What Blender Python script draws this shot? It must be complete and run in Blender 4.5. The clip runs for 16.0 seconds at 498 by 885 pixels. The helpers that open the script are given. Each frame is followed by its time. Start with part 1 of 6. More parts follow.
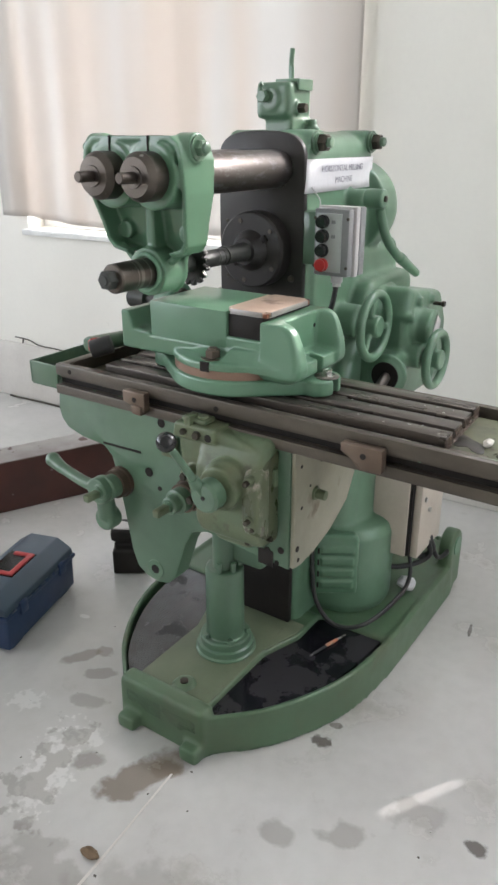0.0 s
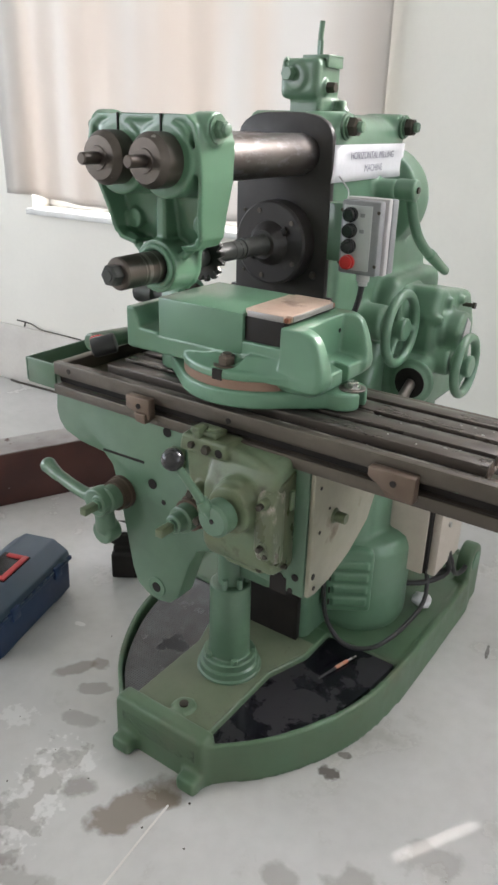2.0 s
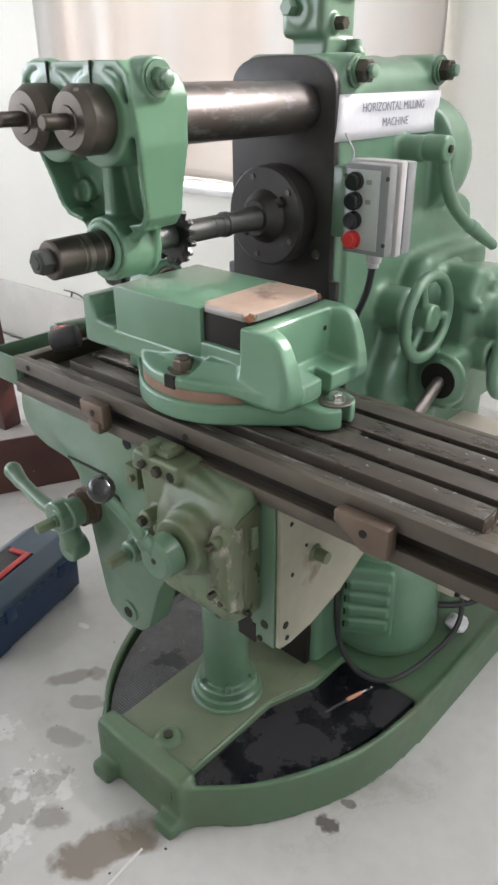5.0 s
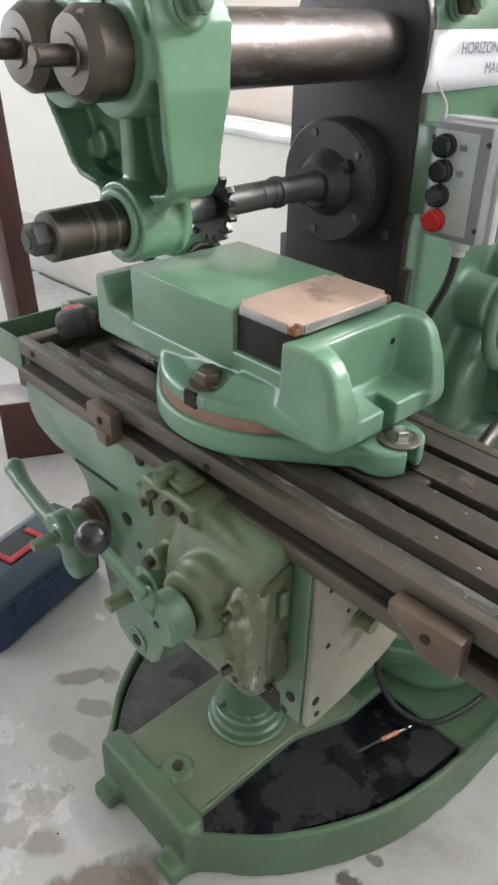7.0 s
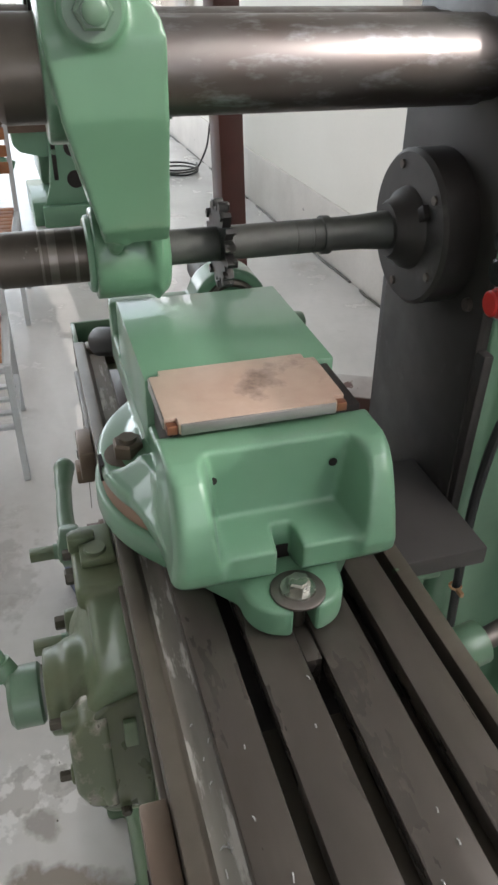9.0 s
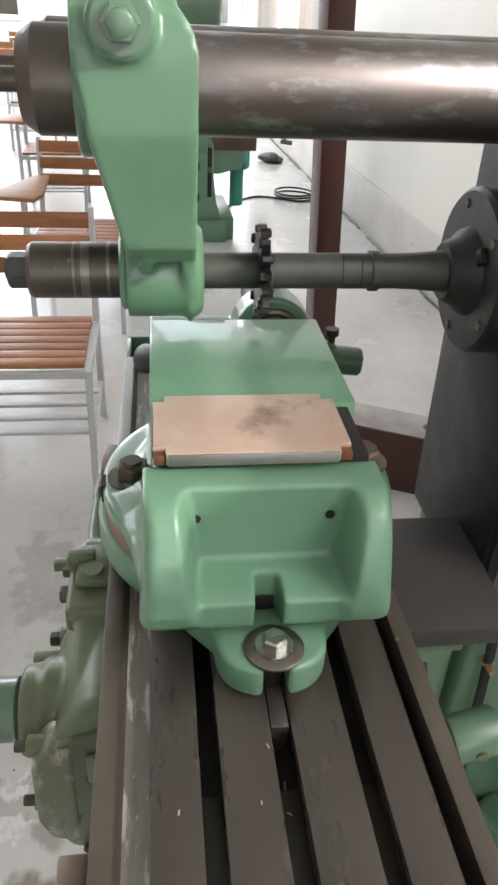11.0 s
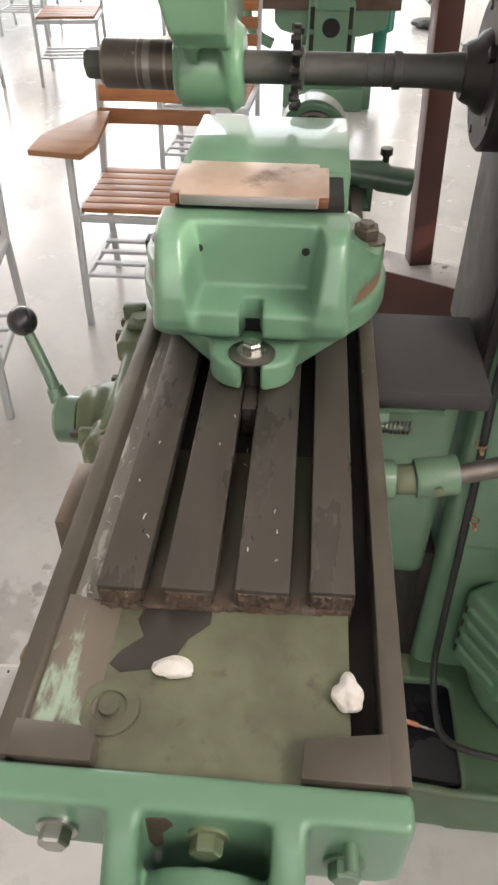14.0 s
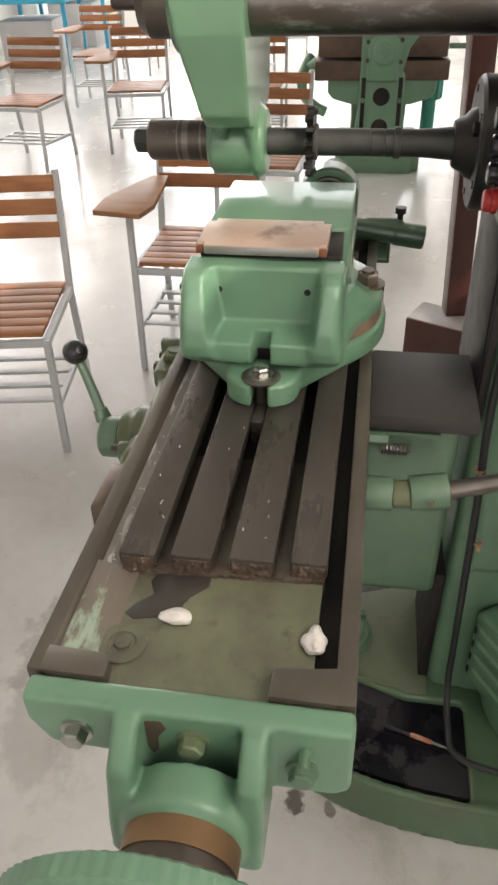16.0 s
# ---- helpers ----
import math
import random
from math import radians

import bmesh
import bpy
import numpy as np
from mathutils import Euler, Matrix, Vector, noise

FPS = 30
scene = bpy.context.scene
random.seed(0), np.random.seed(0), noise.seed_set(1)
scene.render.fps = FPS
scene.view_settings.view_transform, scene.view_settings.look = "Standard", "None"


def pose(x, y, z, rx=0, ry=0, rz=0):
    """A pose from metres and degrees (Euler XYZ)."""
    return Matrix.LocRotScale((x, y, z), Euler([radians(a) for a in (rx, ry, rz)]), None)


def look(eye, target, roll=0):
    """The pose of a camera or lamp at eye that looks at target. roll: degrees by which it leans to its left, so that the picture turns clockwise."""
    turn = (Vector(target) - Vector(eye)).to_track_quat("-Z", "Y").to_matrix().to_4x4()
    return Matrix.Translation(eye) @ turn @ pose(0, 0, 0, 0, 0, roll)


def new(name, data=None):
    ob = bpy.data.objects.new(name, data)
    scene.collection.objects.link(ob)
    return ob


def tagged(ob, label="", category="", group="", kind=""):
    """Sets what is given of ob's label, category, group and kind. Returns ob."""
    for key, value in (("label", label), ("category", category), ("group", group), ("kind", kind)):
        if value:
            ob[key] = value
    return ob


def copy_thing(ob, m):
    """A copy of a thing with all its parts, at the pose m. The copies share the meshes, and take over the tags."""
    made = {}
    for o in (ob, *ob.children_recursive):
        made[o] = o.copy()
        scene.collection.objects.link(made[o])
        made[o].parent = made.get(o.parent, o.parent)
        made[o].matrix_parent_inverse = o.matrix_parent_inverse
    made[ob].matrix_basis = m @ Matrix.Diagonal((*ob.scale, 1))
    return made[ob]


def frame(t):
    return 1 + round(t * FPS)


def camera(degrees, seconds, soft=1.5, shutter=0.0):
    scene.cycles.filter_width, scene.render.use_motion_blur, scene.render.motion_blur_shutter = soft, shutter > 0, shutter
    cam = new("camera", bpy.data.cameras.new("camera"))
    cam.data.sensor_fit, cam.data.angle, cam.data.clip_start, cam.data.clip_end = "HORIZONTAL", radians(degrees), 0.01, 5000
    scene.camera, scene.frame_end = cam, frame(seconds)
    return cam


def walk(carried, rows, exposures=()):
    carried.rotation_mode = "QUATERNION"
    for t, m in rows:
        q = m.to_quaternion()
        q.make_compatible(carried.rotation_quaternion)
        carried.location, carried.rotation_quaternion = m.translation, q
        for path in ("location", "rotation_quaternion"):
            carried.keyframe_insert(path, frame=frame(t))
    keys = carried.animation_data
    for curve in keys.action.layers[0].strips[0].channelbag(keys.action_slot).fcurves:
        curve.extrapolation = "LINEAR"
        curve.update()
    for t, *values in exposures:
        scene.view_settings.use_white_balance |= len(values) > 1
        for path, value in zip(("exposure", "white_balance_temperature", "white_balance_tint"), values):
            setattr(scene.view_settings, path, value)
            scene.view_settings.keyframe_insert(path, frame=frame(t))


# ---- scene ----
cam = camera(37.4, 16.0, 2.7)
PATH = [
    (0, (1.099, -1.654, 1.541), (0.059, -0.127, 0.775), -0.1),
    (0.5, (1.117, -1.66, 1.546), (0.035, -0.164, 0.775), -0.3),
    (1, (1.138, -1.653, 1.547), (0.004, -0.2, 0.77), 0.5),
    (1.5, (1.077, -1.592, 1.542), (-0.045, -0.141, 0.744), 0.7),
    (2, (0.986, -1.532, 1.542), (-0.05, -0.023, 0.734), 1.5),
    (2.5, (0.937, -1.48, 1.533), (-0.038, 0.035, 0.667), 1.4),
    (3, (0.935, -1.388, 1.533), (-0.094, 0.083, 0.652), 0.5),
    (5.5, (1.0, -1.174, 1.53), (-0.207, 0.12, 0.599), -0.5),
    (6, (0.993, -1.154, 1.524), (-0.222, 0.105, 0.554), -0.6),
    (6.5, (0.892, -1.076, 1.517), (-0.317, 0.17, 0.524), 1.5),
    (7, (0.816, -0.976, 1.524), (-0.419, 0.21, 0.489), 1.4),
    (7.5, (0.826, -0.821, 1.547), (-0.628, 0.126, 0.553), 1.4),
    (8, (0.866, -0.678, 1.559), (-0.689, 0.061, 0.542), 1.2),
    (10.5, (0.813, -0.419, 1.561), (-0.821, -0.135, 0.444), 1.4),
    (11, (0.823, -0.4, 1.552), (-0.858, -0.167, 0.495), 2.8),
    (11.5, (0.859, -0.305, 1.563), (-0.809, -0.31, 0.46), 1.1),
    (12, (0.887, -0.268, 1.553), (-0.76, -0.402, 0.426), -0.9),
    (12.5, (0.904, -0.308, 1.552), (-0.733, -0.342, 0.404), 0.7),
    (13, (0.943, -0.337, 1.546), (-0.685, -0.309, 0.385), 1.2),
    (13.5, (0.992, -0.311, 1.547), (-0.639, -0.331, 0.389), 1.5),
    (14, (1.077, -0.257, 1.521), (-0.447, -0.378, 0.232), 0.3),
    (14.5, (1.17, -0.208, 1.519), (-0.314, -0.427, 0.196), -0.9),
    (15, (1.211, -0.185, 1.533), (-0.308, -0.428, 0.255), -1.4),
    (15.5, (1.224, -0.183, 1.56), (-0.358, -0.46, 0.369), -1.9),
    (16, (1.218, -0.181, 1.57), (-0.376, -0.463, 0.396), -1.8),
]
EXPOSURES = [(0, -0.32, 6340, 15), (2.5, -0.30, 6380, 15), (3, -0.16, 6380, 16), (6, -0.21, 6380, 16), (7, -0.23, 6380, 16), (7.5, -0.54, 6480, 15), (8.2, -0.76, 6450, 15), (11, -0.46, 6620, 17), (12, -0.48, 6880, 17), (13, -0.55, 6950, 19), (14.5, -0.24, 7150, 19), (15.5, -0.51, 7250, 19), (16, -0.58, 7250, 19)]
walk(cam, [(t, look(eye, target, roll)) for t, eye, target, roll in PATH], EXPOSURES)
SOUTH_W, WEST_W, NORTH_W, NORTH_TALL_W, EAST_W = 175.0, 240.0, 52.0, 165.0, 28.0   # watts in each opening
# ---- world, sun, window light ----
WALL = pose(0, 1.37, 0, 0, 0, 2.6)          # the long wall behind the machine: local x along it, y into it

world = bpy.data.worlds.new("daylight")
scene.world = world
world.use_nodes = True
wt = world.node_tree
sky = wt.nodes.new("ShaderNodeTexSky")
sky.sky_type, sky.sun_disc = "NISHITA", False
sky.sun_elevation, sky.sun_rotation = radians(30), radians(31)
wt.links.new(sky.outputs[0], wt.nodes["Background"].inputs[0])
wt.nodes["Background"].inputs[1].default_value = 0.08

sun_data = bpy.data.lights.new("sun", "SUN")
sun_data.energy, sun_data.angle, sun_data.color = 5.0, radians(0.4), (1.0, 0.95, 0.88)
sun = new("sun", sun_data)
sun.matrix_world = look((5.2, 8.6, 5.7), (0, 0, 0))


def window_lamp(m, w, h, watts, color=(0.93, 0.97, 1.0)):
    d = bpy.data.lights.new("window_light", "AREA")
    d.shape, d.size, d.size_y, d.energy, d.color = "RECTANGLE", w, h, watts, color
    ob = new("window_light", d)
    ob.matrix_world = m
    return ob

# ---- materials ----
def material(name, a, b=None, rough=0.5, metal=0.0, scale=6.0, fine=90.0, bump=0.1, rvar=0.12, chip=None, chip_at=0.68,
             chip_scale=25.0, coat=0.0, coat_rough=0.15, vary=0.0, stretch=None, fine_mix=0.12, chip_rough=0.6, chip_metal=0.0, chip_soft=0.035, spec=0.5, worn=None, worn_at=0.535):
    """Two-scale noise between the colours a and b, fine relief, and chips or stains of a third colour."""
    m = bpy.data.materials.new(name)
    m.use_nodes = True
    t = m.node_tree
    n, l = t.nodes, t.links
    p = n["Principled BSDF"]
    co = n.new("ShaderNodeTexCoord").outputs["Object"]
    if stretch:
        mp = n.new("ShaderNodeMapping")
        mp.inputs["Scale"].default_value = stretch
        l.new(co, mp.inputs[0])
        co = mp.outputs[0]

    def tex(s, d=4.0, r=0.55):
        x = n.new("ShaderNodeTexNoise")
        x.inputs["Scale"].default_value, x.inputs["Detail"].default_value, x.inputs["Roughness"].default_value = s, d, r
        l.new(co, x.inputs["Vector"])
        return x.outputs[0]

    def ramp(fac, lo, hi):
        r = n.new("ShaderNodeMapRange")
        r.inputs[1].default_value, r.inputs[2].default_value = lo, hi
        l.new(fac, r.inputs[0])
        return r.outputs[0]

    def mix(fac, x, y):
        k = n.new("ShaderNodeMix")
        k.data_type = "RGBA"
        for sock, v in ((k.inputs[0], fac), (k.inputs[6], x), (k.inputs[7], y)):
            if isinstance(v, (float, int)):
                sock.default_value = v
            elif isinstance(v, tuple):
                sock.default_value = (*v[:3], 1)
            else:
                l.new(v, sock)
        return k.outputs[2]

    b = b or tuple(v * 0.8 for v in a)
    big, small = tex(scale), tex(fine, 3.0)
    col = mix(ramp(big, 0.36, 0.66), a, b)
    dark = tuple(v * 0.55 for v in a)
    fm = n.new("ShaderNodeMath")
    fm.operation = "MULTIPLY"
    l.new(ramp(small, 0.4, 0.75), fm.inputs[0])
    fm.inputs[1].default_value = fine_mix
    col = mix(fm.outputs[0], col, dark)
    if vary:
        oi = n.new("ShaderNodeObjectInfo")
        hs = n.new("ShaderNodeHueSaturation")
        l.new(ramp(oi.outputs["Random"], 0, 1), hs.inputs["Value"])
        hs.inputs["Value"].default_value = 1
        vr = n.new("ShaderNodeMapRange")
        vr.inputs[3].default_value, vr.inputs[4].default_value = 1 - vary, 1 + vary
        l.new(oi.outputs["Random"], vr.inputs[0])
        l.new(vr.outputs[0], hs.inputs["Value"])
        l.new(col, hs.inputs["Color"])
        col = hs.outputs[0]
    rr = n.new("ShaderNodeMapRange")
    rr.inputs[3].default_value, rr.inputs[4].default_value = max(0.03, rough - rvar), min(1, rough + rvar)
    l.new(tex(scale * 3.1, 5.0), rr.inputs[0])
    rough_out = rr.outputs[0]
    if chip:
        cf = ramp(tex(chip_scale, 6.0, 0.62), chip_at, chip_at + chip_soft)
        col = mix(cf, col, chip)
        km = n.new("ShaderNodeMix")
        l.new(cf, km.inputs[0])
        l.new(rough_out, km.inputs[2])
        km.inputs[3].default_value = chip_rough
        rough_out = km.outputs[0]
        if chip_metal:
            cm = n.new("ShaderNodeMath")
            cm.operation = "MULTIPLY"
            l.new(cf, cm.inputs[0])
            cm.inputs[1].default_value = chip_metal
            l.new(cm.outputs[0], p.inputs["Metallic"])
    if worn:                                     # rubbed and chipped along the edges
        gm = n.new("ShaderNodeNewGeometry")
        ad = n.new("ShaderNodeMath")
        ad.operation = "MULTIPLY_ADD"
        l.new(tex(70.0, 5.0), ad.inputs[0])
        ad.inputs[1].default_value = 0.16
        l.new(gm.outputs["Pointiness"], ad.inputs[2])
        col = mix(ramp(ad.outputs[0], worn_at + 0.08, worn_at + 0.115), col, worn)
    p.inputs["Specular IOR Level"].default_value = spec
    l.new(col, p.inputs["Base Color"])
    l.new(rough_out, p.inputs["Roughness"])
    if not chip_metal:
        p.inputs["Metallic"].default_value = metal
    p.inputs["Coat Weight"].default_value = coat
    p.inputs["Coat Roughness"].default_value = coat_rough
    if bump:
        bp = n.new("ShaderNodeBump")
        bp.inputs["Strength"].default_value, bp.inputs["Distance"].default_value = bump, 0.002
        l.new(tex(fine * 0.45, 4.0), bp.inputs["Height"])
        l.new(bp.outputs[0], p.inputs["Normal"])
    return m


M_green = material("green_machine_enamel", (0.105, 0.187, 0.118), (0.077, 0.146, 0.090), 0.36, coat=0.45, coat_rough=0.09, bump=0.12, fine=40,
                   chip=(0.035, 0.05, 0.035), chip_at=0.735, chip_scale=38)
# M_green lightened: window light on column, gearbox and handwheels is in the colour
M_upper = material("window_lit_green_enamel", (0.122, 0.228, 0.146), (0.094, 0.184, 0.116), 0.36, coat=0.45, coat_rough=0.09, bump=0.10, fine=40,
                   chip=(0.035, 0.05, 0.035), chip_at=0.745, chip_scale=38)
M_mint = material("light_green_enamel", (0.118, 0.243, 0.152), (0.102, 0.214, 0.134), 0.46, coat=0.42, coat_rough=0.04, bump=0.03, fine=14, rvar=0.05, scale=5, fine_mix=0.1,
                  chip=(0.03, 0.06, 0.04), chip_at=0.79, chip_scale=45)
M_cast = material("worn_light_green_casting", (0.118, 0.243, 0.152), (0.102, 0.214, 0.134), 0.34, coat=0.5, coat_rough=0.06, bump=0.05, fine=14, rvar=0.05, scale=5, fine_mix=0.1, worn=(0.34, 0.46, 0.36), worn_at=0.565,
                  chip=(0.05, 0.08, 0.055), chip_at=0.77, chip_scale=45)
# M_cast at 0.78: the support's dimmer light is put into its colour
M_arm = material("darkened_arm_enamel", (0.092, 0.198, 0.117), (0.08, 0.175, 0.102), 0.33, coat=0.55, coat_rough=0.08, bump=0.05, fine=14, rvar=0.05, scale=5, fine_mix=0.1, worn=(0.34, 0.46, 0.36), worn_at=0.565,
                 chip=(0.05, 0.08, 0.055), chip_at=0.77, chip_scale=45)
M_mcover = material("smooth_green_enamel", (0.10, 0.205, 0.125), (0.085, 0.175, 0.105), 0.34, coat=0.3, coat_rough=0.1, bump=0.05, scale=5)
M_dog = material("worn_tan_iron", (0.18, 0.13, 0.096), (0.11, 0.077, 0.057), 0.42, metal=0.4, bump=0.1, chip=(0.12, 0.085, 0.065), chip_at=0.66, chip_scale=20, chip_soft=0.1)
M_rub = material("rubbed_steel", (0.24, 0.215, 0.195), (0.17, 0.15, 0.135), 0.34, metal=0.9, bump=0.05)
M_olive = material("dusty_olive_enamel", (0.135, 0.150, 0.082), (0.105, 0.165, 0.095), 0.36, bump=0.15, fine=50, scale=7, fine_mix=0.3, chip=(0.055, 0.058, 0.03), chip_at=0.58, chip_scale=16, chip_soft=0.16)
M_panel = material("pale_grey_enamel", (0.33, 0.315, 0.24), (0.25, 0.245, 0.18), 0.36, bump=0.08, scale=7, chip=(0.15, 0.115, 0.08), chip_at=0.57, chip_scale=9, chip_soft=0.14)
# black iron; also the painted shade of holes, slits and gaps
M_black = material("black_iron_and_hole_shade", (0.017, 0.015, 0.014), (0.027, 0.023, 0.021), 0.5, metal=0.0, spec=0.18, bump=0.08, fine=60)
M_slide = material("oiled_dark_slideway", (0.025, 0.022, 0.021), (0.036, 0.031, 0.029), 0.44, spec=0.36, bump=0.06, fine=60, scale=8, chip=(0.055, 0.05, 0.047), chip_at=0.6, chip_scale=14, chip_soft=0.14, chip_rough=0.36)
M_iron = material("worn_dark_iron", (0.105, 0.09, 0.077), (0.083, 0.07, 0.060), 0.29, metal=0.6, bump=0.12, fine=120, stretch=(0.25, 1, 1),
                  chip=(0.075, 0.058, 0.046), chip_at=0.58, chip_scale=9, chip_soft=0.16, chip_rough=0.4)
M_iron2 = material("browned_iron", (0.135, 0.09, 0.066), (0.08, 0.055, 0.042), 0.5, metal=0.5, bump=0.15, chip=(0.2, 0.17, 0.14), chip_at=0.66, chip_scale=18)
M_steel = material("polished_bar_steel", (0.205, 0.19, 0.182), (0.125, 0.095, 0.08), 0.38, metal=1.0, bump=0.12, fine=150, stretch=(1, 0.35, 1), rvar=0.10,
                   chip=(0.31, 0.31, 0.315), chip_at=0.54, chip_scale=60, chip_soft=0.16, chip_rough=0.33, scale=9)
M_bar = material("dull_dark_steel", (0.135, 0.118, 0.103), (0.085, 0.07, 0.06), 0.40, metal=0.9, bump=0.08, fine=110, chip=(0.3, 0.28, 0.26), chip_at=0.66, chip_scale=20, chip_rough=0.3)
M_arbor = material("blackened_arbor_steel", (0.05, 0.053, 0.047), (0.033, 0.034, 0.030), 0.48, metal=0.1, spec=0.4, bump=0.06, scale=20)
M_cutter = material("cutter_steel", (0.07, 0.07, 0.07), (0.04, 0.038, 0.035), 0.35, metal=0.9)
M_bolt = material("zinc_bolt", (0.5, 0.5, 0.47), (0.36, 0.35, 0.31), 0.3, metal=1.0, bump=0.08)
M_dbolt = material("dark_bolt", (0.075, 0.065, 0.05), (0.05, 0.045, 0.035), 0.4, metal=0.7)
M_copper = material("stained_copper", (0.56, 0.43, 0.345), (0.46, 0.325, 0.25), 0.38, metal=0.35, bump=0.05, chip=(0.15, 0.105, 0.085), chip_at=0.53, chip_scale=11, chip_soft=0.16, fine=70, scale=14)
M_redcopper = material("tarnished_red_copper", (0.24, 0.095, 0.05), (0.15, 0.06, 0.035), 0.4, metal=0.6, bump=0.1)
M_rustbolt = material("dull_brown_bolt", (0.17, 0.135, 0.105), (0.11, 0.085, 0.065), 0.45, metal=0.6, bump=0.1)
M_scraped = material("scratched_dark_olive", (0.082, 0.092, 0.046), (0.058, 0.075, 0.036), 0.3, metal=0.0, scale=8, stretch=(1, 2.4, 0.8), chip=(0.26, 0.27, 0.2), chip_at=0.705, chip_scale=20, chip_soft=0.04, chip_rough=0.25)
M_cover = material("black_sheet_steel", (0.058, 0.054, 0.052), (0.046, 0.042, 0.040), 0.5, spec=0.25, rvar=0.03, bump=0.02, scale=3)
M_shiny = material("bright_reflection_steel", (0.42, 0.41, 0.40), (0.30, 0.285, 0.27), 0.45, metal=1.0, stretch=(1, 1, 4))
M_rust = material("rusty_ring", (0.21, 0.12, 0.085), (0.28, 0.18, 0.13), 0.55, metal=0.3, bump=0.15, chip=(0.12, 0.06, 0.04), chip_at=0.6)
M_flake = material("flaking_dark_rust", (0.05, 0.032, 0.022), (0.085, 0.056, 0.036), 0.55, bump=0.3, scale=45, chip=(0.24, 0.19, 0.13), chip_at=0.635, chip_scale=55, chip_soft=0.05)
M_brass = material("worn_bronze", (0.31, 0.195, 0.105), (0.21, 0.125, 0.065), 0.40, metal=0.8, bump=0.05)
M_rim = material("worn_table_rim", (0.116, 0.099, 0.078), (0.081, 0.067, 0.053), 0.38, metal=0.4, bump=0.15, chip=(0.15, 0.27, 0.165), chip_at=0.665, chip_scale=13)
M_trough = material("dirty_trough", (0.27, 0.25, 0.22), (0.12, 0.10, 0.085), 0.5, metal=0.0, bump=0.25, scale=14, stretch=(0.35, 1.6, 1), chip=(0.52, 0.495, 0.455), chip_at=0.53, chip_scale=40, chip_soft=0.07)
M_pan = material("oily_olive_pan", (0.155, 0.165, 0.10), (0.10, 0.10, 0.066), 0.34, metal=0.1, scale=17, chip=(0.075, 0.065, 0.05), chip_at=0.56, chip_scale=19, chip_soft=0.12)
M_sludge = material("dark_oily_sludge", (0.035, 0.03, 0.026), (0.05, 0.043, 0.036), 0.35, bump=0.2)
M_sump = material("oily_black_sump", (0.006, 0.0055, 0.0085), (0.009, 0.008, 0.0115), 0.14, spec=0.35, scale=7, bump=0.03, rvar=0.06, fine=300, chip=(0.027, 0.025, 0.028), chip_at=0.53, chip_scale=5, chip_soft=0.06, chip_rough=0.35)
# stained plate; its pale blue grey holds the reflection of wall and window
M_sump2 = material("stained_sump_with_sheen", (0.10, 0.11, 0.115), (0.055, 0.058, 0.062), 0.24, scale=9, bump=0.03, rvar=0.1, fine=260, chip=(0.03, 0.03, 0.033), chip_at=0.60, chip_scale=8)
def perforate(m, pitch, hole):
    """Darkens a regular grid of small holes into a plate's colour."""
    n, l = m.node_tree.nodes, m.node_tree.links
    p = n["Principled BSDF"]
    vo = n.new("ShaderNodeTexVoronoi")
    vo.voronoi_dimensions = "2D"
    vo.inputs["Scale"].default_value, vo.inputs["Randomness"].default_value = 1 / pitch, 0.0
    l.new(n.new("ShaderNodeTexCoord").outputs["Object"], vo.inputs["Vector"])
    lt = n.new("ShaderNodeMath")
    lt.operation = "LESS_THAN"
    lt.inputs[1].default_value = hole
    l.new(vo.outputs["Distance"], lt.inputs[0])
    mx = n.new("ShaderNodeMix")
    mx.data_type = "RGBA"
    l.new(lt.outputs[0], mx.inputs[0])
    l.new(p.inputs["Base Color"].links[0].from_socket, mx.inputs[6])
    mx.inputs[7].default_value = (0.008, 0.008, 0.009, 1)
    l.new(mx.outputs[2], p.inputs["Base Color"])


perforate(M_sump2, 0.007, 0.33)
# dirty green, darkened further for the weak light low on the base
M_deck = material("dirty_shaded_base_enamel", (0.074, 0.145, 0.078), (0.076, 0.122, 0.066), 0.40, coat=0.12, bump=0.12, fine=40, scale=6, chip=(0.115, 0.13, 0.08), chip_at=0.58, chip_scale=5, chip_soft=0.16)
M_dust = material("dusty_olive_deck", (0.126, 0.15, 0.092), (0.098, 0.127, 0.074), 0.5, bump=0.12, fine=50, scale=9, chip=(0.085, 0.09, 0.06), chip_at=0.62, chip_scale=14, chip_soft=0.1)
M_strip = material("brown_strip_with_chipped_paint", (0.15, 0.125, 0.10), (0.12, 0.10, 0.078), 0.42, bump=0.2, scale=10, stretch=(0.5, 1.6, 1), chip=(0.27, 0.36, 0.27), chip_at=0.55, chip_scale=22, chip_soft=0.07)
M_bare = material("enamel_scraped_to_bare_metal", (0.115, 0.135, 0.075), (0.09, 0.12, 0.065), 0.3, bump=0.1, stretch=(1, 1, 0.6), chip=(0.50, 0.45, 0.40), chip_at=0.52, chip_scale=13, chip_soft=0.09, chip_rough=0.26, chip_metal=0.85)
M_grey = material("grey_plastic", (0.23, 0.235, 0.24), (0.2, 0.205, 0.21), 0.45, bump=0.05)
M_lgrey = material("light_grey_plastic", (0.52, 0.5, 0.5), (0.46, 0.44, 0.44), 0.45, bump=0.05)
M_face = material("label_grey", (0.42, 0.44, 0.43), (0.38, 0.4, 0.39), 0.4)
M_knob = material("black_plastic", (0.012, 0.012, 0.013), (0.018, 0.018, 0.018), 0.18, bump=0)
M_red = material("red_plastic", (0.48, 0.02, 0.018), (0.4, 0.016, 0.015), 0.28, bump=0.03)
M_paper = material("white_paper", (0.72, 0.72, 0.74), (0.66, 0.66, 0.68), 0.75, bump=0.04)
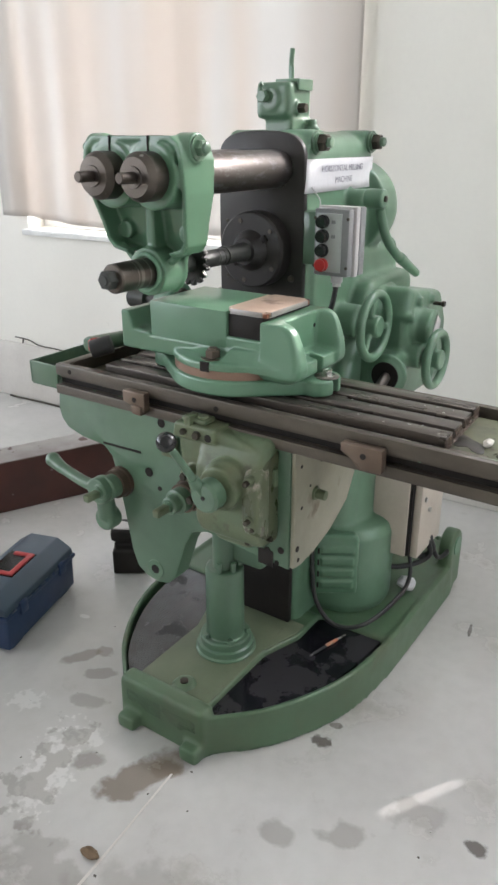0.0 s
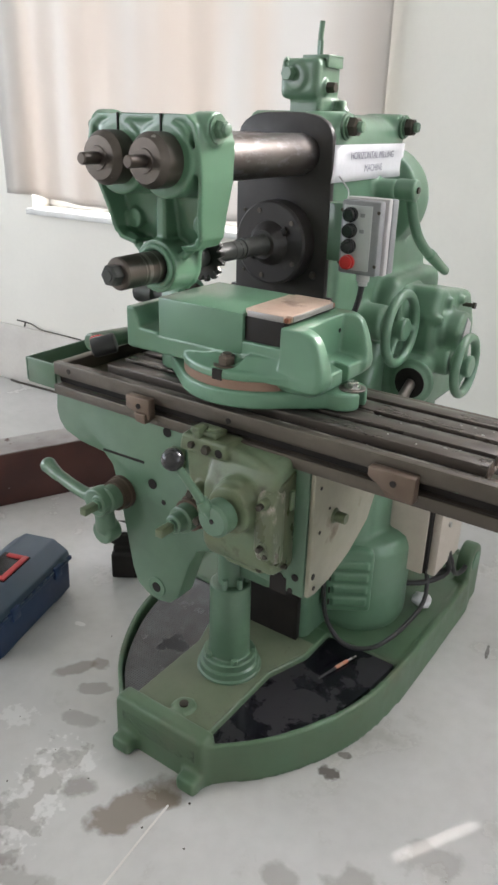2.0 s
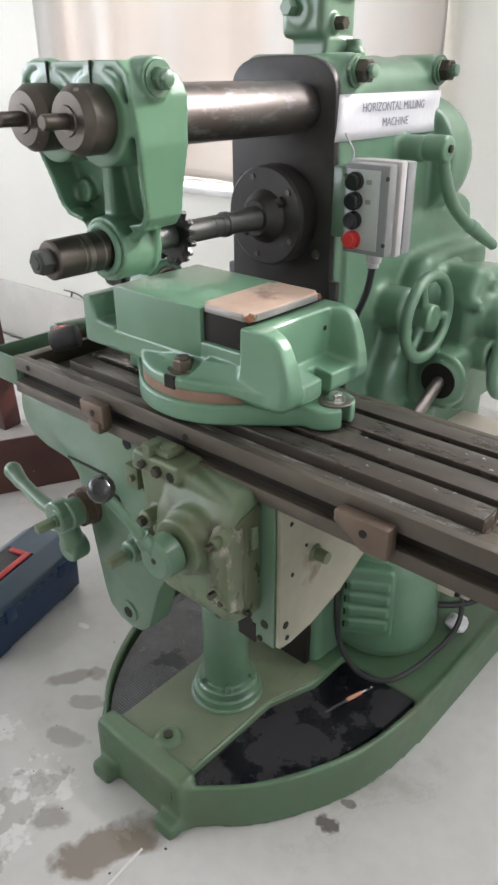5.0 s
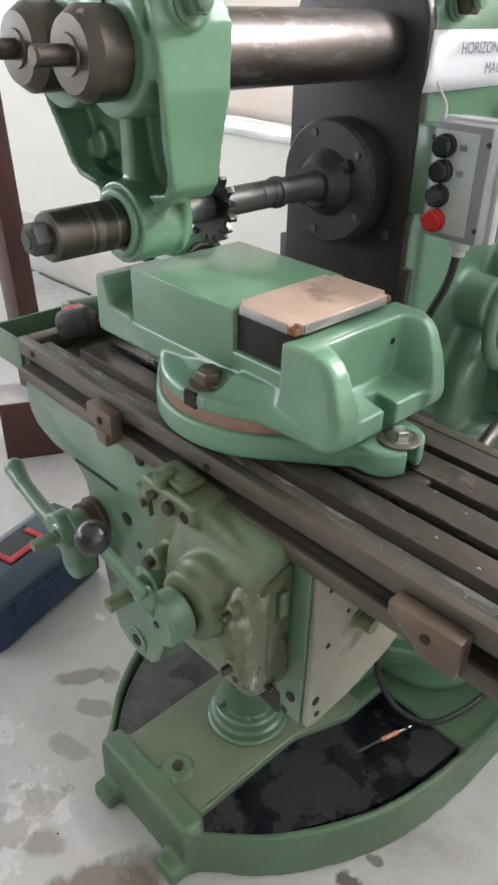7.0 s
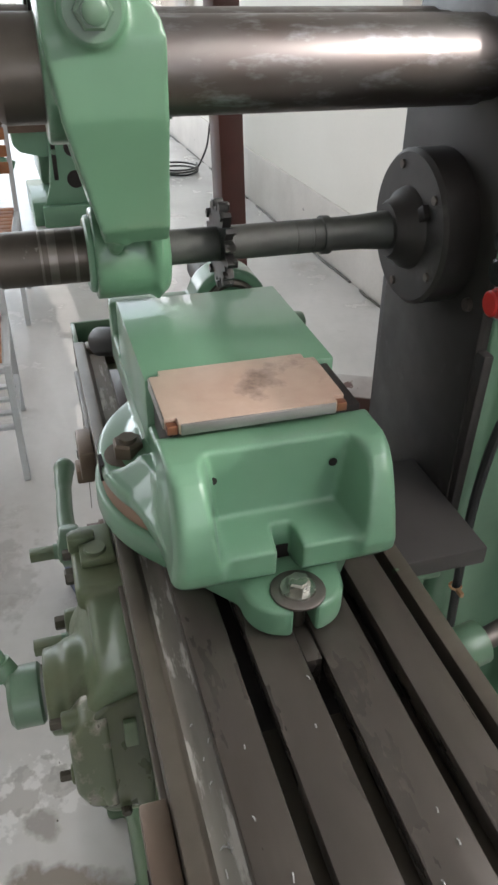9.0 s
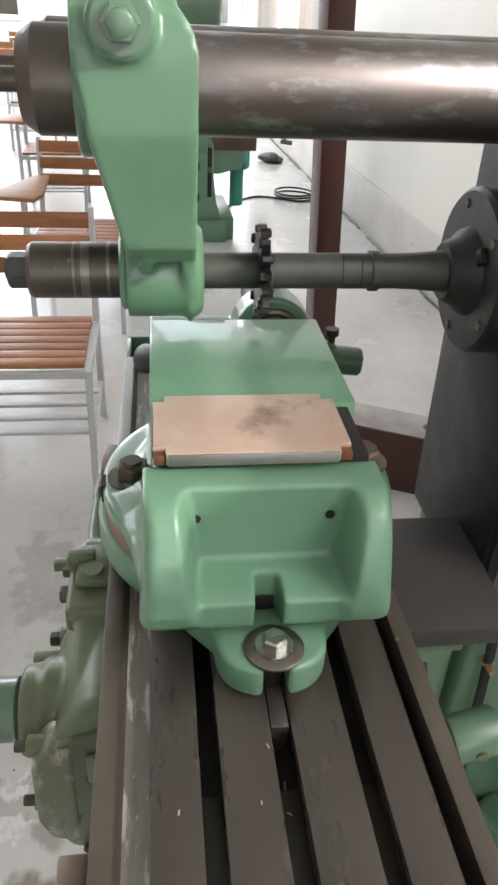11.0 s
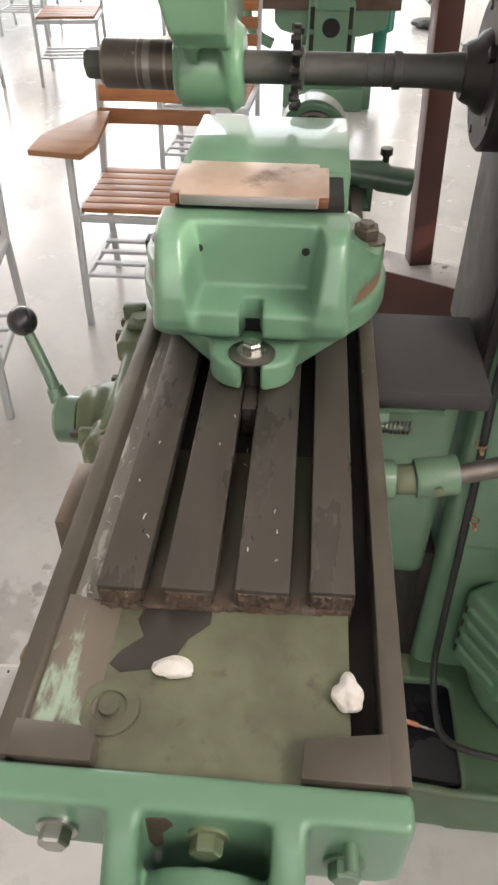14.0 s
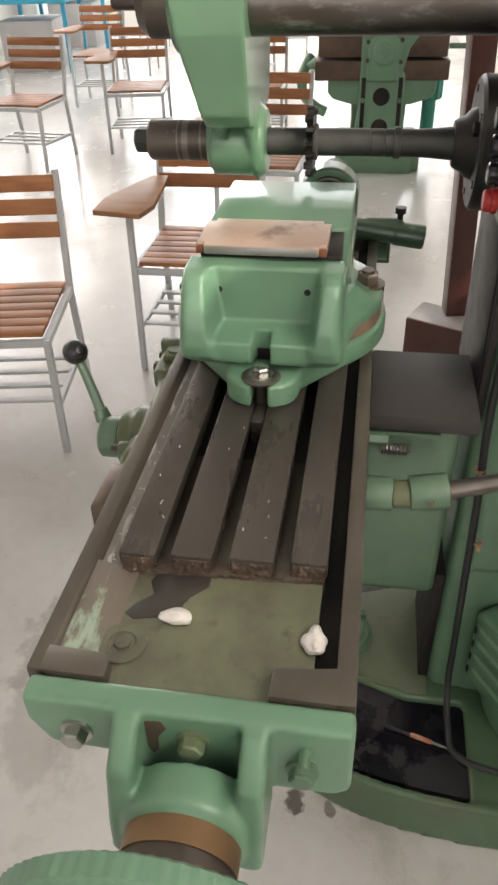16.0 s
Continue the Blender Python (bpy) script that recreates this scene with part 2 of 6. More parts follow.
M_ink = material("printed_ink", (0.24, 0.24, 0.29), (0.16, 0.16, 0.2), 0.6, bump=0)
M_cream = material("cream_cabinet_paint", (0.55, 0.49, 0.42), (0.5, 0.44, 0.37), 0.42, bump=0.06, chip=(0.25, 0.2, 0.15), chip_at=0.72)
M_cable = material("black_rubber_cable", (0.015, 0.015, 0.016), (0.022, 0.022, 0.022), 0.5, bump=0.1)
M_tape = material("brown_tape", (0.45, 0.25, 0.13), None, 0.6)
M_blue = material("navy_toolbox_plastic", (0.018, 0.042, 0.11), (0.014, 0.034, 0.09), 0.42, bump=0.12, fine=200)
M_slate = material("slate_blue_lid_plastic", (0.055, 0.085, 0.12), (0.045, 0.07, 0.1), 0.4, bump=0.12, fine=200)
M_handle = material("red_handle_plastic", (0.5, 0.05, 0.05), None, 0.4)
M_chair = material("light_grey_steel_tube", (0.55, 0.57, 0.58), (0.48, 0.5, 0.51), 0.4, metal=0.1, bump=0.04, chip=(0.2, 0.17, 0.14), chip_at=0.74)
M_wood = material("varnished_brown_slat", (0.36, 0.15, 0.062), (0.25, 0.095, 0.04), 0.45, bump=0.06, stretch=(2.0, 0.3, 2.0), fine=160, spec=0.35, vary=0.18, scale=18)
M_wood2 = material("varnished_tablet_board", (0.33, 0.165, 0.085), (0.26, 0.12, 0.06), 0.5, spec=0.3, bump=0.04, stretch=(2, 0.4, 2), vary=0.12, scale=16)
M_maroon = material("maroon_gloss_paint", (0.075, 0.022, 0.018), (0.055, 0.017, 0.014), 0.33, coat=0.2, bump=0.1, chip=(0.2, 0.16, 0.14), chip_at=0.735, chip_scale=16)
M_plinth = material("worn_maroon_plinth", (0.085, 0.028, 0.022), (0.06, 0.022, 0.018), 0.4, bump=0.2, chip=(0.3, 0.28, 0.27), chip_at=0.70, chip_scale=9)
M_ptop = material("scuffed_plinth_top", (0.36, 0.34, 0.33), (0.25, 0.22, 0.21), 0.35, bump=0.2, chip=(0.1, 0.05, 0.045), chip_at=0.62, chip_scale=10)
M_wall = material("cream_wall_paint", (0.82, 0.80, 0.74), (0.78, 0.76, 0.70), 0.62, bump=0.12, scale=1.3, fine=45, fine_mix=0.04, chip=(0.62, 0.59, 0.53), chip_at=0.72, chip_scale=3)
M_skirt = material("scuffed_skirting", (0.68, 0.65, 0.61), (0.60, 0.57, 0.53), 0.5, bump=0.25, scale=3, fine=60, chip=(0.3, 0.28, 0.26), chip_at=0.72, chip_scale=12)
M_ceil = material("white_ceiling_paint", (0.8, 0.8, 0.78), None, 0.8, bump=0.05, scale=1)
M_teal = material("teal_enamel", (0.03, 0.30, 0.22), (0.02, 0.25, 0.18), 0.35, coat=0.2)
M_cyan = material("bright_blue_enamel", (0.02, 0.33, 0.5), (0.02, 0.28, 0.42), 0.35)
M_frame = material("white_window_frame", (0.75, 0.75, 0.73), None, 0.45)
M_stone = material("brown_stone", (0.22, 0.15, 0.09), (0.15, 0.1, 0.06), 0.8, bump=0.5, scale=40)
M_scrap = material("crumpled_white_paper", (0.75, 0.72, 0.68), (0.6, 0.56, 0.5), 0.7, bump=0.3, scale=60, chip=(0.2, 0.15, 0.1), chip_at=0.66, chip_scale=50)
M_swarf = material("bright_swarf", (0.75, 0.74, 0.72), None, 0.35, metal=0.6)
M_rubber = material("black_handle", (0.02, 0.02, 0.02), None, 0.45)


def curtain_material():
    m = bpy.data.materials.new("beige_curtain_cloth")
    m.use_nodes = True
    t = m.node_tree
    n, l = t.nodes, t.links
    n.remove(n["Principled BSDF"])
    co = n.new("ShaderNodeTexCoord").outputs["Object"]
    w = n.new("ShaderNodeTexNoise")
    w.inputs["Scale"].default_value = 2.2
    mp = n.new("ShaderNodeMapping")
    mp.inputs["Scale"].default_value = (1.6, 1, 0.15)
    l.new(co, mp.inputs[0])
    l.new(mp.outputs[0], w.inputs["Vector"])
    r = n.new("ShaderNodeValToRGB")
    r.color_ramp.elements[0].position, r.color_ramp.elements[0].color = 0.38, (0.61, 0.565, 0.52, 1)
    r.color_ramp.elements[1].position, r.color_ramp.elements[1].color = 0.64, (0.62, 0.607, 0.585, 1)
    l.new(w.outputs[0], r.inputs[0])
    d, tr, a = n.new("ShaderNodeBsdfDiffuse"), n.new("ShaderNodeBsdfTranslucent"), n.new("ShaderNodeMixShader")
    a.inputs[0].default_value = 0.4
    l.new(r.outputs[0], d.inputs[0])
    l.new(r.outputs[0], tr.inputs[0])
    l.new(d.outputs[0], a.inputs[1])
    l.new(tr.outputs[0], a.inputs[2])
    wv = n.new("ShaderNodeTexNoise")
    wv.inputs["Scale"].default_value = 400
    l.new(co, wv.inputs["Vector"])
    bp = n.new("ShaderNodeBump")
    bp.inputs["Strength"].default_value, bp.inputs["Distance"].default_value = 0.15, 0.001
    l.new(wv.outputs[0], bp.inputs["Height"])
    l.new(bp.outputs[0], d.inputs["Normal"])
    l.new(a.outputs[0], n["Material Output"].inputs[0])
    return m


M_curtain = curtain_material()


def glass_material():
    m = bpy.data.materials.new("window_glass")
    m.use_nodes = True
    p = m.node_tree.nodes["Principled BSDF"]
    p.inputs["Transmission Weight"].default_value, p.inputs["Roughness"].default_value, p.inputs["IOR"].default_value = 1, 0.02, 1.45
    p.inputs["Base Color"].default_value = (0.95, 0.97, 0.97, 1)
    return m


M_glass = glass_material()


def floor_material():
    """Polished grey cement with grimy patches, worn spots and oil stains of their own shapes."""
    m = material("polished_cement", (0.60, 0.592, 0.575), (0.50, 0.49, 0.472), 0.23, scale=1.6, fine=26, bump=0.05, rvar=0.10, fine_mix=0.12, chip=(0.39, 0.375, 0.35), chip_at=0.575, chip_scale=3.4, chip_soft=0.12, chip_rough=0.38, coat=0.3, coat_rough=0.14)
    t = m.node_tree
    n, l = t.nodes, t.links
    p = n["Principled BSDF"]
    col = p.inputs["Base Color"].links[0].from_socket
    rgh = p.inputs["Roughness"].links[0].from_socket
    pos = n.new("ShaderNodeTexCoord").outputs["Object"]
    warp = n.new("ShaderNodeTexNoise")
    warp.inputs["Scale"].default_value, warp.inputs["Detail"].default_value = 14, 5
    l.new(pos, warp.inputs["Vector"])
    speck = n.new("ShaderNodeTexNoise")
    speck.inputs["Scale"].default_value, speck.inputs["Detail"].default_value = 46, 6
    l.new(pos, speck.inputs["Vector"])
    # centre x, y, half sizes, colour, strength, ragged edge
    oil, grime, worn = (0.17, 0.13, 0.095), (0.25, 0.225, 0.20), (0.78, 0.77, 0.75)
    for x, y, rx, ry, turn, c, k, rag in ((0.384, -0.253, 0.026, 0.021, 0, (0.07, 0.055, 0.045), 0.85, 0.5), (0.391, -0.175, 0.016, 0.011, 20, (0.09, 0.075, 0.06), 0.7, 0.5),
                                          (0.052, -0.625, 0.125, 0.05, 67, oil, 0.8, 0.55), (0.085, -0.545, 0.05, 0.05, 0, oil, 0.6, 0.4), (-0.425, -0.362, 0.062, 0.026, 58, grime, 0.75, 0.4), (-0.385, -0.31, 0.03, 0.024, 0, oil, 0.5, 0.3),
                                          (-0.165, -0.735, 0.14, 0.06, -63, worn, 0.6, 0.9), (-0.15, -0.595, 0.035, 0.03, 0, worn, 0.6, 0.7), (-0.17, -0.735, 0.12, 0.05, -63, (0.2, 0.175, 0.15), 0.45, 2.0), (-0.42, -0.60, 0.05, 0.035, 20, worn, 0.4, 0.9), (-0.1, -0.66, 0.05, 0.03, 60, grime, 0.7, 0.6),
                                          (-0.32, -0.395, 0.05, 0.02, 40, grime, 0.6, 0.8), (0.437, -0.566, 0.04, 0.032, 0, grime, 0.5, 0.5), (0.575, -0.485, 0.075, 0.034, 35, grime, 0.5, 0.6), (0.69, -0.33, 0.06, 0.04, 20, grime, 0.4, 0.7),
                                          (0.848, -0.340, 0.026, 0.02, 0, (0.07, 0.06, 0.05), 0.85, 0.3), (-0.27, -0.5, 0.05, 0.03, 0, grime, 0.5, 0.8), (-1.62, -0.27, 0.12, 0.07, 0, worn, 0.7, 0.8), (0.30, -0.88, 0.16, 0.09, 20, grime, 0.35, 0.6),
                                          (-0.58, -0.212, 0.02, 0.012, 20, worn, 0.8, 0.5), (0.05, -0.95, 0.14, 0.06, 0, grime, 0.4, 0.8), (-0.9, -0.75, 0.2, 0.1, 0, grime, 0.35, 0.9), (0.56, 0.46, 0.035, 0.006, 100, (0.1, 0.09, 0.08), 0.8, 0.3)):
        sub = n.new("ShaderNodeVectorMath")
        sub.operation = "SUBTRACT"
        l.new(pos, sub.inputs[0])
        sub.inputs[1].default_value = (x, y, 0)
        sc = n.new("ShaderNodeVectorMath")
        sc.operation = "MULTIPLY"
        rt = n.new("ShaderNodeVectorRotate")
        rt.rotation_type = "Z_AXIS"
        rt.inputs["Angle"].default_value = -radians(turn)
        l.new(sub.outputs[0], rt.inputs["Vector"])
        l.new(rt.outputs[0], sc.inputs[0])
        sc.inputs[1].default_value = (1 / rx, 1 / ry, 0)
        ln = n.new("ShaderNodeVectorMath")
        ln.operation = "LENGTH"
        l.new(sc.outputs[0], ln.inputs[0])
        ad = n.new("ShaderNodeMath")
        ad.operation = "MULTIPLY_ADD"
        l.new((speck if c == worn or rx < 0.04 else warp).outputs[0], ad.inputs[0])
        ad.inputs[1].default_value = 4 * rag
        l.new(ln.outputs["Value"], ad.inputs[2])
        mr = n.new("ShaderNodeMapRange")
        mr.inputs[1].default_value, mr.inputs[2].default_value = 2 * rag + (1.08 if c == worn else 1.16), 2 * rag + (0.76 if c == worn else 0.8)
        mr.inputs[3].default_value, mr.inputs[4].default_value = 0, k
        l.new(ad.outputs[0], mr.inputs[0])
        mx = n.new("ShaderNodeMix")
        mx.data_type = "RGBA"
        l.new(mr.outputs[0], mx.inputs[0])
        l.new(col, mx.inputs[6])
        mx.inputs[7].default_value = (*c, 1)
        col = mx.outputs[2]
    l.new(col, p.inputs["Base Color"])
    return m


M_floor = floor_material()

# ---- mesh helpers ----
def tag_smooth(bm, angle=32.0):
    lim = radians(angle)
    for f in bm.faces:
        f.smooth = True
    for e in bm.edges:
        e.smooth = not (len(e.link_faces) == 2 and e.calc_face_angle(0.0) > lim)


def part(name, bm, mat, parent=None, label="", cast=0.0, soften=5):
    """Links a bmesh as one mesh object. cast: the grain in metres at which overlapping solids are fused into one casting."""
    bmesh.ops.recalc_face_normals(bm, faces=bm.faces)
    tag_smooth(bm)
    me = bpy.data.meshes.new(name)
    bm.to_mesh(me)
    bm.free()
    me.materials.append(mat)
    ob = new(name, me)
    if parent:
        ob.parent = parent
    if label:
        ob["label"] = label
    if cast:
        r = ob.modifiers.new("fuse", "REMESH")
        r.mode, r.voxel_size, r.use_smooth_shade = "VOXEL", cast, True
        s = ob.modifiers.new("soften", "SMOOTH")
        s.factor, s.iterations = 0.5, soften
    return ob


def thing(name, label, category, group="", at=(0, 0, 0)):
    return tagged(new(name), label, category, group)


def structure(name, bm, mat, label="", category="structure", cast=0):
    return tagged(part(name, bm, mat, cast=cast), label, category, kind="structure")


def B():
    return bmesh.new()


def bevel_new(bm, geom, w, seg=2, angle=20):
    if w <= 0:
        return
    edges = [e for e in {e for v in geom for e in v.link_edges} if len(e.link_faces) == 2 and e.calc_face_angle(0) > radians(angle)]
    bmesh.ops.bevel(bm, geom=edges, offset=w, segments=seg, profile=0.5, affect="EDGES", clamp_overlap=True)


def box(bm, lo, hi, w=0.0, seg=2, m=None):
    c = [(a + b) / 2 for a, b in zip(lo, hi)]
    s = [abs(b - a) for a, b in zip(lo, hi)]
    vs = bmesh.ops.create_cube(bm, size=1, matrix=Matrix.Translation(c) @ Matrix.Diagonal((*s, 1)))["verts"]
    if m:
        bmesh.ops.transform(bm, matrix=m, verts=vs)
    bevel_new(bm, vs, w, seg)
    return bm


def prism(bm, pts, axis, a, b, w=0.0, seg=2, angle=20):
    """A polygon drawn in the plane across axis, pushed from a to b along it: x: (y, z), y: (x, z), z: (x, y)."""
    put = {"x": lambda p, d: (d, p[0], p[1]), "y": lambda p, d: (p[0], d, p[1]), "z": lambda p, d: (p[0], p[1], d)}[axis]
    lo, hi = [bm.verts.new(put(p, a)) for p in pts], [bm.verts.new(put(p, b)) for p in pts]
    k = len(pts)
    bm.faces.new(lo[::-1])
    bm.faces.new(hi)
    for i in range(k):
        bm.faces.new((lo[i], lo[(i + 1) % k], hi[(i + 1) % k], hi[i]))
    vs = lo + hi
    bmesh.ops.recalc_face_normals(bm, faces=list({f for v in vs for f in v.link_faces}))
    bevel_new(bm, vs, w, seg, angle)
    return bm


def frame_to(direction):
    return Vector(direction).normalized().to_track_quat("Z", "Y").to_matrix().to_4x4()


def lathe(bm, origin, direction, prof, seg=32):
    """Turns (distance along, radius) pairs round an axis; closed at both ends."""
    m = Matrix.Translation(origin) @ frame_to(direction)
    rings = []
    for d, r in prof:
        rings.append([bm.verts.new(m @ Vector((r * math.cos(2 * math.pi * i / seg), r * math.sin(2 * math.pi * i / seg), d))) for i in range(seg)])
    for p, q in zip(rings, rings[1:]):
        for i in range(seg):
            bm.faces.new((p[i], p[(i + 1) % seg], q[(i + 1) % seg], q[i]))
    bm.faces.new(rings[0][::-1])
    bm.faces.new(rings[-1])
    return bm


def cyl(bm, p, q, r, r2=None, seg=28, w=0.0):
    p, q = Vector(p), Vector(q)
    d = (q - p).length
    r2 = r if r2 is None else r2
    prof = [(0, r), (d, r2)] if w <= 0 else [(0, r - w), (w * 0.3, r - 0.3 * w), (w, r), (d - w, r2), (d - 0.3 * w, r2 - 0.3 * w), (d, r2 - w)]
    return lathe(bm, p, q - p, prof, seg)


def hexhead(bm, p, direction, r, h, washer=0.0):
    if washer:
        lathe(bm, p, direction, [(0, washer), (h * 0.25, washer)], 24)
    o = Vector(p) + Vector(direction).normalized() * (h * 0.25 if washer else 0)
    lathe(bm, o, direction, [(0, r), (h * 0.85, r), (h, r * 0.86)], 6)
    return bm


def curve_pts(pts, n=8, closed=False):
    pts = [Vector(p) for p in pts]
    out = []
    k = len(pts)
    for i in range(k if closed else k - 1):
        p0, p1, p2, p3 = ((pts[(i - 1) % k], pts[i], pts[(i + 1) % k], pts[(i + 2) % k]) if closed else
                          (pts[max(i - 1, 0)], pts[i], pts[i + 1], pts[min(i + 2, k - 1)]))
        for j in range(n):
            t = j / n
            out.append(0.5 * ((2 * p1) + (p2 - p0) * t + (2 * p0 - 5 * p1 + 4 * p2 - p3) * t * t + (3 * p1 - p0 - 3 * p2 + p3) * t ** 3))
    if not closed:
        out.append(pts[-1])
    return out


def tube(bm, pts, r, seg=10, smooth=6, r2=None):
    path = curve_pts(pts, smooth) if smooth else [Vector(p) for p in pts]
    rings, up = [], None
    k = len(path)
    for i, p in enumerate(path):
        d = (path[min(i + 1, k - 1)] - path[max(i - 1, 0)]).normalized()
        if up is None:
            up = d.orthogonal().normalized()
        up = (up - d * up.dot(d)).normalized()
        side = d.cross(up)
        rr = r if r2 is None else r + (r2 - r) * i / (k - 1)
        rings.append([bm.verts.new(p + rr * (math.cos(2 * math.pi * j / seg) * up + math.sin(2 * math.pi * j / seg) * side)) for j in range(seg)])
    for a, b in zip(rings, rings[1:]):
        for j in range(seg):
            bm.faces.new((a[j], a[(j + 1) % seg], b[(j + 1) % seg], b[j]))
    bm.faces.new(rings[0][::-1])
    bm.faces.new(rings[-1])
    return bm


def ring(bm, c, axis, R, r, seg=48, sub=12, squash=1.0, teeth=0.0):
    m = Matrix.Translation(c) @ frame_to(axis)
    rows = []
    for i in range(seg):
        a = 2 * math.pi * i / seg
        row = []
        for j in range(sub):
            b = 2 * math.pi * j / sub
            rad = R + r * math.cos(b) + (teeth if i % 2 and math.cos(b) > 0.3 else 0)
            row.append(bm.verts.new(m @ Vector((rad * math.cos(a), rad * math.sin(a), r * squash * math.sin(b)))))
        rows.append(row)
    for i in range(seg):
        for j in range(sub):
            p, q = rows[i], rows[(i + 1) % seg]
            bm.faces.new((p[j], q[j], q[(j + 1) % sub], p[(j + 1) % sub]))
    return bm


def arc(cx, cy, r, a0, a1, n=10):
    return [(cx + r * math.cos(radians(a0 + (a1 - a0) * i / n)), cy + r * math.sin(radians(a0 + (a1 - a0) * i / n))) for i in range(n + 1)]

# ---- the hall ----
XW, XE, YS, ZC = -12.5, 3.6, -5.4, 5.0     # far end, near end, opposite side, ceiling

bm = B()
box(bm, (XW - 0.3, YS - 0.3, -0.2), (XE + 0.3, 2.2, 0))
floor = structure("floor", bm, M_floor, "grey polished cement floor with oil stains and worn patches", "floor")

bm = B()
box(bm, (XW - 0.3, YS - 0.3, ZC), (XE + 0.3, 2.2, ZC + 0.15))
for x in (-8, -4, 0):
    box(bm, (x - 0.12, YS, ZC - 0.25), (x + 0.12, 1.2, ZC - 0.001))
structure("ceiling", bm, M_ceil, "white painted ceiling with shallow beams", "ceiling")


def wall_with_openings(name, m, u0, u1, holes, mat, label, thick=0.22):
    """A wall in local x (along), y (thickness), z, with real openings (u from, u to, z from, z to)."""
    bm = B()
    u = u0
    for a, b, z0, z1 in sorted(holes):
        box(bm, (u, 0, 0), (a, thick, ZC))
        box(bm, (a, 0, 0), (b, thick, z0))
        box(bm, (a, 0, z1), (b, thick, ZC))
        u = b
    box(bm, (u, 0, 0), (u1, thick, ZC))
    ob = structure(name, bm, mat, label, "wall")
    ob.matrix_world = m
    return ob


def window(name, m, a, b, z0, z1, panes=2, thick=0.22, label="white framed window with clear glass"):
    w = tagged(new(name), label, "window", kind="structure")
    w.matrix_world = m
    bm = B()
    for lo, hi in (((a, 0.12, z0), (b, 0.17, z0 + 0.05)), ((a, 0.12, z1 - 0.05), (b, 0.17, z1)), ((a, 0.12, z0 + 0.05), (a + 0.05, 0.17, z1 - 0.05)), ((b - 0.05, 0.12, z0 + 0.05), (b, 0.17, z1 - 0.05))):
        box(bm, lo, hi, 0.004)
    for i in range(1, panes):
        x = a + (b - a) * i / panes
        box(bm, (x - 0.025, 0.122, z0 + 0.05), (x + 0.025, 0.168, z1 - 0.05), 0.004)
    part("window_frame", bm, M_frame, w)
    bm = B()
    box(bm, (a - 0.03, -0.03, z0 - 0.035), (b + 0.03, 0.118, z0 - 0.003), 0.006)
    part("window_sill", bm, M_frame, w)
    for i in range(panes):
        x0, x1 = a + (b - a) * i / panes + 0.03, a + (b - a) * (i + 1) / panes - 0.03
        bm = B()
        box(bm, (x0, 0.142, z0 + 0.04), (x1, 0.147, z1 - 0.04))
        g = part("pane", bm, M_glass, w)
        g.visible_shadow = False
    return w


def curtain(m, a, b, z0, z1, y=-0.06, waves=9, seed=1, label="pale beige cloth curtain drawn across a window", lift=0.03):
    """A hanging cloth with folds that deepen downwards and a slightly uneven hem."""
    bm = B()
    nu, nz = int((b - a) * 60), 40
    rnd = random.Random(seed)
    ph = [(rnd.uniform(0, 6.28), rnd.uniform(0.6, 1.4)) for _ in range(4)]
    grid = []
    for i in range(nu + 1):
        s = i / nu
        col = []
        for j in range(nz + 1):
            t = j / nz
            fold = sum(math.sin(2 * math.pi * waves * k * s + p) / (1 + 0.6 * n) for n, (p, k) in enumerate(ph))
            d = 0.007 * fold * (0.6 + 0.5 * (1 - t))
            hem = lift * (math.sin(2.2 * s * math.pi + ph[0][0]) * 0.5 + 0.2 * math.sin(17 * s)) * (1 - t)
            col.append(bm.verts.new((a + (b - a) * s, y + d, z0 + hem + (z1 - z0) * t)))
        grid.append(col)
    for i in range(nu):
        for j in range(nz):
            bm.faces.new((grid[i][j], grid[i + 1][j], grid[i + 1][j + 1], grid[i][j + 1]))
    root = thing("curtain", label, "curtain", "curtains on the long wall")
    root.matrix_world = m
    cl = part("cloth", bm, M_curtain, root)
    sd = cl.modifiers.new("thickness", "SOLIDIFY")
    sd.thickness = 0.0015
    bm = B()
    cyl(bm, (a - 0.1, y, z1 + 0.005), (b + 0.1, -0.06, z1 + 0.005), 0.012)
    for u in (a - 0.05, b + 0.05):
        box(bm, (u - 0.01, -0.07, z1 - 0.01), (u + 0.01, 0.0, z1 + 0.02))
    part("rail", bm, M_chair, root)
    return root


# the last, tall opening is unseen, added to light the floor on the right
WIN = [(-2.42, -0.42, 1.06, 2.55), (-8.6, -6.4, 1.06, 2.55), (-11.9, -10.1, 1.06, 2.55), (0.55, 2.9, 1.06, 3.95)]
wall_with_openings("wall_north", WALL, XW - 1, XE + 0.5, WIN, M_wall, "cream painted plaster wall with high windows")
for i, (a, b, z0, z1) in enumerate(WIN):
    window(f"window_{i + 1}", WALL, a, b, z0, z1)
curtain(WALL, -2.56, -0.37, 1.115, 2.75, seed=3)
curtain(WALL, -7.1, -6.2, 1.1, 2.75, seed=5, waves=5)
curtain(WALL, -9.6, -8.2, 1.0, 2.75, seed=8, waves=6)
# unseen curtains, added to leave a slit that shapes the floor's sun streak
curtain(WALL, 0.45, 3.05, 1.165, 2.3, seed=11, waves=8, lift=0.0)
curtain(WALL, 0.45, 1.655, 1.0, 1.30, y=-0.075, seed=12, waves=3, lift=0.0)
curtain(WALL, 1.70, 3.05, 1.0, 1.30, y=-0.075, seed=13, waves=6, lift=0.0)

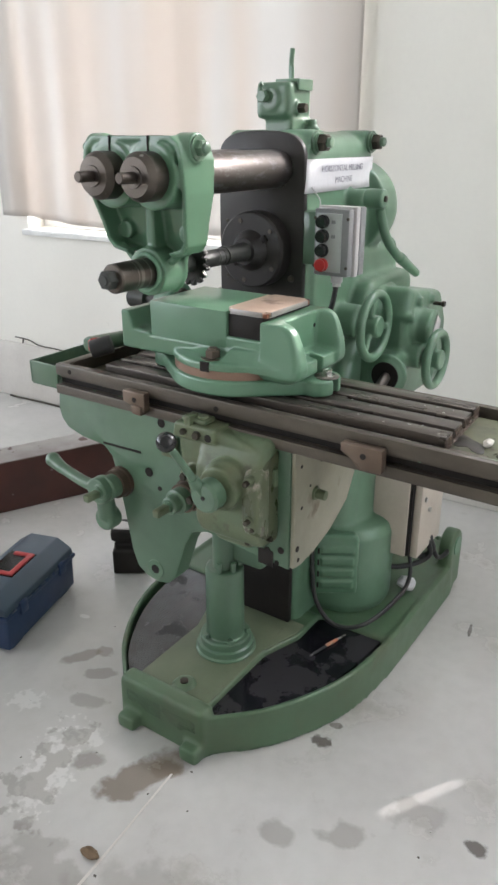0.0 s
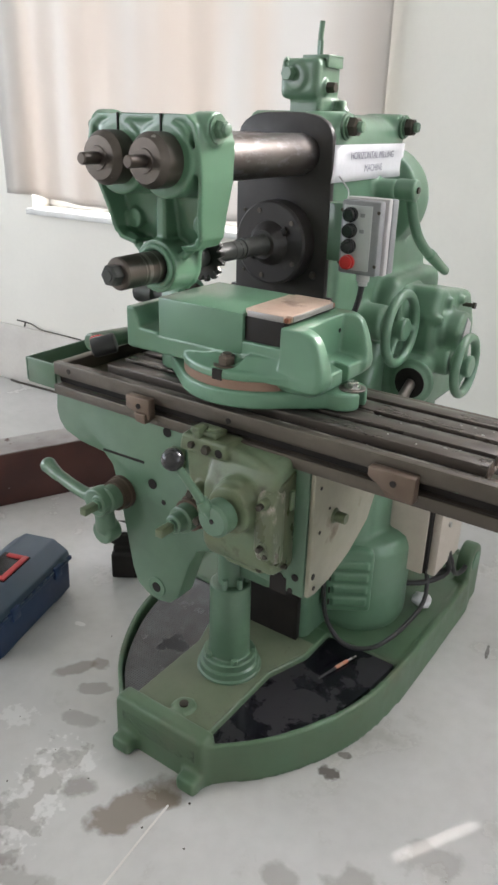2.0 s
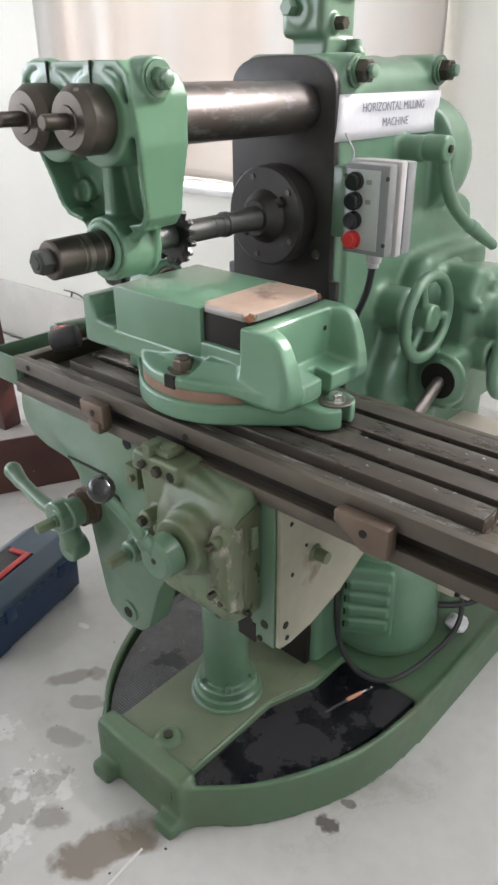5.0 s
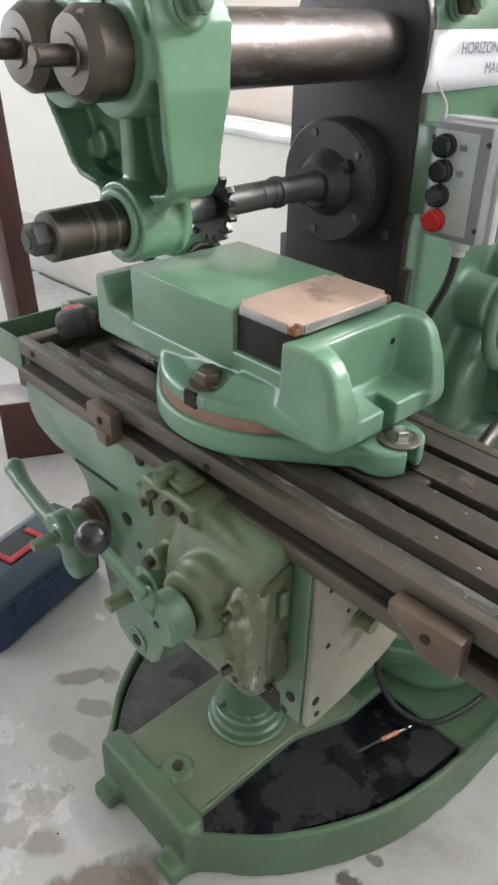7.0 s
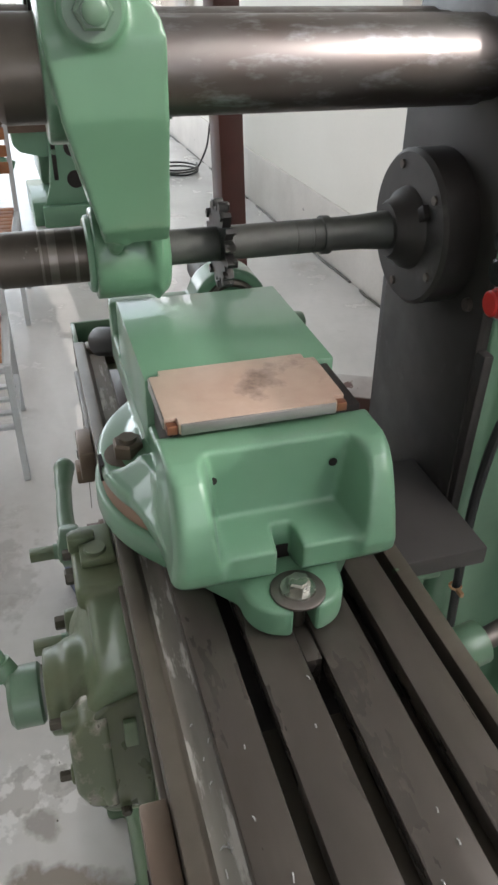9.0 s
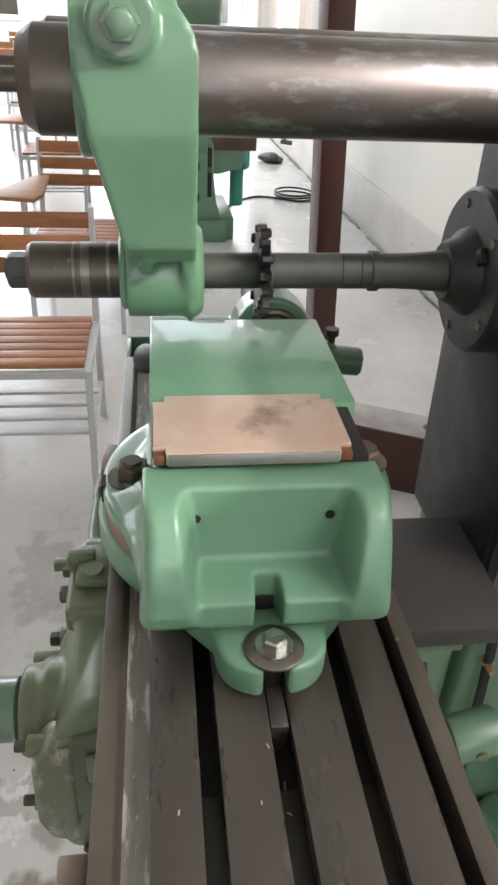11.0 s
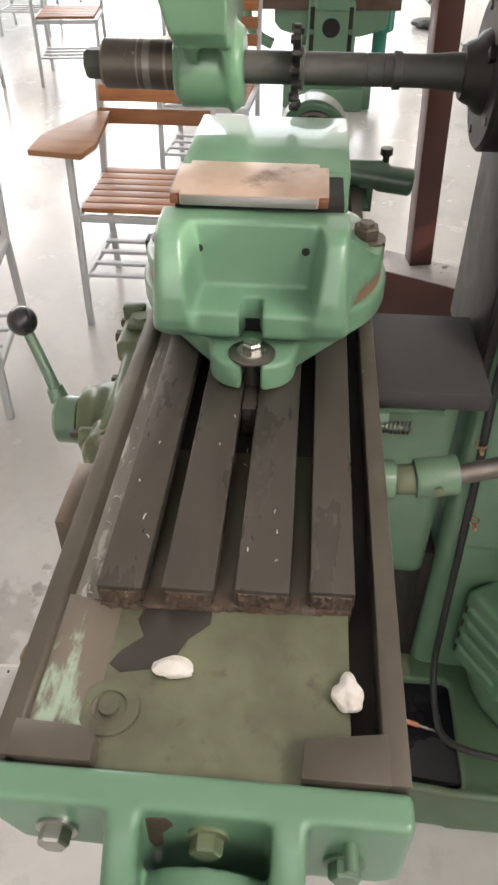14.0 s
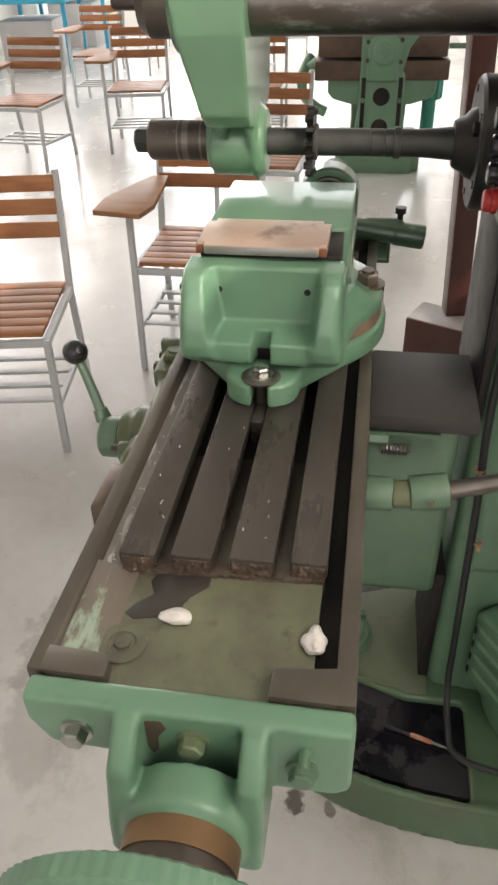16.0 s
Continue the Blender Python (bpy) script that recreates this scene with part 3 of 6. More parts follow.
# skirting: a thick rendered band along the foot of the wall, cracked at the floor
bm = B()
box(bm, (XW, -0.022, 0), (XE, -0.0005, 0.36), 0.006)
sk = structure("baseboard", bm, M_skirt, "pale scuffed rendered skirting band", "skirting")
sk.matrix_world = WALL
bm = B()
rnd = random.Random(4)
u = -9.0
while u < 2.5:
    n = rnd.uniform(0.25, 0.9)
    pts = [(u + n * k / 6, -0.03 - rnd.uniform(0, 0.008), 0.004) for k in range(7)]
    tube(bm, pts, rnd.uniform(0.004, 0.009), 6, 2)
    u += n + rnd.uniform(0, 0.35)
cr = tagged(part("trim", bm, M_dbolt), "dark dirt line where floor and skirting meet", "dirt", kind="structure")
cr.matrix_world = WALL
bm = B()
tube(bm, [(-2.62, -0.024, 0.40), (-2.5, -0.024, 0.395), (-2.42, -0.024, 0.372), (-2.3, -0.024, 0.37), (-2.1, -0.024, 0.366)], 0.004, 6, 3)
tube(bm, [(-2.55, -0.024, 0.398), (-2.56, -0.024, 0.37)], 0.005, 6, 1)
cr = tagged(part("trim", bm, M_dbolt), "crack along the top of the skirting", "crack", kind="structure")
cr.matrix_world = WALL

SOUTH = pose(0, YS, 0, 0, 0, 180)
SWIN = [(3.2, 6.2, 1.5, 4.3), (6.9, 9.5, 1.5, 4.3), (10.2, 12.2, 1.5, 4.3)]
wall_with_openings("wall_south", SOUTH, -XE - 0.5, -XW + 0.5, SWIN, M_wall, "cream painted plaster wall with wide windows")
for i, (a, b, z0, z1) in enumerate(SWIN):
    window(f"window_{i + 5}", SOUTH, a, b, z0, z1, 3)
WEST = pose(XW, 0, 0, 0, 0, 90)
wall_with_openings("wall_west", WEST, YS, 1.4, [(-4.9, -2.4, 0.95, 4.7), (-1.6, 0.9, 0.95, 4.7)], M_wall, "cream painted end wall")
for i, (a, b) in enumerate(((-4.9, -2.4), (-1.6, 0.9))):
    window(f"window_{i + 10}", WEST, a, b, 0.95, 4.7, 3)
EAST = pose(XE, 0, 0, 0, 0, -90)
# unseen window, added to brighten the machine's right side
EWIN = [(-0.9, 1.3, 0.9, 2.8)]
wall_with_openings("wall_east", EAST, -1.75, -YS, EWIN, M_wall, "cream painted end wall with an added window")
for i, (a, b, z0, z1) in enumerate(EWIN):
    window(f"window_{i + 20}", EAST, a, b, z0, z1)
    window_lamp(EAST @ pose((a + b) / 2, 0.10, (z0 + z1) / 2, -90, 0, 0), b - a - 0.1, z1 - z0 - 0.1, EAST_W)

# daylight in the openings
for a, b, z0, z1 in SWIN:
    window_lamp(SOUTH @ pose((a + b) / 2, 0.10, (z0 + z1) / 2, -90, 0, 0), b - a - 0.1, z1 - z0 - 0.1, SOUTH_W)
for a, b, share in ((-4.9, -2.4, 1.3), (-1.6, 0.9, 0.58)):
    window_lamp(WEST @ pose((a + b) / 2, 0.10, 2.82, -90, 0, 0), b - a - 0.1, 3.65, share * WEST_W, (0.82, 0.94, 1.0))
for a, b, z0, z1 in WIN:
    window_lamp(WALL @ pose((a + b) / 2, 0.10, (z0 + z1) / 2, -90, 0, 0), b - a - 0.1, z1 - z0 - 0.1, NORTH_TALL_W if z1 > 3 else NORTH_W)

# pillar on its plinth
PL = pose(-1.492, 0.014, 0, 0, 0, -25.5)          # plinth: local y along, x behind the front face is negative
bm = B()
box(bm, (-0.17, -0.03, 0), (0.0, 1.40, 0.235), 0.006)
plinth = structure("plinth", bm, M_plinth, "maroon painted low concrete kerb with chipped paint", "kerb")
plinth.matrix_world = PL
bm = B()
box(bm, (-0.168, -0.028, 0.2352), (-0.004, 1.39, 0.239), 0.001)
pt = tagged(part("kerb_top", bm, M_ptop), "scuffed grey top of the maroon kerb", "kerb", kind="structure")
pt.matrix_world = PL
bm = B()
box(bm, (-0.042, -0.042, 0.239), (0.042, 0.042, ZC), 0.005)
pil = structure("pillar", bm, M_maroon, "maroon gloss painted square steel pillar standing on a kerb", "pillar")
pil.matrix_world = pose(-1.572, 0.188, 0, 2.4, 0, 0) @ pose(0, 0, 0, 0, 0, 8)      # it leans a little towards the hall

# pale scratch line in the cement
bm = B()
prism(bm, [(0.112, -0.571), (0.118, -0.571), (0.128, -0.70), (0.136, -0.78), (0.149, -0.964), (0.141, -0.964), (0.130, -0.78), (0.123, -0.70)], "z", -0.002, 0.0006)
tagged(part("trim", bm, M_skirt), "pale scratch line across the cement floor", "scratch", kind="structure")

bm = B()
rnd = random.Random(8)
tube(bm, [(-2.1 + 0.085 * k, -0.385 - 0.005 * k + rnd.uniform(-0.007, 0.007), 0.0) for k in range(12)], 0.0015, 6, 3)
tagged(part("trim", bm, M_dbolt), "thin dark crack in the cement floor", "crack", kind="structure")

# ---- the horizontal milling machine ----
mill = thing("milling_machine", "green enamelled horizontal milling machine with an oily black sump base", "milling machine")
CX = 0.008


def base_outline(grow=0.0):
    side = curve_pts([(0.148, -0.487, 0), (0.17, -0.452, 0), (0.262, -0.36, 0), (0.34, -0.235, 0), (0.392, -0.10, 0), (0.417, 0.08, 0), (0.422, 0.3, 0)], 6)
    pts = [(p.x + grow * 0.8, p.y) for p in side] + [(0.422 + grow, 0.62), (0.40 + grow, 0.74), (0.32 + grow, 0.80)]
    right = [(CX + x - 0.004, y) for x, y in pts]
    left = [(CX - x + 0.004, y) for x, y in pts][::-1]
    return right + left


bm = B()
out, inn = base_outline(), base_outline(-0.022)
prism(bm, out, "z", 0.0, 0.062, 0)
k = len(out)
# rim wall
top_o = [bm.verts.new((x, y, 0.13)) for x, y in out]
bot_o = [bm.verts.new((x + (x - CX) * 0.012, y, 0.0)) for x, y in out]
inn = [(x, max(y, -0.462)) for x, y in inn]
top_i = [bm.verts.new((x, y, 0.13)) for x, y in inn]
bot_i = [bm.verts.new((x, y, 0.0)) for x, y in inn]
for i in range(k):
    j = (i + 1) % k
    bm.faces.new((top_o[i], top_o[j], bot_o[j], bot_o[i])[::-1])
    bm.faces.new((top_i[i], top_i[j], bot_i[j], bot_i[i]))
    bm.faces.new((top_o[i], top_o[j], top_i[j], top_i[i]))
    bm.faces.new((bot_o[i], bot_o[j], bot_i[j], bot_i[i])[::-1])
box(bm, (CX - 0.145, -0.487, 0.0), (CX + 0.148, -0.434, 0.147), 0.010)          # front block
prism(bm, [(CX - 0.125, -0.43), (CX + 0.125, -0.43), (CX + 0.125, -0.16), (CX + 0.17, -0.03), (CX + 0.17, 0.1), (CX - 0.17, 0.1), (CX - 0.17, -0.03), (CX - 0.125, -0.16)], "z", 0.02, 0.128, 0.006)
prism(bm, [(0.41, 0.10), (0.41, 0.6), (0.38, 0.74), (0.28, 0.80), (-0.26, 0.80), (-0.36, 0.74), (-0.40, 0.6), (-0.40, 0.10)], "z", 0.02, 0.122, 0.006)
for x in (-0.125, 0.095):                                                       # feet at the front
    box(bm, (x, -0.525, 0.0), (x + 0.062, -0.46, 0.045), 0.01)
lathe(bm, (0.025, -0.400, 0.11), (0, 0, 1), [(0, 0.032), (0.030, 0.030)], 24)
for x in (0.395, -0.385):                                                        # lifting ears at the rear
    prism(bm, [(0.60, 0.02), (0.60, 0.17)] + arc(0.66, 0.19, 0.06, 180, 0, 10) + [(0.72, 0.02)], "x", x - 0.02, x + 0.03, 0.008)
base = part("base", bm, M_deck, mill, "green cast base with a raised rim", cast=0.006, soften=4)
bm = B()
prism(bm, [(CX - 0.118, -0.44), (CX + 0.118, -0.44), (CX + 0.118, -0.16), (CX + 0.16, -0.03), (CX + 0.16, 0.02), (CX - 0.16, 0.02), (CX - 0.16, -0.03), (CX - 0.118, -0.16)], "z", 0.12, 0.1315, 0.002)
part("deck", bm, M_dust, base, "deck filmed with olive dust")
for s in (1, -1):
    half = [(x * 0.965, y if y < 0.09 else 0.1) for x, y in base_outline(-0.024) if y < 0.12 and (x - CX) * s > 0]
    bm = B()
    prism(bm, half + [(CX, half[-1][1]), (CX, half[0][1])], "z", 0.062, 0.112)
    part("sump", bm, M_sump if s > 0 else M_sump2, base, "oily black sump plate" if s > 0 else "stained sump plate with a blue grey reflection in its colour")
bm = B()
lathe(bm, (0.025, -0.400, 0.1385), (0, 0, 1), [(0, 0.012), (0.006, 0.012), (0.0065, 0.006)], 20)
part("bolt", bm, M_dbolt, base)
bm = B()
cyl(bm, (0.424, 0.66, 0.19), (0.428, 0.66, 0.19), 0.034)
part("ear_recess", bm, M_mint, base)

# elevating post
bm = B()
PX, PY = 0.02, -0.195
lathe(bm, (PX, PY, 0.125), (0, 0, 1), [(0, 0.090), (0.012, 0.090), (0.016, 0.085), (0.032, 0.083), (0.036, 0.076), (0.054, 0.075), (0.058, 0.071), (0.0585, 0.059), (0.062, 0.0565), (0.275, 0.0555), (0.282, 0.054), (0.285, 0.050), (0.286, 0.034), (0.6, 0.032)], 48)
post = part("elevating_post", bm, M_green, mill)
for k in range(5):
    a = radians(30 + 72 * k)
    bm = B()
    hexhead(bm, (PX + 0.065 * math.cos(a), PY + 0.065 * math.sin(a), 0.182), (0, 0, 1), 0.0095, 0.014)
    part("bolt", bm, M_green, post)
for k in range(4):
    a = radians(-75 + 55 * k)
    bm = B()
    hexhead(bm, (PX + 0.043 * math.cos(a), PY + 0.043 * math.sin(a), 0.4095), (0, 0, 1), 0.0085, 0.028)
    part("bolt", bm, M_green, post)


def arch(hw, z0, zs, zt, n=14, p=3.2):
    """An outline with straight sides and a flat-topped arch."""
    pts = [(-hw, z0)]
    for i in range(n + 1):
        a = math.pi * (1 - i / n)
        c, s = math.cos(a), math.sin(a)
        pts.append((hw * math.copysign(abs(c) ** (2 / p), c), zs + (zt - zs) * abs(s) ** (2 / p)))
    return pts + [(hw, z0)]


# column
bm = B()
prism(bm, arch(0.128, 0.72, 1.47, 1.556), "y", 0.032, 0.40, 0.008)
prism(bm, arch(0.14, 0.5, 1.20, 1.265, p=3.5), "y", 0.06, 0.60, 0.012)
box(bm, (-0.135, 0.022, 0.10), (0.135, 0.3, 0.90), 0.03, 4)
box(bm, (-0.225, 0.16, 0.10), (0.235, 0.64, 0.82), 0.06, 5)
cyl(bm, (0.165, 0.29, 0.10), (0.165, 0.29, 0.43), 0.155, seg=48, w=0.045)
cyl(bm, (0.160, 0.275, 0.38), (0.160, 0.275, 0.83), 0.094, seg=40, w=0.03)
prism(bm, [(0.16, 0.80), (0.16, 0.9), (0.3, 1.16), (0.6, 1.16), (0.62, 0.8)], "x", -0.13, 0.2, 0.03, 3)
for y in (0.078, 0.385):
    cyl(bm, (0.02, y, 1.527), (0.126, y, 1.527), 0.033, w=0.006)
    cyl(bm, (-0.02, y, 1.527), (-0.126, y, 1.527), 0.033, w=0.006)
cyl(bm, (0.1, 0.262, 1.385), (0.185, 0.262, 1.385), 0.027, w=0.005)
cyl(bm, (0.1, 0.215, 1.06), (0.21, 0.215, 1.06), 0.048, w=0.008)
lathe(bm, (0.055, 0.38, 1.35), (0, 1, 0), [(0, 0.13), (0.07, 0.135), (0.1, 0.125), (0.115, 0.1)], 40)
column = part("column", bm, M_upper, mill, "green enamelled cast column", cast=0.006, soften=5)
bm = B()
prism(bm, arch(0.131, 0.84, 1.475, 1.557), "y", 0.013, 0.0315, 0.005)
prism(bm, [(-0.14, 0.84), (0.14, 0.84), (0.148, 1.15), (-0.148, 1.15)], "y", 0.016, 0.0312, 0.004)
part("slideway_face", bm, M_slide, column, "oiled black slideway face")
# the shade beneath the knee is put into this slideway's black
bm = B()
box(bm, (-0.118, 0.002, 0.12), (0.118, 0.0225, 0.46), 0.003)
part("lower_slideway", bm, M_black, column, "slideway below the knee, blackened for the shade there")
for y in (0.078, 0.385):
    bm = B()
    lathe(bm, (0.126, y, 1.529), (1, 0, 0), [(0, 0.029), (0.006, 0.029), (0.0065, 0.024), (0.012, 0.024)], 28)
    bolt = part("clamp_bolt", bm, M_green, column)
    bm = B()
    lathe(bm, (0.138, y, 1.529), (1, 0, 0), [(0, 0.022), (0.016, 0.022), (0.020, 0.018)], 6)
    part("nut", bm, M_dbolt, bolt, "dark oiled nut")
    bm = B()
    cyl(bm, (0.156, y, 1.529), (0.170, y, 1.529), 0.012, w=0.002)
    part("stud", bm, M_green, bolt)
for x, z in ((-0.088, 1.318), (-0.062, 1.212), (0.05, 1.33), (0.098, 1.20), (-0.105, 1.295), (-0.105, 1.19), (-0.105, 1.335)):
    bm = B()
    big = x in (-0.088, -0.062, 0.05, 0.098)
    lathe(bm, (x, 0.013 if abs(x) > 0.08 else -0.015, z), (0, -1, 0), [(0, 0.009 if big else 0.005), (0.006 if big else 0.002, 0.008 if big else 0.004)], 16)
    part("screw", bm, M_bar if big else M_dbolt, column)

# overarm bars
for s in (-1, 1):
    bm = B()
    lathe(bm, (0.056 * s, -0.38, 1.469), (0, 1, 0), [(0, 0.045), (0.372, 0.045), (0.377, 0.042), (0.40, 0.04), (0.45, 0.04)], 64)
    part("overarm_bar", bm, M_steel, mill, "polished steel overarm bar")

# spindle nose and arbor
bm = B()
lathe(bm, (0, 0.016, 1.27), (0, -1, 0), [(0, 0.097), (0.045, 0.097), (0.050, 0.092), (0.050, 0.052), (0.058, 0.049), (0.066, 0.040), (0.074, 0.037), (0.08, 0.033)], 56)
nose = part("spindle_nose", bm, M_slide, mill, "black oiled spindle flange")
for k in range(2):
    a = radians(180 * k + 35)
    bm = B()
    box(bm, (-0.012, -0.042, -0.009), (0.012, -0.03, 0.009), 0.002, 2, Matrix.Translation((0.05 * math.cos(a), 0, 1.27 + 0.05 * math.sin(a))) @ Matrix.Rotation(-a, 4, "Y"))
    part("drive_key", bm, M_black, nose)
for k in range(5):
    a = radians(72 * k + 40)
    bm = B()
    lathe(bm, (0.079 * math.cos(a), -0.0335, 1.27 + 0.079 * math.sin(a)), (0, -1, 0), [(0, 0.006), (0.003, 0.0055)], 12)
    part("screw", bm, M_bar, nose)
bm = B()
lathe(bm, (0, -0.048, 1.27), (0, -1, 0), [(0, 0.031), (0.006, 0.030), (0.014, 0.0245), (0.05, 0.0215), (0.073, 0.0205), (0.095, 0.0205), (0.0955, 0.0235), (0.105, 0.0235), (0.1055, 0.0205), (0.118, 0.0205), (0.1185, 0.0195), (0.1195, 0.0195), (0.12, 0.0205),
                                        (0.14, 0.0205), (0.1405, 0.0195), (0.1415, 0.0195), (0.142, 0.0205), (0.222, 0.0205), (0.224, 0.027), (0.229, 0.027), (0.2295, 0.0205), (0.33, 0.0205), (0.352, 0.0205)], 40)
arbor = part("arbor", bm, M_arbor, mill, "blackened steel cutter arbor with spacing collars")
bm = B()
teeth = 16
pts = []
for i in range(teeth):
    a0 = 2 * math.pi * i / teeth
    for da, r in ((0.0, 0.038), (0.07, 0.051), (0.13, 0.0525), (0.16, 0.050), (0.20, 0.0405)):
        pts.append((r * math.cos(a0 + da * 1.7), 1.27 + r * math.sin(a0 + da * 1.7)))
prism(bm, pts, "y", -0.2865, -0.2765)
for i in range(teeth):                                                           # staggered tooth tips
    a0 = 2 * math.pi * i / teeth + 0.2
    c = Vector((0.0475 * math.cos(a0), -0.2815 + (0.005 if i % 2 else -0.005), 1.27 + 0.0475 * math.sin(a0)))
    box(bm, (-0.004, -0.003, -0.0045), (0.004, 0.003, 0.0045), 0.0008, 1, Matrix.Translation(c) @ Matrix.Rotation(-a0, 4, "Y"))
part("cutter", bm, M_cutter, arbor, "dark steel side milling cutter with staggered teeth")
bm = B()
lathe(bm, (0, -0.425, 1.27), (0, -1, 0), [(0, 0.031), (0.1, 0.031), (0.114, 0.031), (0.118, 0.028), (0.1185, 0.02), (0.12, 0.02)], 48)
sleeve = part("bearing_sleeve", bm, M_bar, arbor, "worn brown steel bearing sleeve")
for d, wd in ((0.028, 0.004), (0.050, 0.010), (0.066, 0.003)):
    bm = B()
    lathe(bm, (0, -0.425 - d, 1.27), (0, -1, 0), [(0, 0.0309), (0.0004, 0.03125), (wd - 0.0004, 0.03125), (wd, 0.0309)], 48)
    part("rubbed_band", bm, M_rub, sleeve, "brightly rubbed band")
bm = B()
lathe(bm, (0, -0.543, 1.27), (0, -1, 0), [(0, 0.0205), (0.02, 0.0205), (0.024, 0.017)], 6)
lathe(bm, (0, -0.566, 1.27), (0, -1, 0), [(0, 0.011), (0.003, 0.01)], 20)
part("nut", bm, M_arbor, arbor)

# arbor support
bm = B()
outer = [(-0.134, 1.435), (-0.136, 1.50), (-0.128, 1.53), (-0.108, 1.545), (0.108, 1.545), (0.128, 1.53), (0.136, 1.50), (0.134, 1.435), (0.12, 1.375), (0.113, 1.33), (0.098, 1.312), (0.062, 1.305),
         (0.055, 1.27), (0.046, 1.237), (0.025, 1.217), (-0.025, 1.217), (-0.046, 1.237), (-0.055, 1.27), (-0.062, 1.305), (-0.098, 1.312), (-0.113, 1.33), (-0.12, 1.375)]


def sloped(bm, outline, z_to_y, back):
    lo, hi = [bm.verts.new((x, z_to_y(z), z)) for x, z in outline], [bm.verts.new((x, back, z)) for x, z in outline]
    n = len(outline)
    bm.faces.new(lo)
    bm.faces.new(hi[::-1])
    for i in range(n):
        bm.faces.new((lo[(i + 1) % n], lo[i], hi[i], hi[(i + 1) % n]))


face = lambda z: -0.418 - 0.05 * min(1.0, max(0.0, (z - 1.27) / 0.2))
sloped(bm, outer, lambda z: face(z) + 0.05, -0.362)
for a in (18, 36, 54, 72):                                                       # rounded over at the top of the back
    cut = bmesh.ops.bisect_plane(bm, geom=bm.verts[:] + bm.edges[:] + bm.faces[:], plane_co=(0, -0.412 + 0.050 * math.cos(radians(a)), 1.495 + 0.050 * math.sin(radians(a))), plane_no=(0, math.cos(radians(a)), math.sin(radians(a))), clear_outer=True)
    bmesh.ops.contextual_create(bm, geom=[e for e in cut["geom_cut"] if isinstance(e, bmesh.types.BMEdge)])                            # web
n = len(outer)
for i in range(n):                                                               # raised border of the front
    a, b = outer[i], outer[(i + 1) % n]
    if min(a[1], b[1]) < 1.30:
        continue
    ai, bi = (a[0] * 0.92, 1.42 + (a[1] - 1.42) * 0.92), (b[0] * 0.92, 1.42 + (b[1] - 1.42) * 0.92)
    q = [(a, 0), (b, 0), (bi, 0), (ai, 0)]
    lo = [bm.verts.new((p[0], face(p[1]), p[1])) for p, _ in q]
    hi = [bm.verts.new((p[0], -0.38, p[1])) for p, _ in q]
    bm.faces.new(lo)
    bm.faces.new(hi[::-1])
    for s in range(4):
        bm.faces.new((lo[(s + 1) % 4], lo[s], hi[s], hi[(s + 1) % 4]))
box(bm, (-0.115, -0.466, 1.49), (0.115, -0.41, 1.541), 0.008)
for s in (-1, 1):
    cyl(bm, (0.056 * s, -0.470, 1.469), (0.056 * s, -0.39, 1.469), 0.066, seg=40)
    lathe(bm, (0.086 * s, -0.39, 1.352), (0, -1, 0), [(0, 0.021), (0.013, 0.019)], 24)
    cyl(bm, (0.10 * s, -0.425, 1.522), (0.142 * s, -0.425, 1.522), 0.029)
box(bm, (-0.013, -0.42, 1.30), (0.013, -0.37, 1.45), 0.005)
for s in (-1, 1):                                                                # low scalloped rim that runs down to the bearing
    tube(bm, [(0.100 * s, -0.408, 1.318), (0.078 * s, -0.410, 1.313), (0.064 * s, -0.412, 1.302), (0.052 * s, -0.414, 1.292)], 0.009, 10, 4)
cyl(bm, (0, -0.435, 1.27), (0, -0.355, 1.27), 0.052, seg=40)
cyl(bm, (0, -0.360, 1.27), (0, -0.350, 1.27), 0.047, seg=40)
support = part("arbor_support", bm, M_arm, mill, "green cast arbor support with ribbed front", cast=0.003, soften=4)
for s in (-1, 1):
    bm = B()
    lathe(bm, (0.056 * s, -0.468, 1.469), (0, -1, 0), [(0, 0.0475), (0.038, 0.0475), (0.052, 0.038), (0.0525, 0.021), (0.055, 0.02)], 48)
    cap = part("bar_end", bm, M_bar, support, "dark steel bar end with chamfered rim")
    bm = B()
    lathe(bm, (0.056 * s, -0.52, 1.469), (0, -1, 0), [(0, 0.011), (0.04, 0.011), (0.043, 0.009)], 20)
    part("stud", bm, M_bar, cap)
    bm = B()
    lathe(bm, (0.142 * s, -0.425, 1.522), (s, 0, 0), [(0, 0.024), (0.004, 0.024)], 28)
    lathe(bm, (0.146 * s, -0.425, 1.522), (s, 0, 0), [(0, 0.0165), (0.010, 0.0165), (0.013, 0.014)], 6)
    lathe(bm, (0.159 * s, -0.425, 1.522), (s, 0, 0), [(0, 0.011), (0.007, 0.0105), (0.009, 0.007)], 20)
    part("clamp_bolt", bm, M_green, support)
    bm = B()
    box(bm, (0.052 * s - 0.0012, -0.4725, 1.505), (0.052 * s + 0.0012, -0.42, 1.5455))
    part("clamp_slit", bm, M_black, support)
bm = B()
ring(bm, (0, -0.437, 1.27), (0, 1, 0), 0.038, 0.006, 40, 10)
part("bearing_ring", bm, M_mint, support)

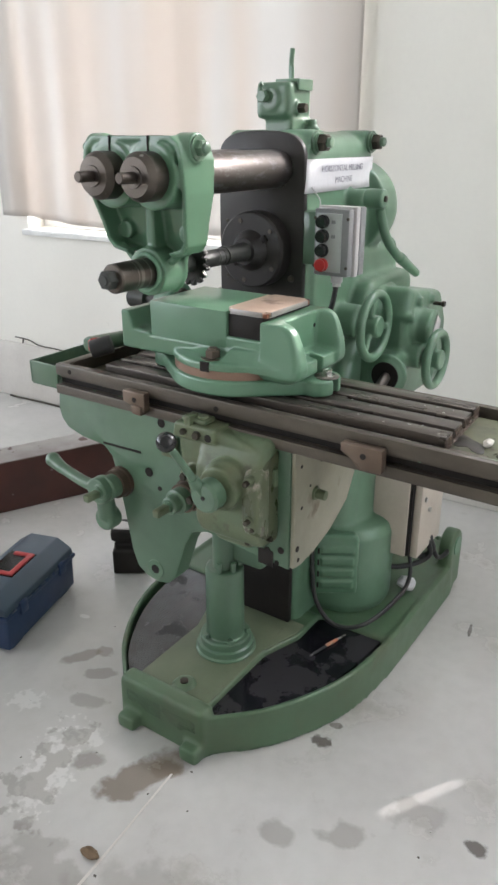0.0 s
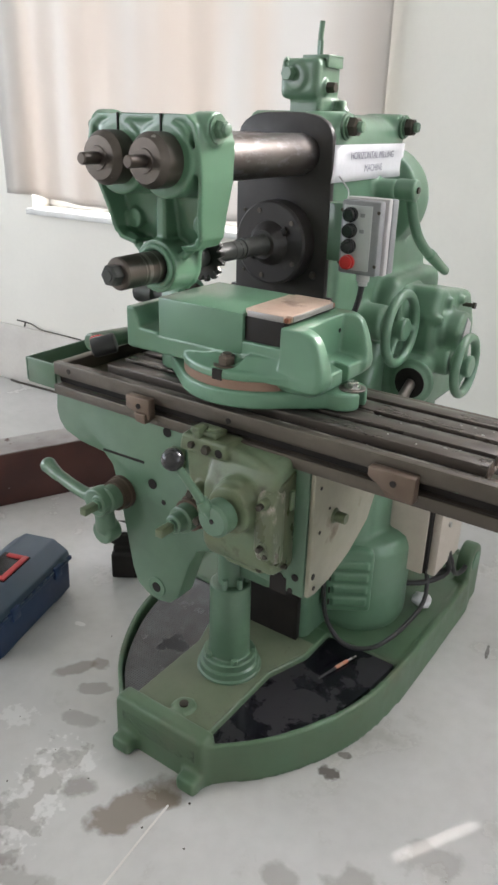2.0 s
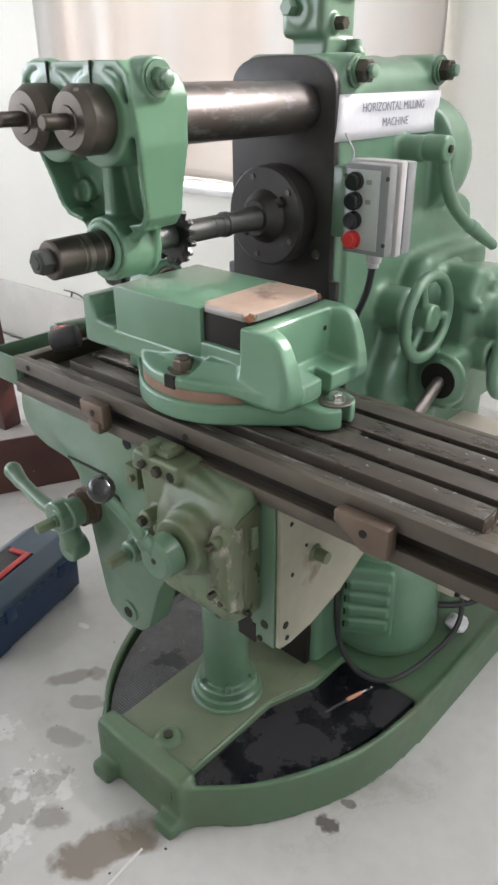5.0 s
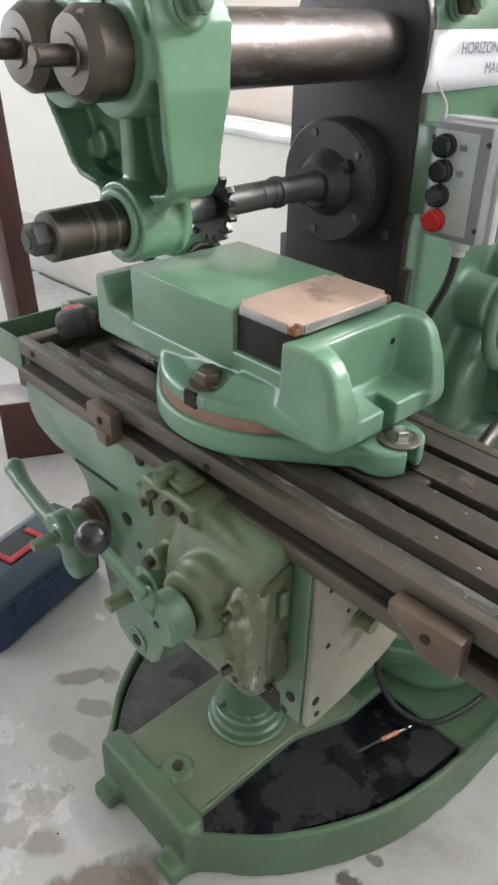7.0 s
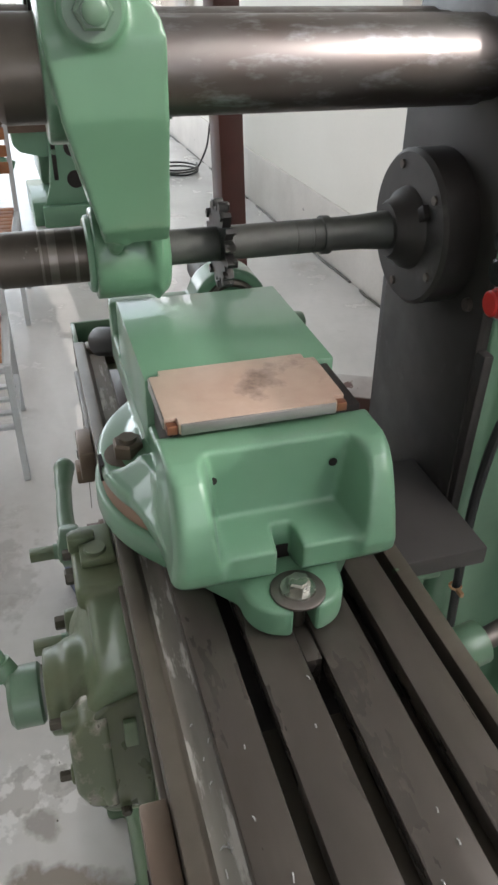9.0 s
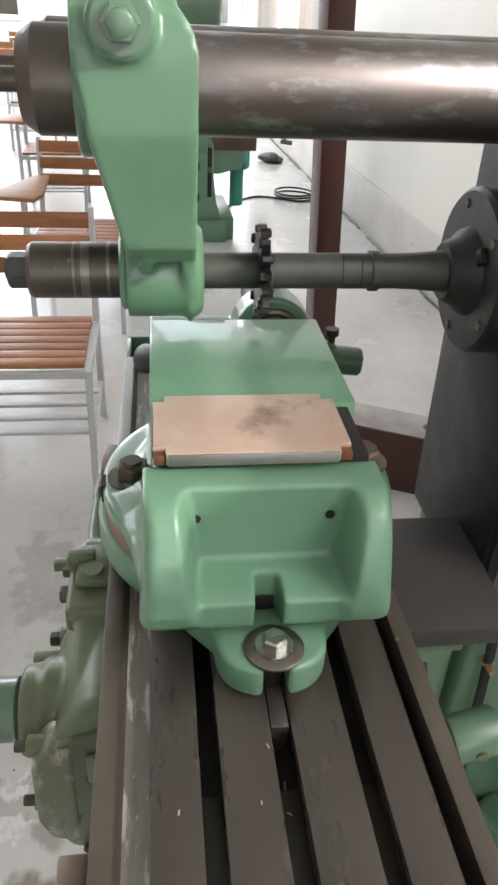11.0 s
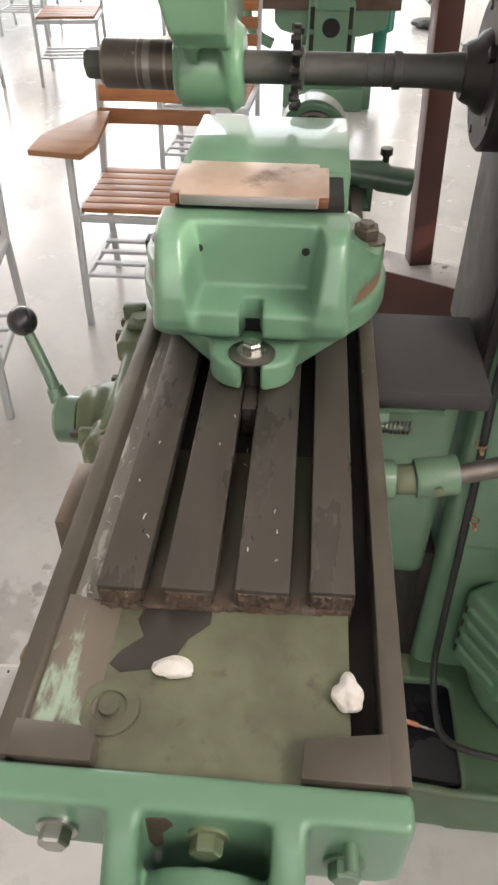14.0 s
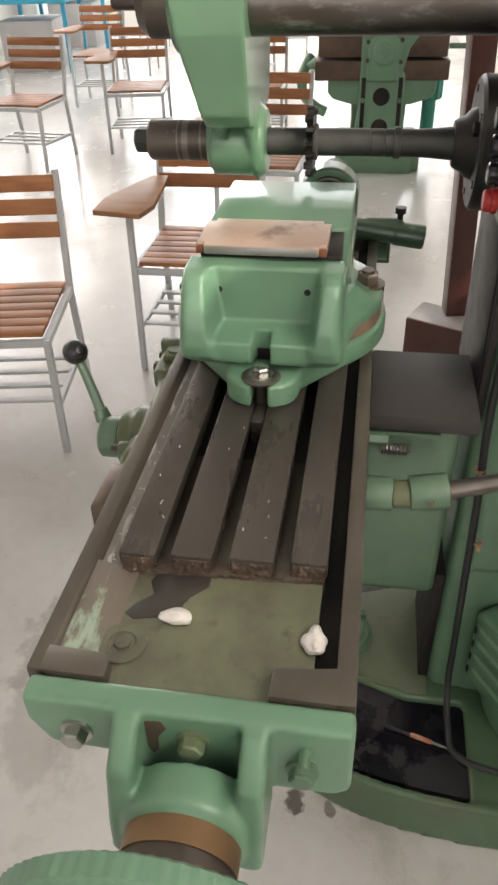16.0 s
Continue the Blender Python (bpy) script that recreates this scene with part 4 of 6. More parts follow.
# lubricator on top
bm = B()
box(bm, (-0.068, 0.09, 1.585), (0.038, 0.20, 1.672), 0.014, 3)
lathe(bm, (-0.022, 0.092, 1.632), (0, -1, 0), [(0, 0.030), (0.005, 0.028)], 28)
box(bm, (-0.045, 0.10, 1.54), (0.04, 0.20, 1.59), 0.006)
lathe(bm, (0.036, 0.125, 1.61), (1, 0, 0), [(0, 0.017), (0.01, 0.016)], 20)
lathe(bm, (0.058, 0.17, 1.545), (0, 0, 1), [(0, 0.02), (0.02, 0.02), (0.022, 0.014), (0.04, 0.013)], 20)
lub = part("lubricator", bm, M_green, mill, "green cast lubricator block", cast=0.0035, soften=4)
bm = B()
box(bm, (-0.025, 0.12, 1.671), (0.046, 0.19, 1.679), 0.002)
box(bm, (0.038, 0.12, 1.652), (0.046, 0.19, 1.677), 0.002)
part("cover_plate", bm, M_green, lub)
bm = B()
tube(bm, [(0.004, 0.15, 1.676), (0.003, 0.15, 1.71), (0.006, 0.151, 1.75)], 0.0065, 10, 3)
tube(bm, [(0.009, 0.146, 1.68), (0.009, 0.146, 1.71)], 0.005, 8, 1)
part("rod", bm, M_green, lub)
bm = B()
hexhead(bm, (-0.036, 0.085, 1.638), (0, -1, 0), 0.016, 0.018)
tube(bm, [(-0.038, 0.075, 1.648), (-0.04, 0.07, 1.663), (-0.032, 0.07, 1.668)], 0.005, 8, 3)
part("wing_screw", bm, M_green, lub)
bm = B()
hexhead(bm, (0.046, 0.125, 1.61), (1, 0, 0), 0.013, 0.02)
part("plug", bm, M_dbolt, lub)

# speed gearbox on the column's side
bm = B()
prism(bm, [(0.325, 0.80), (0.325, 1.08), (0.36, 1.14), (0.60, 1.10), (0.66, 1.0), (0.66, 0.80)], "x", 0.12, 0.30, 0.02, 3)
prism(bm, [(0.25, 0.80), (0.25, 1.05), (0.33, 1.14), (0.45, 1.14), (0.45, 0.80)], "x", 0.12, 0.215, 0.02, 3)
box(bm, (0.12, 0.25, 0.83), (0.31, 0.34, 0.965), 0.02, 3)
lathe(bm, (0.285, 0.255, 0.910), (0, -1, 0), [(0, 0.062), (0.012, 0.06), (0.014, 0.045), (0.024, 0.043)], 40)
lathe(bm, (0.28, 0.415, 1.02), (1, 0, 0), [(0, 0.068), (0.03, 0.064), (0.034, 0.057), (0.070, 0.055), (0.074, 0.048)], 40)
cyl(bm, (0.28, 0.36, 0.945), (0.345, 0.36, 0.945), 0.036, w=0.004)
for y, z in ((0.40, 1.10), (0.50, 1.09), (0.34, 1.06)):
    lathe(bm, (0.27, y, z), (1, 0, 0), [(0, 0.018), (0.045, 0.014)], 18)
gear = part("speed_gearbox", bm, M_upper, mill, "green cast speed gearbox", cast=0.005, soften=4)
bm = B()
lathe(bm, (0.285, 0.2325, 0.910), (0, -1, 0), [(0, 0.041), (0.003, 0.041)], 32)
part("shaft_hole", bm, M_black, gear)
bm = B()
lathe(bm, (0.30, 0.53, 1.07), (1, 0, 0), [(0, 0.006), (0.026, 0.006), (0.028, 0.009), (0.036, 0.009)], 16)
part("sight_plug", bm, M_dbolt, gear)
bm = B()
prism(bm, [(0.39, 1.0), (0.42, 1.06), (0.45, 1.04), (0.44, 0.99)], "x", 0.3535, 0.356)
part("worn_plate", bm, M_lgrey, gear, "worn pale maker's plate")


def handwheel(c, R, axis_x, spokes, mat, name, label, r=0.013, hub=0.03):
    bm = B()
    ring(bm, c, (1, 0, 0), R - r, r, 56, 12)
    cyl(bm, (c[0] - 0.035 * axis_x, c[1], c[2]), (c[0] + 0.018 * axis_x, c[1], c[2]), hub, seg=28, w=0.004)
    for i in range(spokes):
        a = radians(90 + 360 * i / spokes + 20)
        tube(bm, [(c[0] - 0.008, c[1], c[2]), (c[0] - 0.004, c[1] + 0.5 * R * math.cos(a), c[2] + 0.5 * R * math.sin(a)), (c[0], c[1] + (R - r) * math.cos(a), c[2] + (R - r) * math.sin(a))], 0.012, 12, 4, 0.008)
    return part(name, bm, mat, mill, label, cast=0.003, soften=4)


handwheel((0.252, 0.213, 1.054), 0.102, 1, 3, M_upper, "handwheel", "green three-spoked handwheel")
handwheel((0.385, 0.36, 0.945), 0.09, 1, 3, M_upper, "handwheel", "green three-spoked handwheel")
bm = B()
tube(bm, [(0.215, 0.268, 1.395), (0.218, 0.285, 1.34), (0.22, 0.33, 1.275), (0.222, 0.40, 1.225), (0.225, 0.45, 1.205)], 0.014, 12, 5)
cyl(bm, (0.18, 0.265, 1.388), (0.235, 0.265, 1.388), 0.026, w=0.004)
tube(bm, [(0.223, 0.42, 1.215), (0.228, 0.55, 1.15)], 0.017, 12, 3, 0.013)
part("shift_lever", bm, M_upper, mill, "green curved shift lever", cast=0.0035, soften=4)
bm = B()
lathe(bm, (0.2355, 0.265, 1.388), (1, 0, 0), [(0, 0.008), (0.004, 0.008)], 14)
part("lever_pivot", bm, M_dbolt, mill)
bm = B()
lathe(bm, (0.186, 0.262, 1.385), (1, 0, 0), [(0, 0.016), (0.02, 0.016)], 16)
part("lever_pivot", bm, M_dbolt, mill)

# knee, saddle and their front plate
bm = B()
apron = [(-0.305, 0.955), (-0.312, 0.90), (-0.305, 0.872), (-0.285, 0.85), (-0.235, 0.835), (-0.16, 0.828), (-0.135, 0.805), (-0.118, 0.74), (-0.085, 0.55), (-0.07, 0.51), (-0.04, 0.49), (-0.005, 0.483), (0.03, 0.49),
         (0.055, 0.515), (0.09, 0.62), (0.115, 0.665), (0.16, 0.68), (0.385, 0.655), (0.385, 0.955)]
prism(bm, apron, "y", -0.452, -0.395, 0.004)
box(bm, (-0.13, -0.42, 0.68), (0.375, -0.17, 0.93), 0.015)
box(bm, (0.03, -0.2, 0.43), (0.150, 0.0, 0.885), 0.02, 4)
prism(bm, [(-0.445, 0.88), (-0.445, 0.945), (-0.165, 0.945), (-0.165, 0.88)], "x", -0.29, 0.385, 0.004)
box(bm, (0.10, -0.168, 0.876), (0.236, -0.045, 0.888), 0.004)
knee = part("knee", bm, M_green, mill, "green cast knee with a flat apron plate")
bm = B()
prism(bm, [(-0.449, 0.66), (-0.449, 0.955), (-0.165, 0.955), (-0.165, 0.79), (-0.2, 0.73), (-0.277, 0.685), (-0.36, 0.661), (-0.42, 0.656)], "x", 0.3855, 0.396, 0.003)
side = part("side_plate", bm, M_panel, knee, "pale grey green enamelled side plate")
# black discs and strips laid on the plates paint the dark of their openings
for y, z, r in ((-0.435, 0.705, 0.007), (-0.43, 0.675, 0.005), (-0.405, 0.925, 0.009), (-0.425, 0.90, 0.004), (-0.36, 0.80, 0.004), (-0.30, 0.90, 0.004), (-0.42, 0.80, 0.004), (-0.385, 0.84, 0.003)):
    bm = B()
    lathe(bm, (0.396, y, z), (1, 0, 0), [(0, r), (0.0012, r)], 14)
    part("hole", bm, M_black, side)
bm = B()
lathe(bm, (0.396, -0.36, 0.812), (1, 0, 0), [(0, 0.017), (0.004, 0.015), (0.0045, 0.012), (0.026, 0.011)], 18)
part("stub", bm, M_olive, side)
bm = B()
tube(bm, [(0.3975, -0.345, 0.93), (0.3975, -0.355, 0.91), (0.3975, -0.35, 0.895), (0.3975, -0.34, 0.885)], 0.004, 6, 3)
part("slot", bm, M_black, side)
for x, z, r in ((0.035, 0.93, 0.011), (-0.012, 0.793, 0.012), (0.02, 0.757, 0.006), (0.075, 0.87, 0.005), (0.078, 0.85, 0.005), (0.33, 0.69, 0.008), (0.365, 0.70, 0.008), (0.22, 0.70, 0.005), (0.355, 0.665, 0.006)):
    bm = B()
    lathe(bm, (x, -0.4525, z), (0, -1, 0), [(0, r), (0.0012, r)], 18)
    part("hole", bm, M_black, knee)
bm = B()
lathe(bm, (-0.008, -0.453, 0.522), (0, -1, 0), [(0, 0.026), (0.0015, 0.025)], 30)
part("boss", bm, M_green, knee)
bm = B()
lathe(bm, (-0.008, -0.4545, 0.522), (0, -1, 0), [(0, 0.0125), (0.001, 0.0125)], 18)
part("hole", bm, M_black, knee)
bm = B()
prism(bm, [(-0.16, 0.834), (-0.16, 0.839), (-0.035, 0.842), (-0.035, 0.836)], "y", -0.4535, -0.45)
part("gap", bm, M_black, knee)
bm = B()
prism(bm, [(0.306, 0.652), (0.306, 0.69), (0.345, 0.69), (0.345, 0.649)], "y", -0.4535, -0.45)
part("gap", bm, M_black, knee)
bm = B()
box(bm, (0.05, -0.475, 0.86), (0.085, -0.452, 0.905), 0.003)
cyl(bm, (0.075, -0.475, 0.885), (0.075, -0.485, 0.885), 0.007)
part("stop_block", bm, M_olive, knee)

# feed gearbox on the knee's front
bm = B()
prism(bm, [(-0.44, 0.958), (-0.468, 0.966), (-0.497, 0.945), (-0.526, 0.888), (-0.530, 0.76), (-0.512, 0.725), (-0.44, 0.715)], "x", 0.185, 0.354, 0.018, 4)
prism(bm, [(0.120, 0.945), (0.235, 0.966), (0.345, 0.945), (0.352, 0.90), (0.352, 0.745), (0.31, 0.705), (0.225, 0.705), (0.15, 0.79), (0.128, 0.87)], "y", -0.500, -0.44, 0.012, 3)
prism(bm, [(0.115, 0.935), (0.122, 0.972), (0.232, 0.972), (0.232, 0.94)], "y", -0.510, -0.45, 0.004, 3)
lathe(bm, (0.272, -0.48, 0.866), (0, -1, 0), [(0, 0.056), (0.05, 0.056), (0.058, 0.050), (0.077, 0.048)], 40)
cyl(bm, (0.340, -0.515, 0.805), (0.340, -0.5435, 0.805), 0.0115)
cyl(bm, (0.338, -0.52, 0.893), (0.338, -0.543, 0.893), 0.0115)
cyl(bm, (0.165, -0.49, 0.86), (0.165, -0.53, 0.86), 0.016)
feed = part("feed_gearbox", bm, M_olive, mill, "dusty olive green feed gearbox", cast=0.003, soften=5)
bm = B()
prism(bm, [(-0.534, 0.80), (-0.534, 0.885), (-0.518, 0.905), (-0.495, 0.925), (-0.456, 0.938), (-0.456, 0.74), (-0.508, 0.75), (-0.525, 0.77)], "x", 0.350, 0.3592, 0.003)
PAD = [(-0.495, 0.918), (-0.523, 0.908), (-0.5385, 0.885), (-0.5400, 0.795), (-0.529, 0.765), (-0.495, 0.752)]
feed_pad = B()
prism(feed_pad, PAD, "x", 0.318, 0.3625, 0.008, 3)
part("corner_pad", feed_pad, M_bare, feed, "raised corner scraped to bare metal")
cover = part("side_cover", bm, M_scraped, feed, "dusty dark olive side cover with bright scratches")
bm = B()
box(bm, (0.3592, -0.482, 0.865), (0.366, -0.468, 0.905), 0.002)
part("latch", bm, M_olive, cover)
for p, d, r in (((0.150, -0.508, 0.955), (0, -1, 0), 0.007), ((0.186, -0.508, 0.953), (0, -1, 0), 0.010), ((0.338, -0.543, 0.893), (0, -1, 0), 0.0065), ((0.340, -0.5435, 0.805), (0, -1, 0), 0.0065), ((0.345, -0.5275, 0.783), (0, -1, 0), 0.0055),
                ((0.354, -0.49, 0.745), (1, 0, 0), 0.006), ((0.165, -0.53, 0.86), (0, -1, 0), 0.009), ((0.318, -0.505, 0.735), (0, -1, 0), 0.008), ((0.208, -0.562, 0.828), (0, -1, 0), 0.009)):
    bm = B()
    hexhead(bm, p, d, r, 0.012)
    part("bolt", bm, M_dbolt, feed)
bm = B()
lathe(bm, (0.214, -0.5085, 0.951), (0, -1, 0), [(0, 0.009), (0.002, 0.009)], 16)
part("hole", bm, M_black, feed)
bm = B()
box(bm, (0.135, -0.50, 0.972), (0.20, -0.46, 0.984), 0.004)
box(bm, (0.150, -0.512, 0.968), (0.168, -0.48, 0.992), 0.004)
lathe(bm, (0.182, -0.482, 0.98), (0, 0, 1), [(0, 0.014), (0.008, 0.012)], 16)
part("trip_lever", bm, M_olive, feed)
bm = B()
hubp = (0.266, -0.5615, 0.861)
lathe(bm, hubp, (0, -1, 0), [(0, 0.031), (0.003, 0.035), (0.032, 0.0345), (0.037, 0.029)], 40)
tube(bm, [(0.258, -0.590, 0.868), (0.238, -0.612, 0.922), (0.216, -0.640, 0.982)], 0.0095, 12, 3, 0.0075)
lathe(bm, (0.252, -0.596, 0.884), (-0.3, -0.4, 1), [(0, 0.014), (0.02, 0.012)], 18)
lever = part("feed_lever", bm, M_green, feed, "green feed lever")
bm = B()
bmesh.ops.create_uvsphere(bm, u_segments=28, v_segments=18, radius=0.021, matrix=Matrix.Translation((0.214, -0.643, 0.989)))
part("knob", bm, M_knob, lever, "glossy black ball knob")
bm = B()
lathe(bm, (0.266, -0.5985, 0.861), (0, -1, 0), [(0, 0.005), (0.001, 0.005)], 12)
part("hole", bm, M_black, lever)


def stepped_shaft(x, z, ysc, name):
    bm = B()
    lathe(bm, (x, -0.452, z), (0, -1, 0), [(0, 0.040), (0.01, 0.040), (0.0105, 0.036), (0.03, 0.036)], 32)
    b = part(name, bm, M_iron2, mill, "browned steel shaft collar")
    bm = B()
    lathe(bm, (x, -0.480, z), (0, -1, 0), [(0, 0.030), (0.028, 0.030), (0.03, 0.027), (0.0305, 0.022), (0.05, 0.021), (0.053, 0.018), (0.0535, 0.013), (0.06, 0.013)], 32)
    part("bush", bm, M_green, b)
    bm = B()
    box(bm, (x - 0.0085, -0.578, z - 0.0085), (x + 0.0085, -0.535, z + 0.0085), 0.0015)
    part("square_end", bm, M_olive, b)
    return b


stepped_shaft(0.115, 0.77, 1, "feed_shaft")
stepped_shaft(-0.105, 0.745, 1, "crank_shaft")
bm = B()
cyl(bm, (-0.118, -0.495, 0.742), (-0.118, -0.53, 0.742), 0.034, w=0.004)
tube(bm, [(-0.118, -0.512, 0.742), (-0.18, -0.515, 0.75), (-0.26, -0.51, 0.766)], 0.016, 14, 4, 0.014)
tube(bm, [(-0.25, -0.512, 0.763), (-0.275, -0.508, 0.77), (-0.292, -0.505, 0.775)], 0.015, 14, 4, 0.019)
bmesh.ops.create_uvsphere(bm, u_segments=20, v_segments=14, radius=0.0195, matrix=Matrix.Translation((-0.294, -0.505, 0.776)))
tube(bm, [(-0.118, -0.508, 0.742), (-0.124, -0.495, 0.69), (-0.130, -0.487, 0.655)], 0.022, 16, 4, 0.025)
cyl(bm, (-0.131, -0.462, 0.648), (-0.131, -0.505, 0.648), 0.030, w=0.006)
part("crank_handle", bm, M_green, mill, "green cast crank handle", cast=0.003, soften=4)

# saddle cover behind the table
bm = B()
prism(bm, [(-0.16, 0.925), (0.010, 0.925), (0.010, 0.897), (-0.16, 0.897)], "x", 0.034, 0.246, 0.003)
part("saddle_cover", bm, M_cover, mill, "black sheet steel cover")
bm = B()
coil = [(0.252 + 0.0085 * math.cos(2.2 * math.pi * k / 10), -0.140 + 0.0006 * k, 0.866 + 0.0085 * math.sin(2.2 * math.pi * k / 10)) for k in range(80)]
tube(bm, coil, 0.0015, 6, 1)
part("spring", bm, M_rub, mill, "small coil spring")
bm = B()
hexhead(bm, (0.262, -0.158, 0.892), (0, 1, 0), 0.011, 0.03)
part("bolt", bm, M_green, mill)

# telescopic feed drive shaft
bm = B()
cyl(bm, (0.335, -0.165, 0.842), (0.335, -0.118, 0.842), 0.027, w=0.003)
shaft = part("drive_shaft", bm, M_green, mill, "feed drive shaft with green universal joint")
bm = B()
cyl(bm, (0.335, -0.118, 0.842), (0.334, -0.088, 0.845), 0.021, w=0.004)
part("joint_fork", bm, M_olive, shaft)
bm = B()
cyl(bm, (0.333, -0.092, 0.844), (0.328, -0.035, 0.852), 0.0275, w=0.003)
part("joint_sleeve", bm, M_green, shaft)
bm = B()
lathe(bm, (0.357, -0.062, 0.848), (1, 0, 0), [(0, 0.007), (0.0035, 0.007), (0.004, 0.004), (0.0042, 0.004)], 14)
part("grub_screw", bm, M_olive, shaft)
bm = B()
cyl(bm, (0.33, -0.04, 0.851), (0.287, 0.24, 0.910), 0.014)
part("rod", bm, M_rub, shaft, "bare steel rod")

# table
TY0, TY1 = -0.460, -0.163
LANDS = ((-0.416, -0.377), (-0.361, -0.317), (-0.2995, -0.253), (-0.2365, -0.1985))
bm = B()
box(bm, (-0.30, TY0 + 0.008, 0.945), (0.838, TY1 - 0.004, 0.967), 0.003)
box(bm, (-0.30, TY0 + 0.022, 0.9672), (0.838, TY1 - 0.004, 0.9815), 0.002)
table = part("table", bm, M_rim, mill, "worn dark iron work table with T-slots")
bm = B()
prism(bm, [(TY0, 0.991), (TY0, 1.0205), (TY0 + 0.017, 1.0205), (TY0 + 0.024, 1.007), (TY0 + 0.024, 0.9825), (TY0 + 0.012, 0.9825), (TY0 + 0.012, 0.991)], "x", -0.30, 0.838, 0.002)
part("front_rim", bm, M_rim, table, "worn iron rim with chipped green paint")
bm = B()
box(bm, (-0.30, TY0 - 0.004, 0.944), (0.838, TY0 + 0.0075, 0.968), 0.002)
part("lower_lip", bm, M_rim, table)
bm = B()
box(bm, (-0.30, TY1 - 0.0185, 0.982), (0.838, TY1, 1.0205), 0.002)
part("rear_rim", bm, M_rim, table)
bm = B()
box(bm, (-0.30, TY0 + 0.0185, 0.982), (-0.272, TY1 - 0.019, 1.02), 0.003)
part("end_rim", bm, M_rim, table)
bm = B()
prism(bm, [(0.810, TY0 + 0.012), (0.838, TY0 + 0.012), (0.838, TY0 + 0.074), (0.818, TY0 + 0.073), (0.812, TY0 + 0.060)], "z", 0.982, 1.0207, 0.001)
part("corner_pad", bm, M_rim, table, "flat worn corner of the rim")
bm = B()
prism(bm, [(0.800, TY1 - 0.014), (0.838, TY1 - 0.014), (0.838, TY1 - 0.076), (0.808, TY1 - 0.074), (0.804, TY1 - 0.04)], "z", 0.982, 1.0207, 0.001)
part("corner_pad", bm, M_rim, table, "flat worn corner of the rim")
bm = B()
box(bm, (-0.27, TY0 + 0.0168, 0.982), (0.692, TY0 + 0.046, 1.0095))
strip = B()
prism(strip, [(TY0 + 0.020, 1.0165), (TY0 + 0.026, 1.0155), (TY0 + 0.054, 1.0058), (TY0 + 0.064, 1.0042), (TY0 + 0.064, 0.983), (TY0 + 0.020, 0.983)], "x", 0.693, 0.822, 0.001)
part("channel_end", strip, M_strip, table, "brown strip with chipped green paint")
part("front_channel", bm, M_trough, table, "scraped dirty coolant channel")
# rear channel and slot bottoms are plain near-black plates
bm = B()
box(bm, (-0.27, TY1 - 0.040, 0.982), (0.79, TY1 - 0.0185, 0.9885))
part("rear_channel", bm, M_black, table, "near-black coolant channel")
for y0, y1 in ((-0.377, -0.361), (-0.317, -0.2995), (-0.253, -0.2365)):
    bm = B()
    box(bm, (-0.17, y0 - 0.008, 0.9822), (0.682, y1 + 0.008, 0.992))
    part("slot_floor", bm, M_black, table, "near-black slot bottom")
for y0, y1 in LANDS:
    bm = B()
    prism(bm, [(y0 + 0.006, 0.982), (y0 + 0.006, 1.010), (y0, 1.012), (y0, 1.030), (y1, 1.030), (y1, 1.012), (y1 - 0.006, 1.010), (y1 - 0.006, 0.982)], "x", -0.17, 0.685 - 0.046 * (y0 + 0.237), 0.0016, 2)
    part("table_land", bm, M_iron, table, "brown worn machined table land")
for y0, y1 in ((-0.377, -0.361), (-0.317, -0.2995), (-0.253, -0.2365)):
    bm = B()
    prism(bm, [(0.47, 0.9921), (0.60, 1.000), (0.650, 1.0095), (0.689, 1.0095), (0.689, 0.9825), (0.47, 0.9825)], "y", y0 - 0.0055, y1 + 0.0055, 0.0008)
    part("slot_end", bm, M_rim, table, "dusty brown end of a slot")
bm = B()
rows = []
for i in range(5):
    row = []
    for j in range(121):
        y = -0.414 + 0.214 * j / 120
        q = Vector((y * 90, i * 0.9, 3.0))
        x = (0.6885 - 0.046 * (y + 0.237) + 0.004 * max(-0.2, noise.noise(q)) + 0.0015 * noise.noise(q * 3.1)) if i < 4 else 0.676
        row.append(bm.verts.new((x, y, (1.0025, 1.005, 1.0075, 1.0094, 1.0102)[i] + 0.0012 * noise.noise(q * 1.7))))
    rows.append(row)
for p, q in zip(rows, rows[1:]):
    for j in range(120):
        bm.faces.new((p[j], p[j + 1], q[j + 1], q[j]))
part("flaked_ledge", bm, M_flake, table, "flaking rusty ledge below the land ends")
rnd = random.Random(21)
for y0, y1 in LANDS:
    bm = B()
    xe = 0.685 - 0.046 * (y0 + 0.237)
    ends = []
    for i in range(19):
        z = 0.985 + 0.042 * i / 18
        row = []
        for j in range(27):
            q = Vector((y0 * 50, j * 0.35, i * 0.4))
            off = 0.0022 * max(-0.2, noise.noise(q) + 0.2) + 0.0008 * noise.noise(q * 2.7) + 0.003 * (1 - i / 18) ** 2
            rim_pt = i in (0, 18) or j in (0, 26)
            row.append(bm.verts.new((xe - 0.002 if rim_pt else xe + 0.0006 + off, y0 + 0.0015 + (y1 - y0 - 0.003) * j / 26, z)))
        ends.append(row)
    for p, q in zip(ends, ends[1:]):
        for j in range(26):
            bm.faces.new((p[j], p[j + 1], q[j + 1], q[j]))
    rimv = ends[0] + [r[-1] for r in ends[1:-1]] + ends[-1][::-1] + [r[0] for r in ends[1:-1]][::-1]
    bm.faces.new(rimv)
    part("flaked_end", bm, M_flake, table, "flaking rusty end of a table land")
bm = B()
box(bm, (0.68, TY0 + 0.024, 0.98), (0.838, TY1 - 0.0395, 1.0035))
part("end_pan", bm, M_pan, table, "oily olive coolant pan")
bm = B()
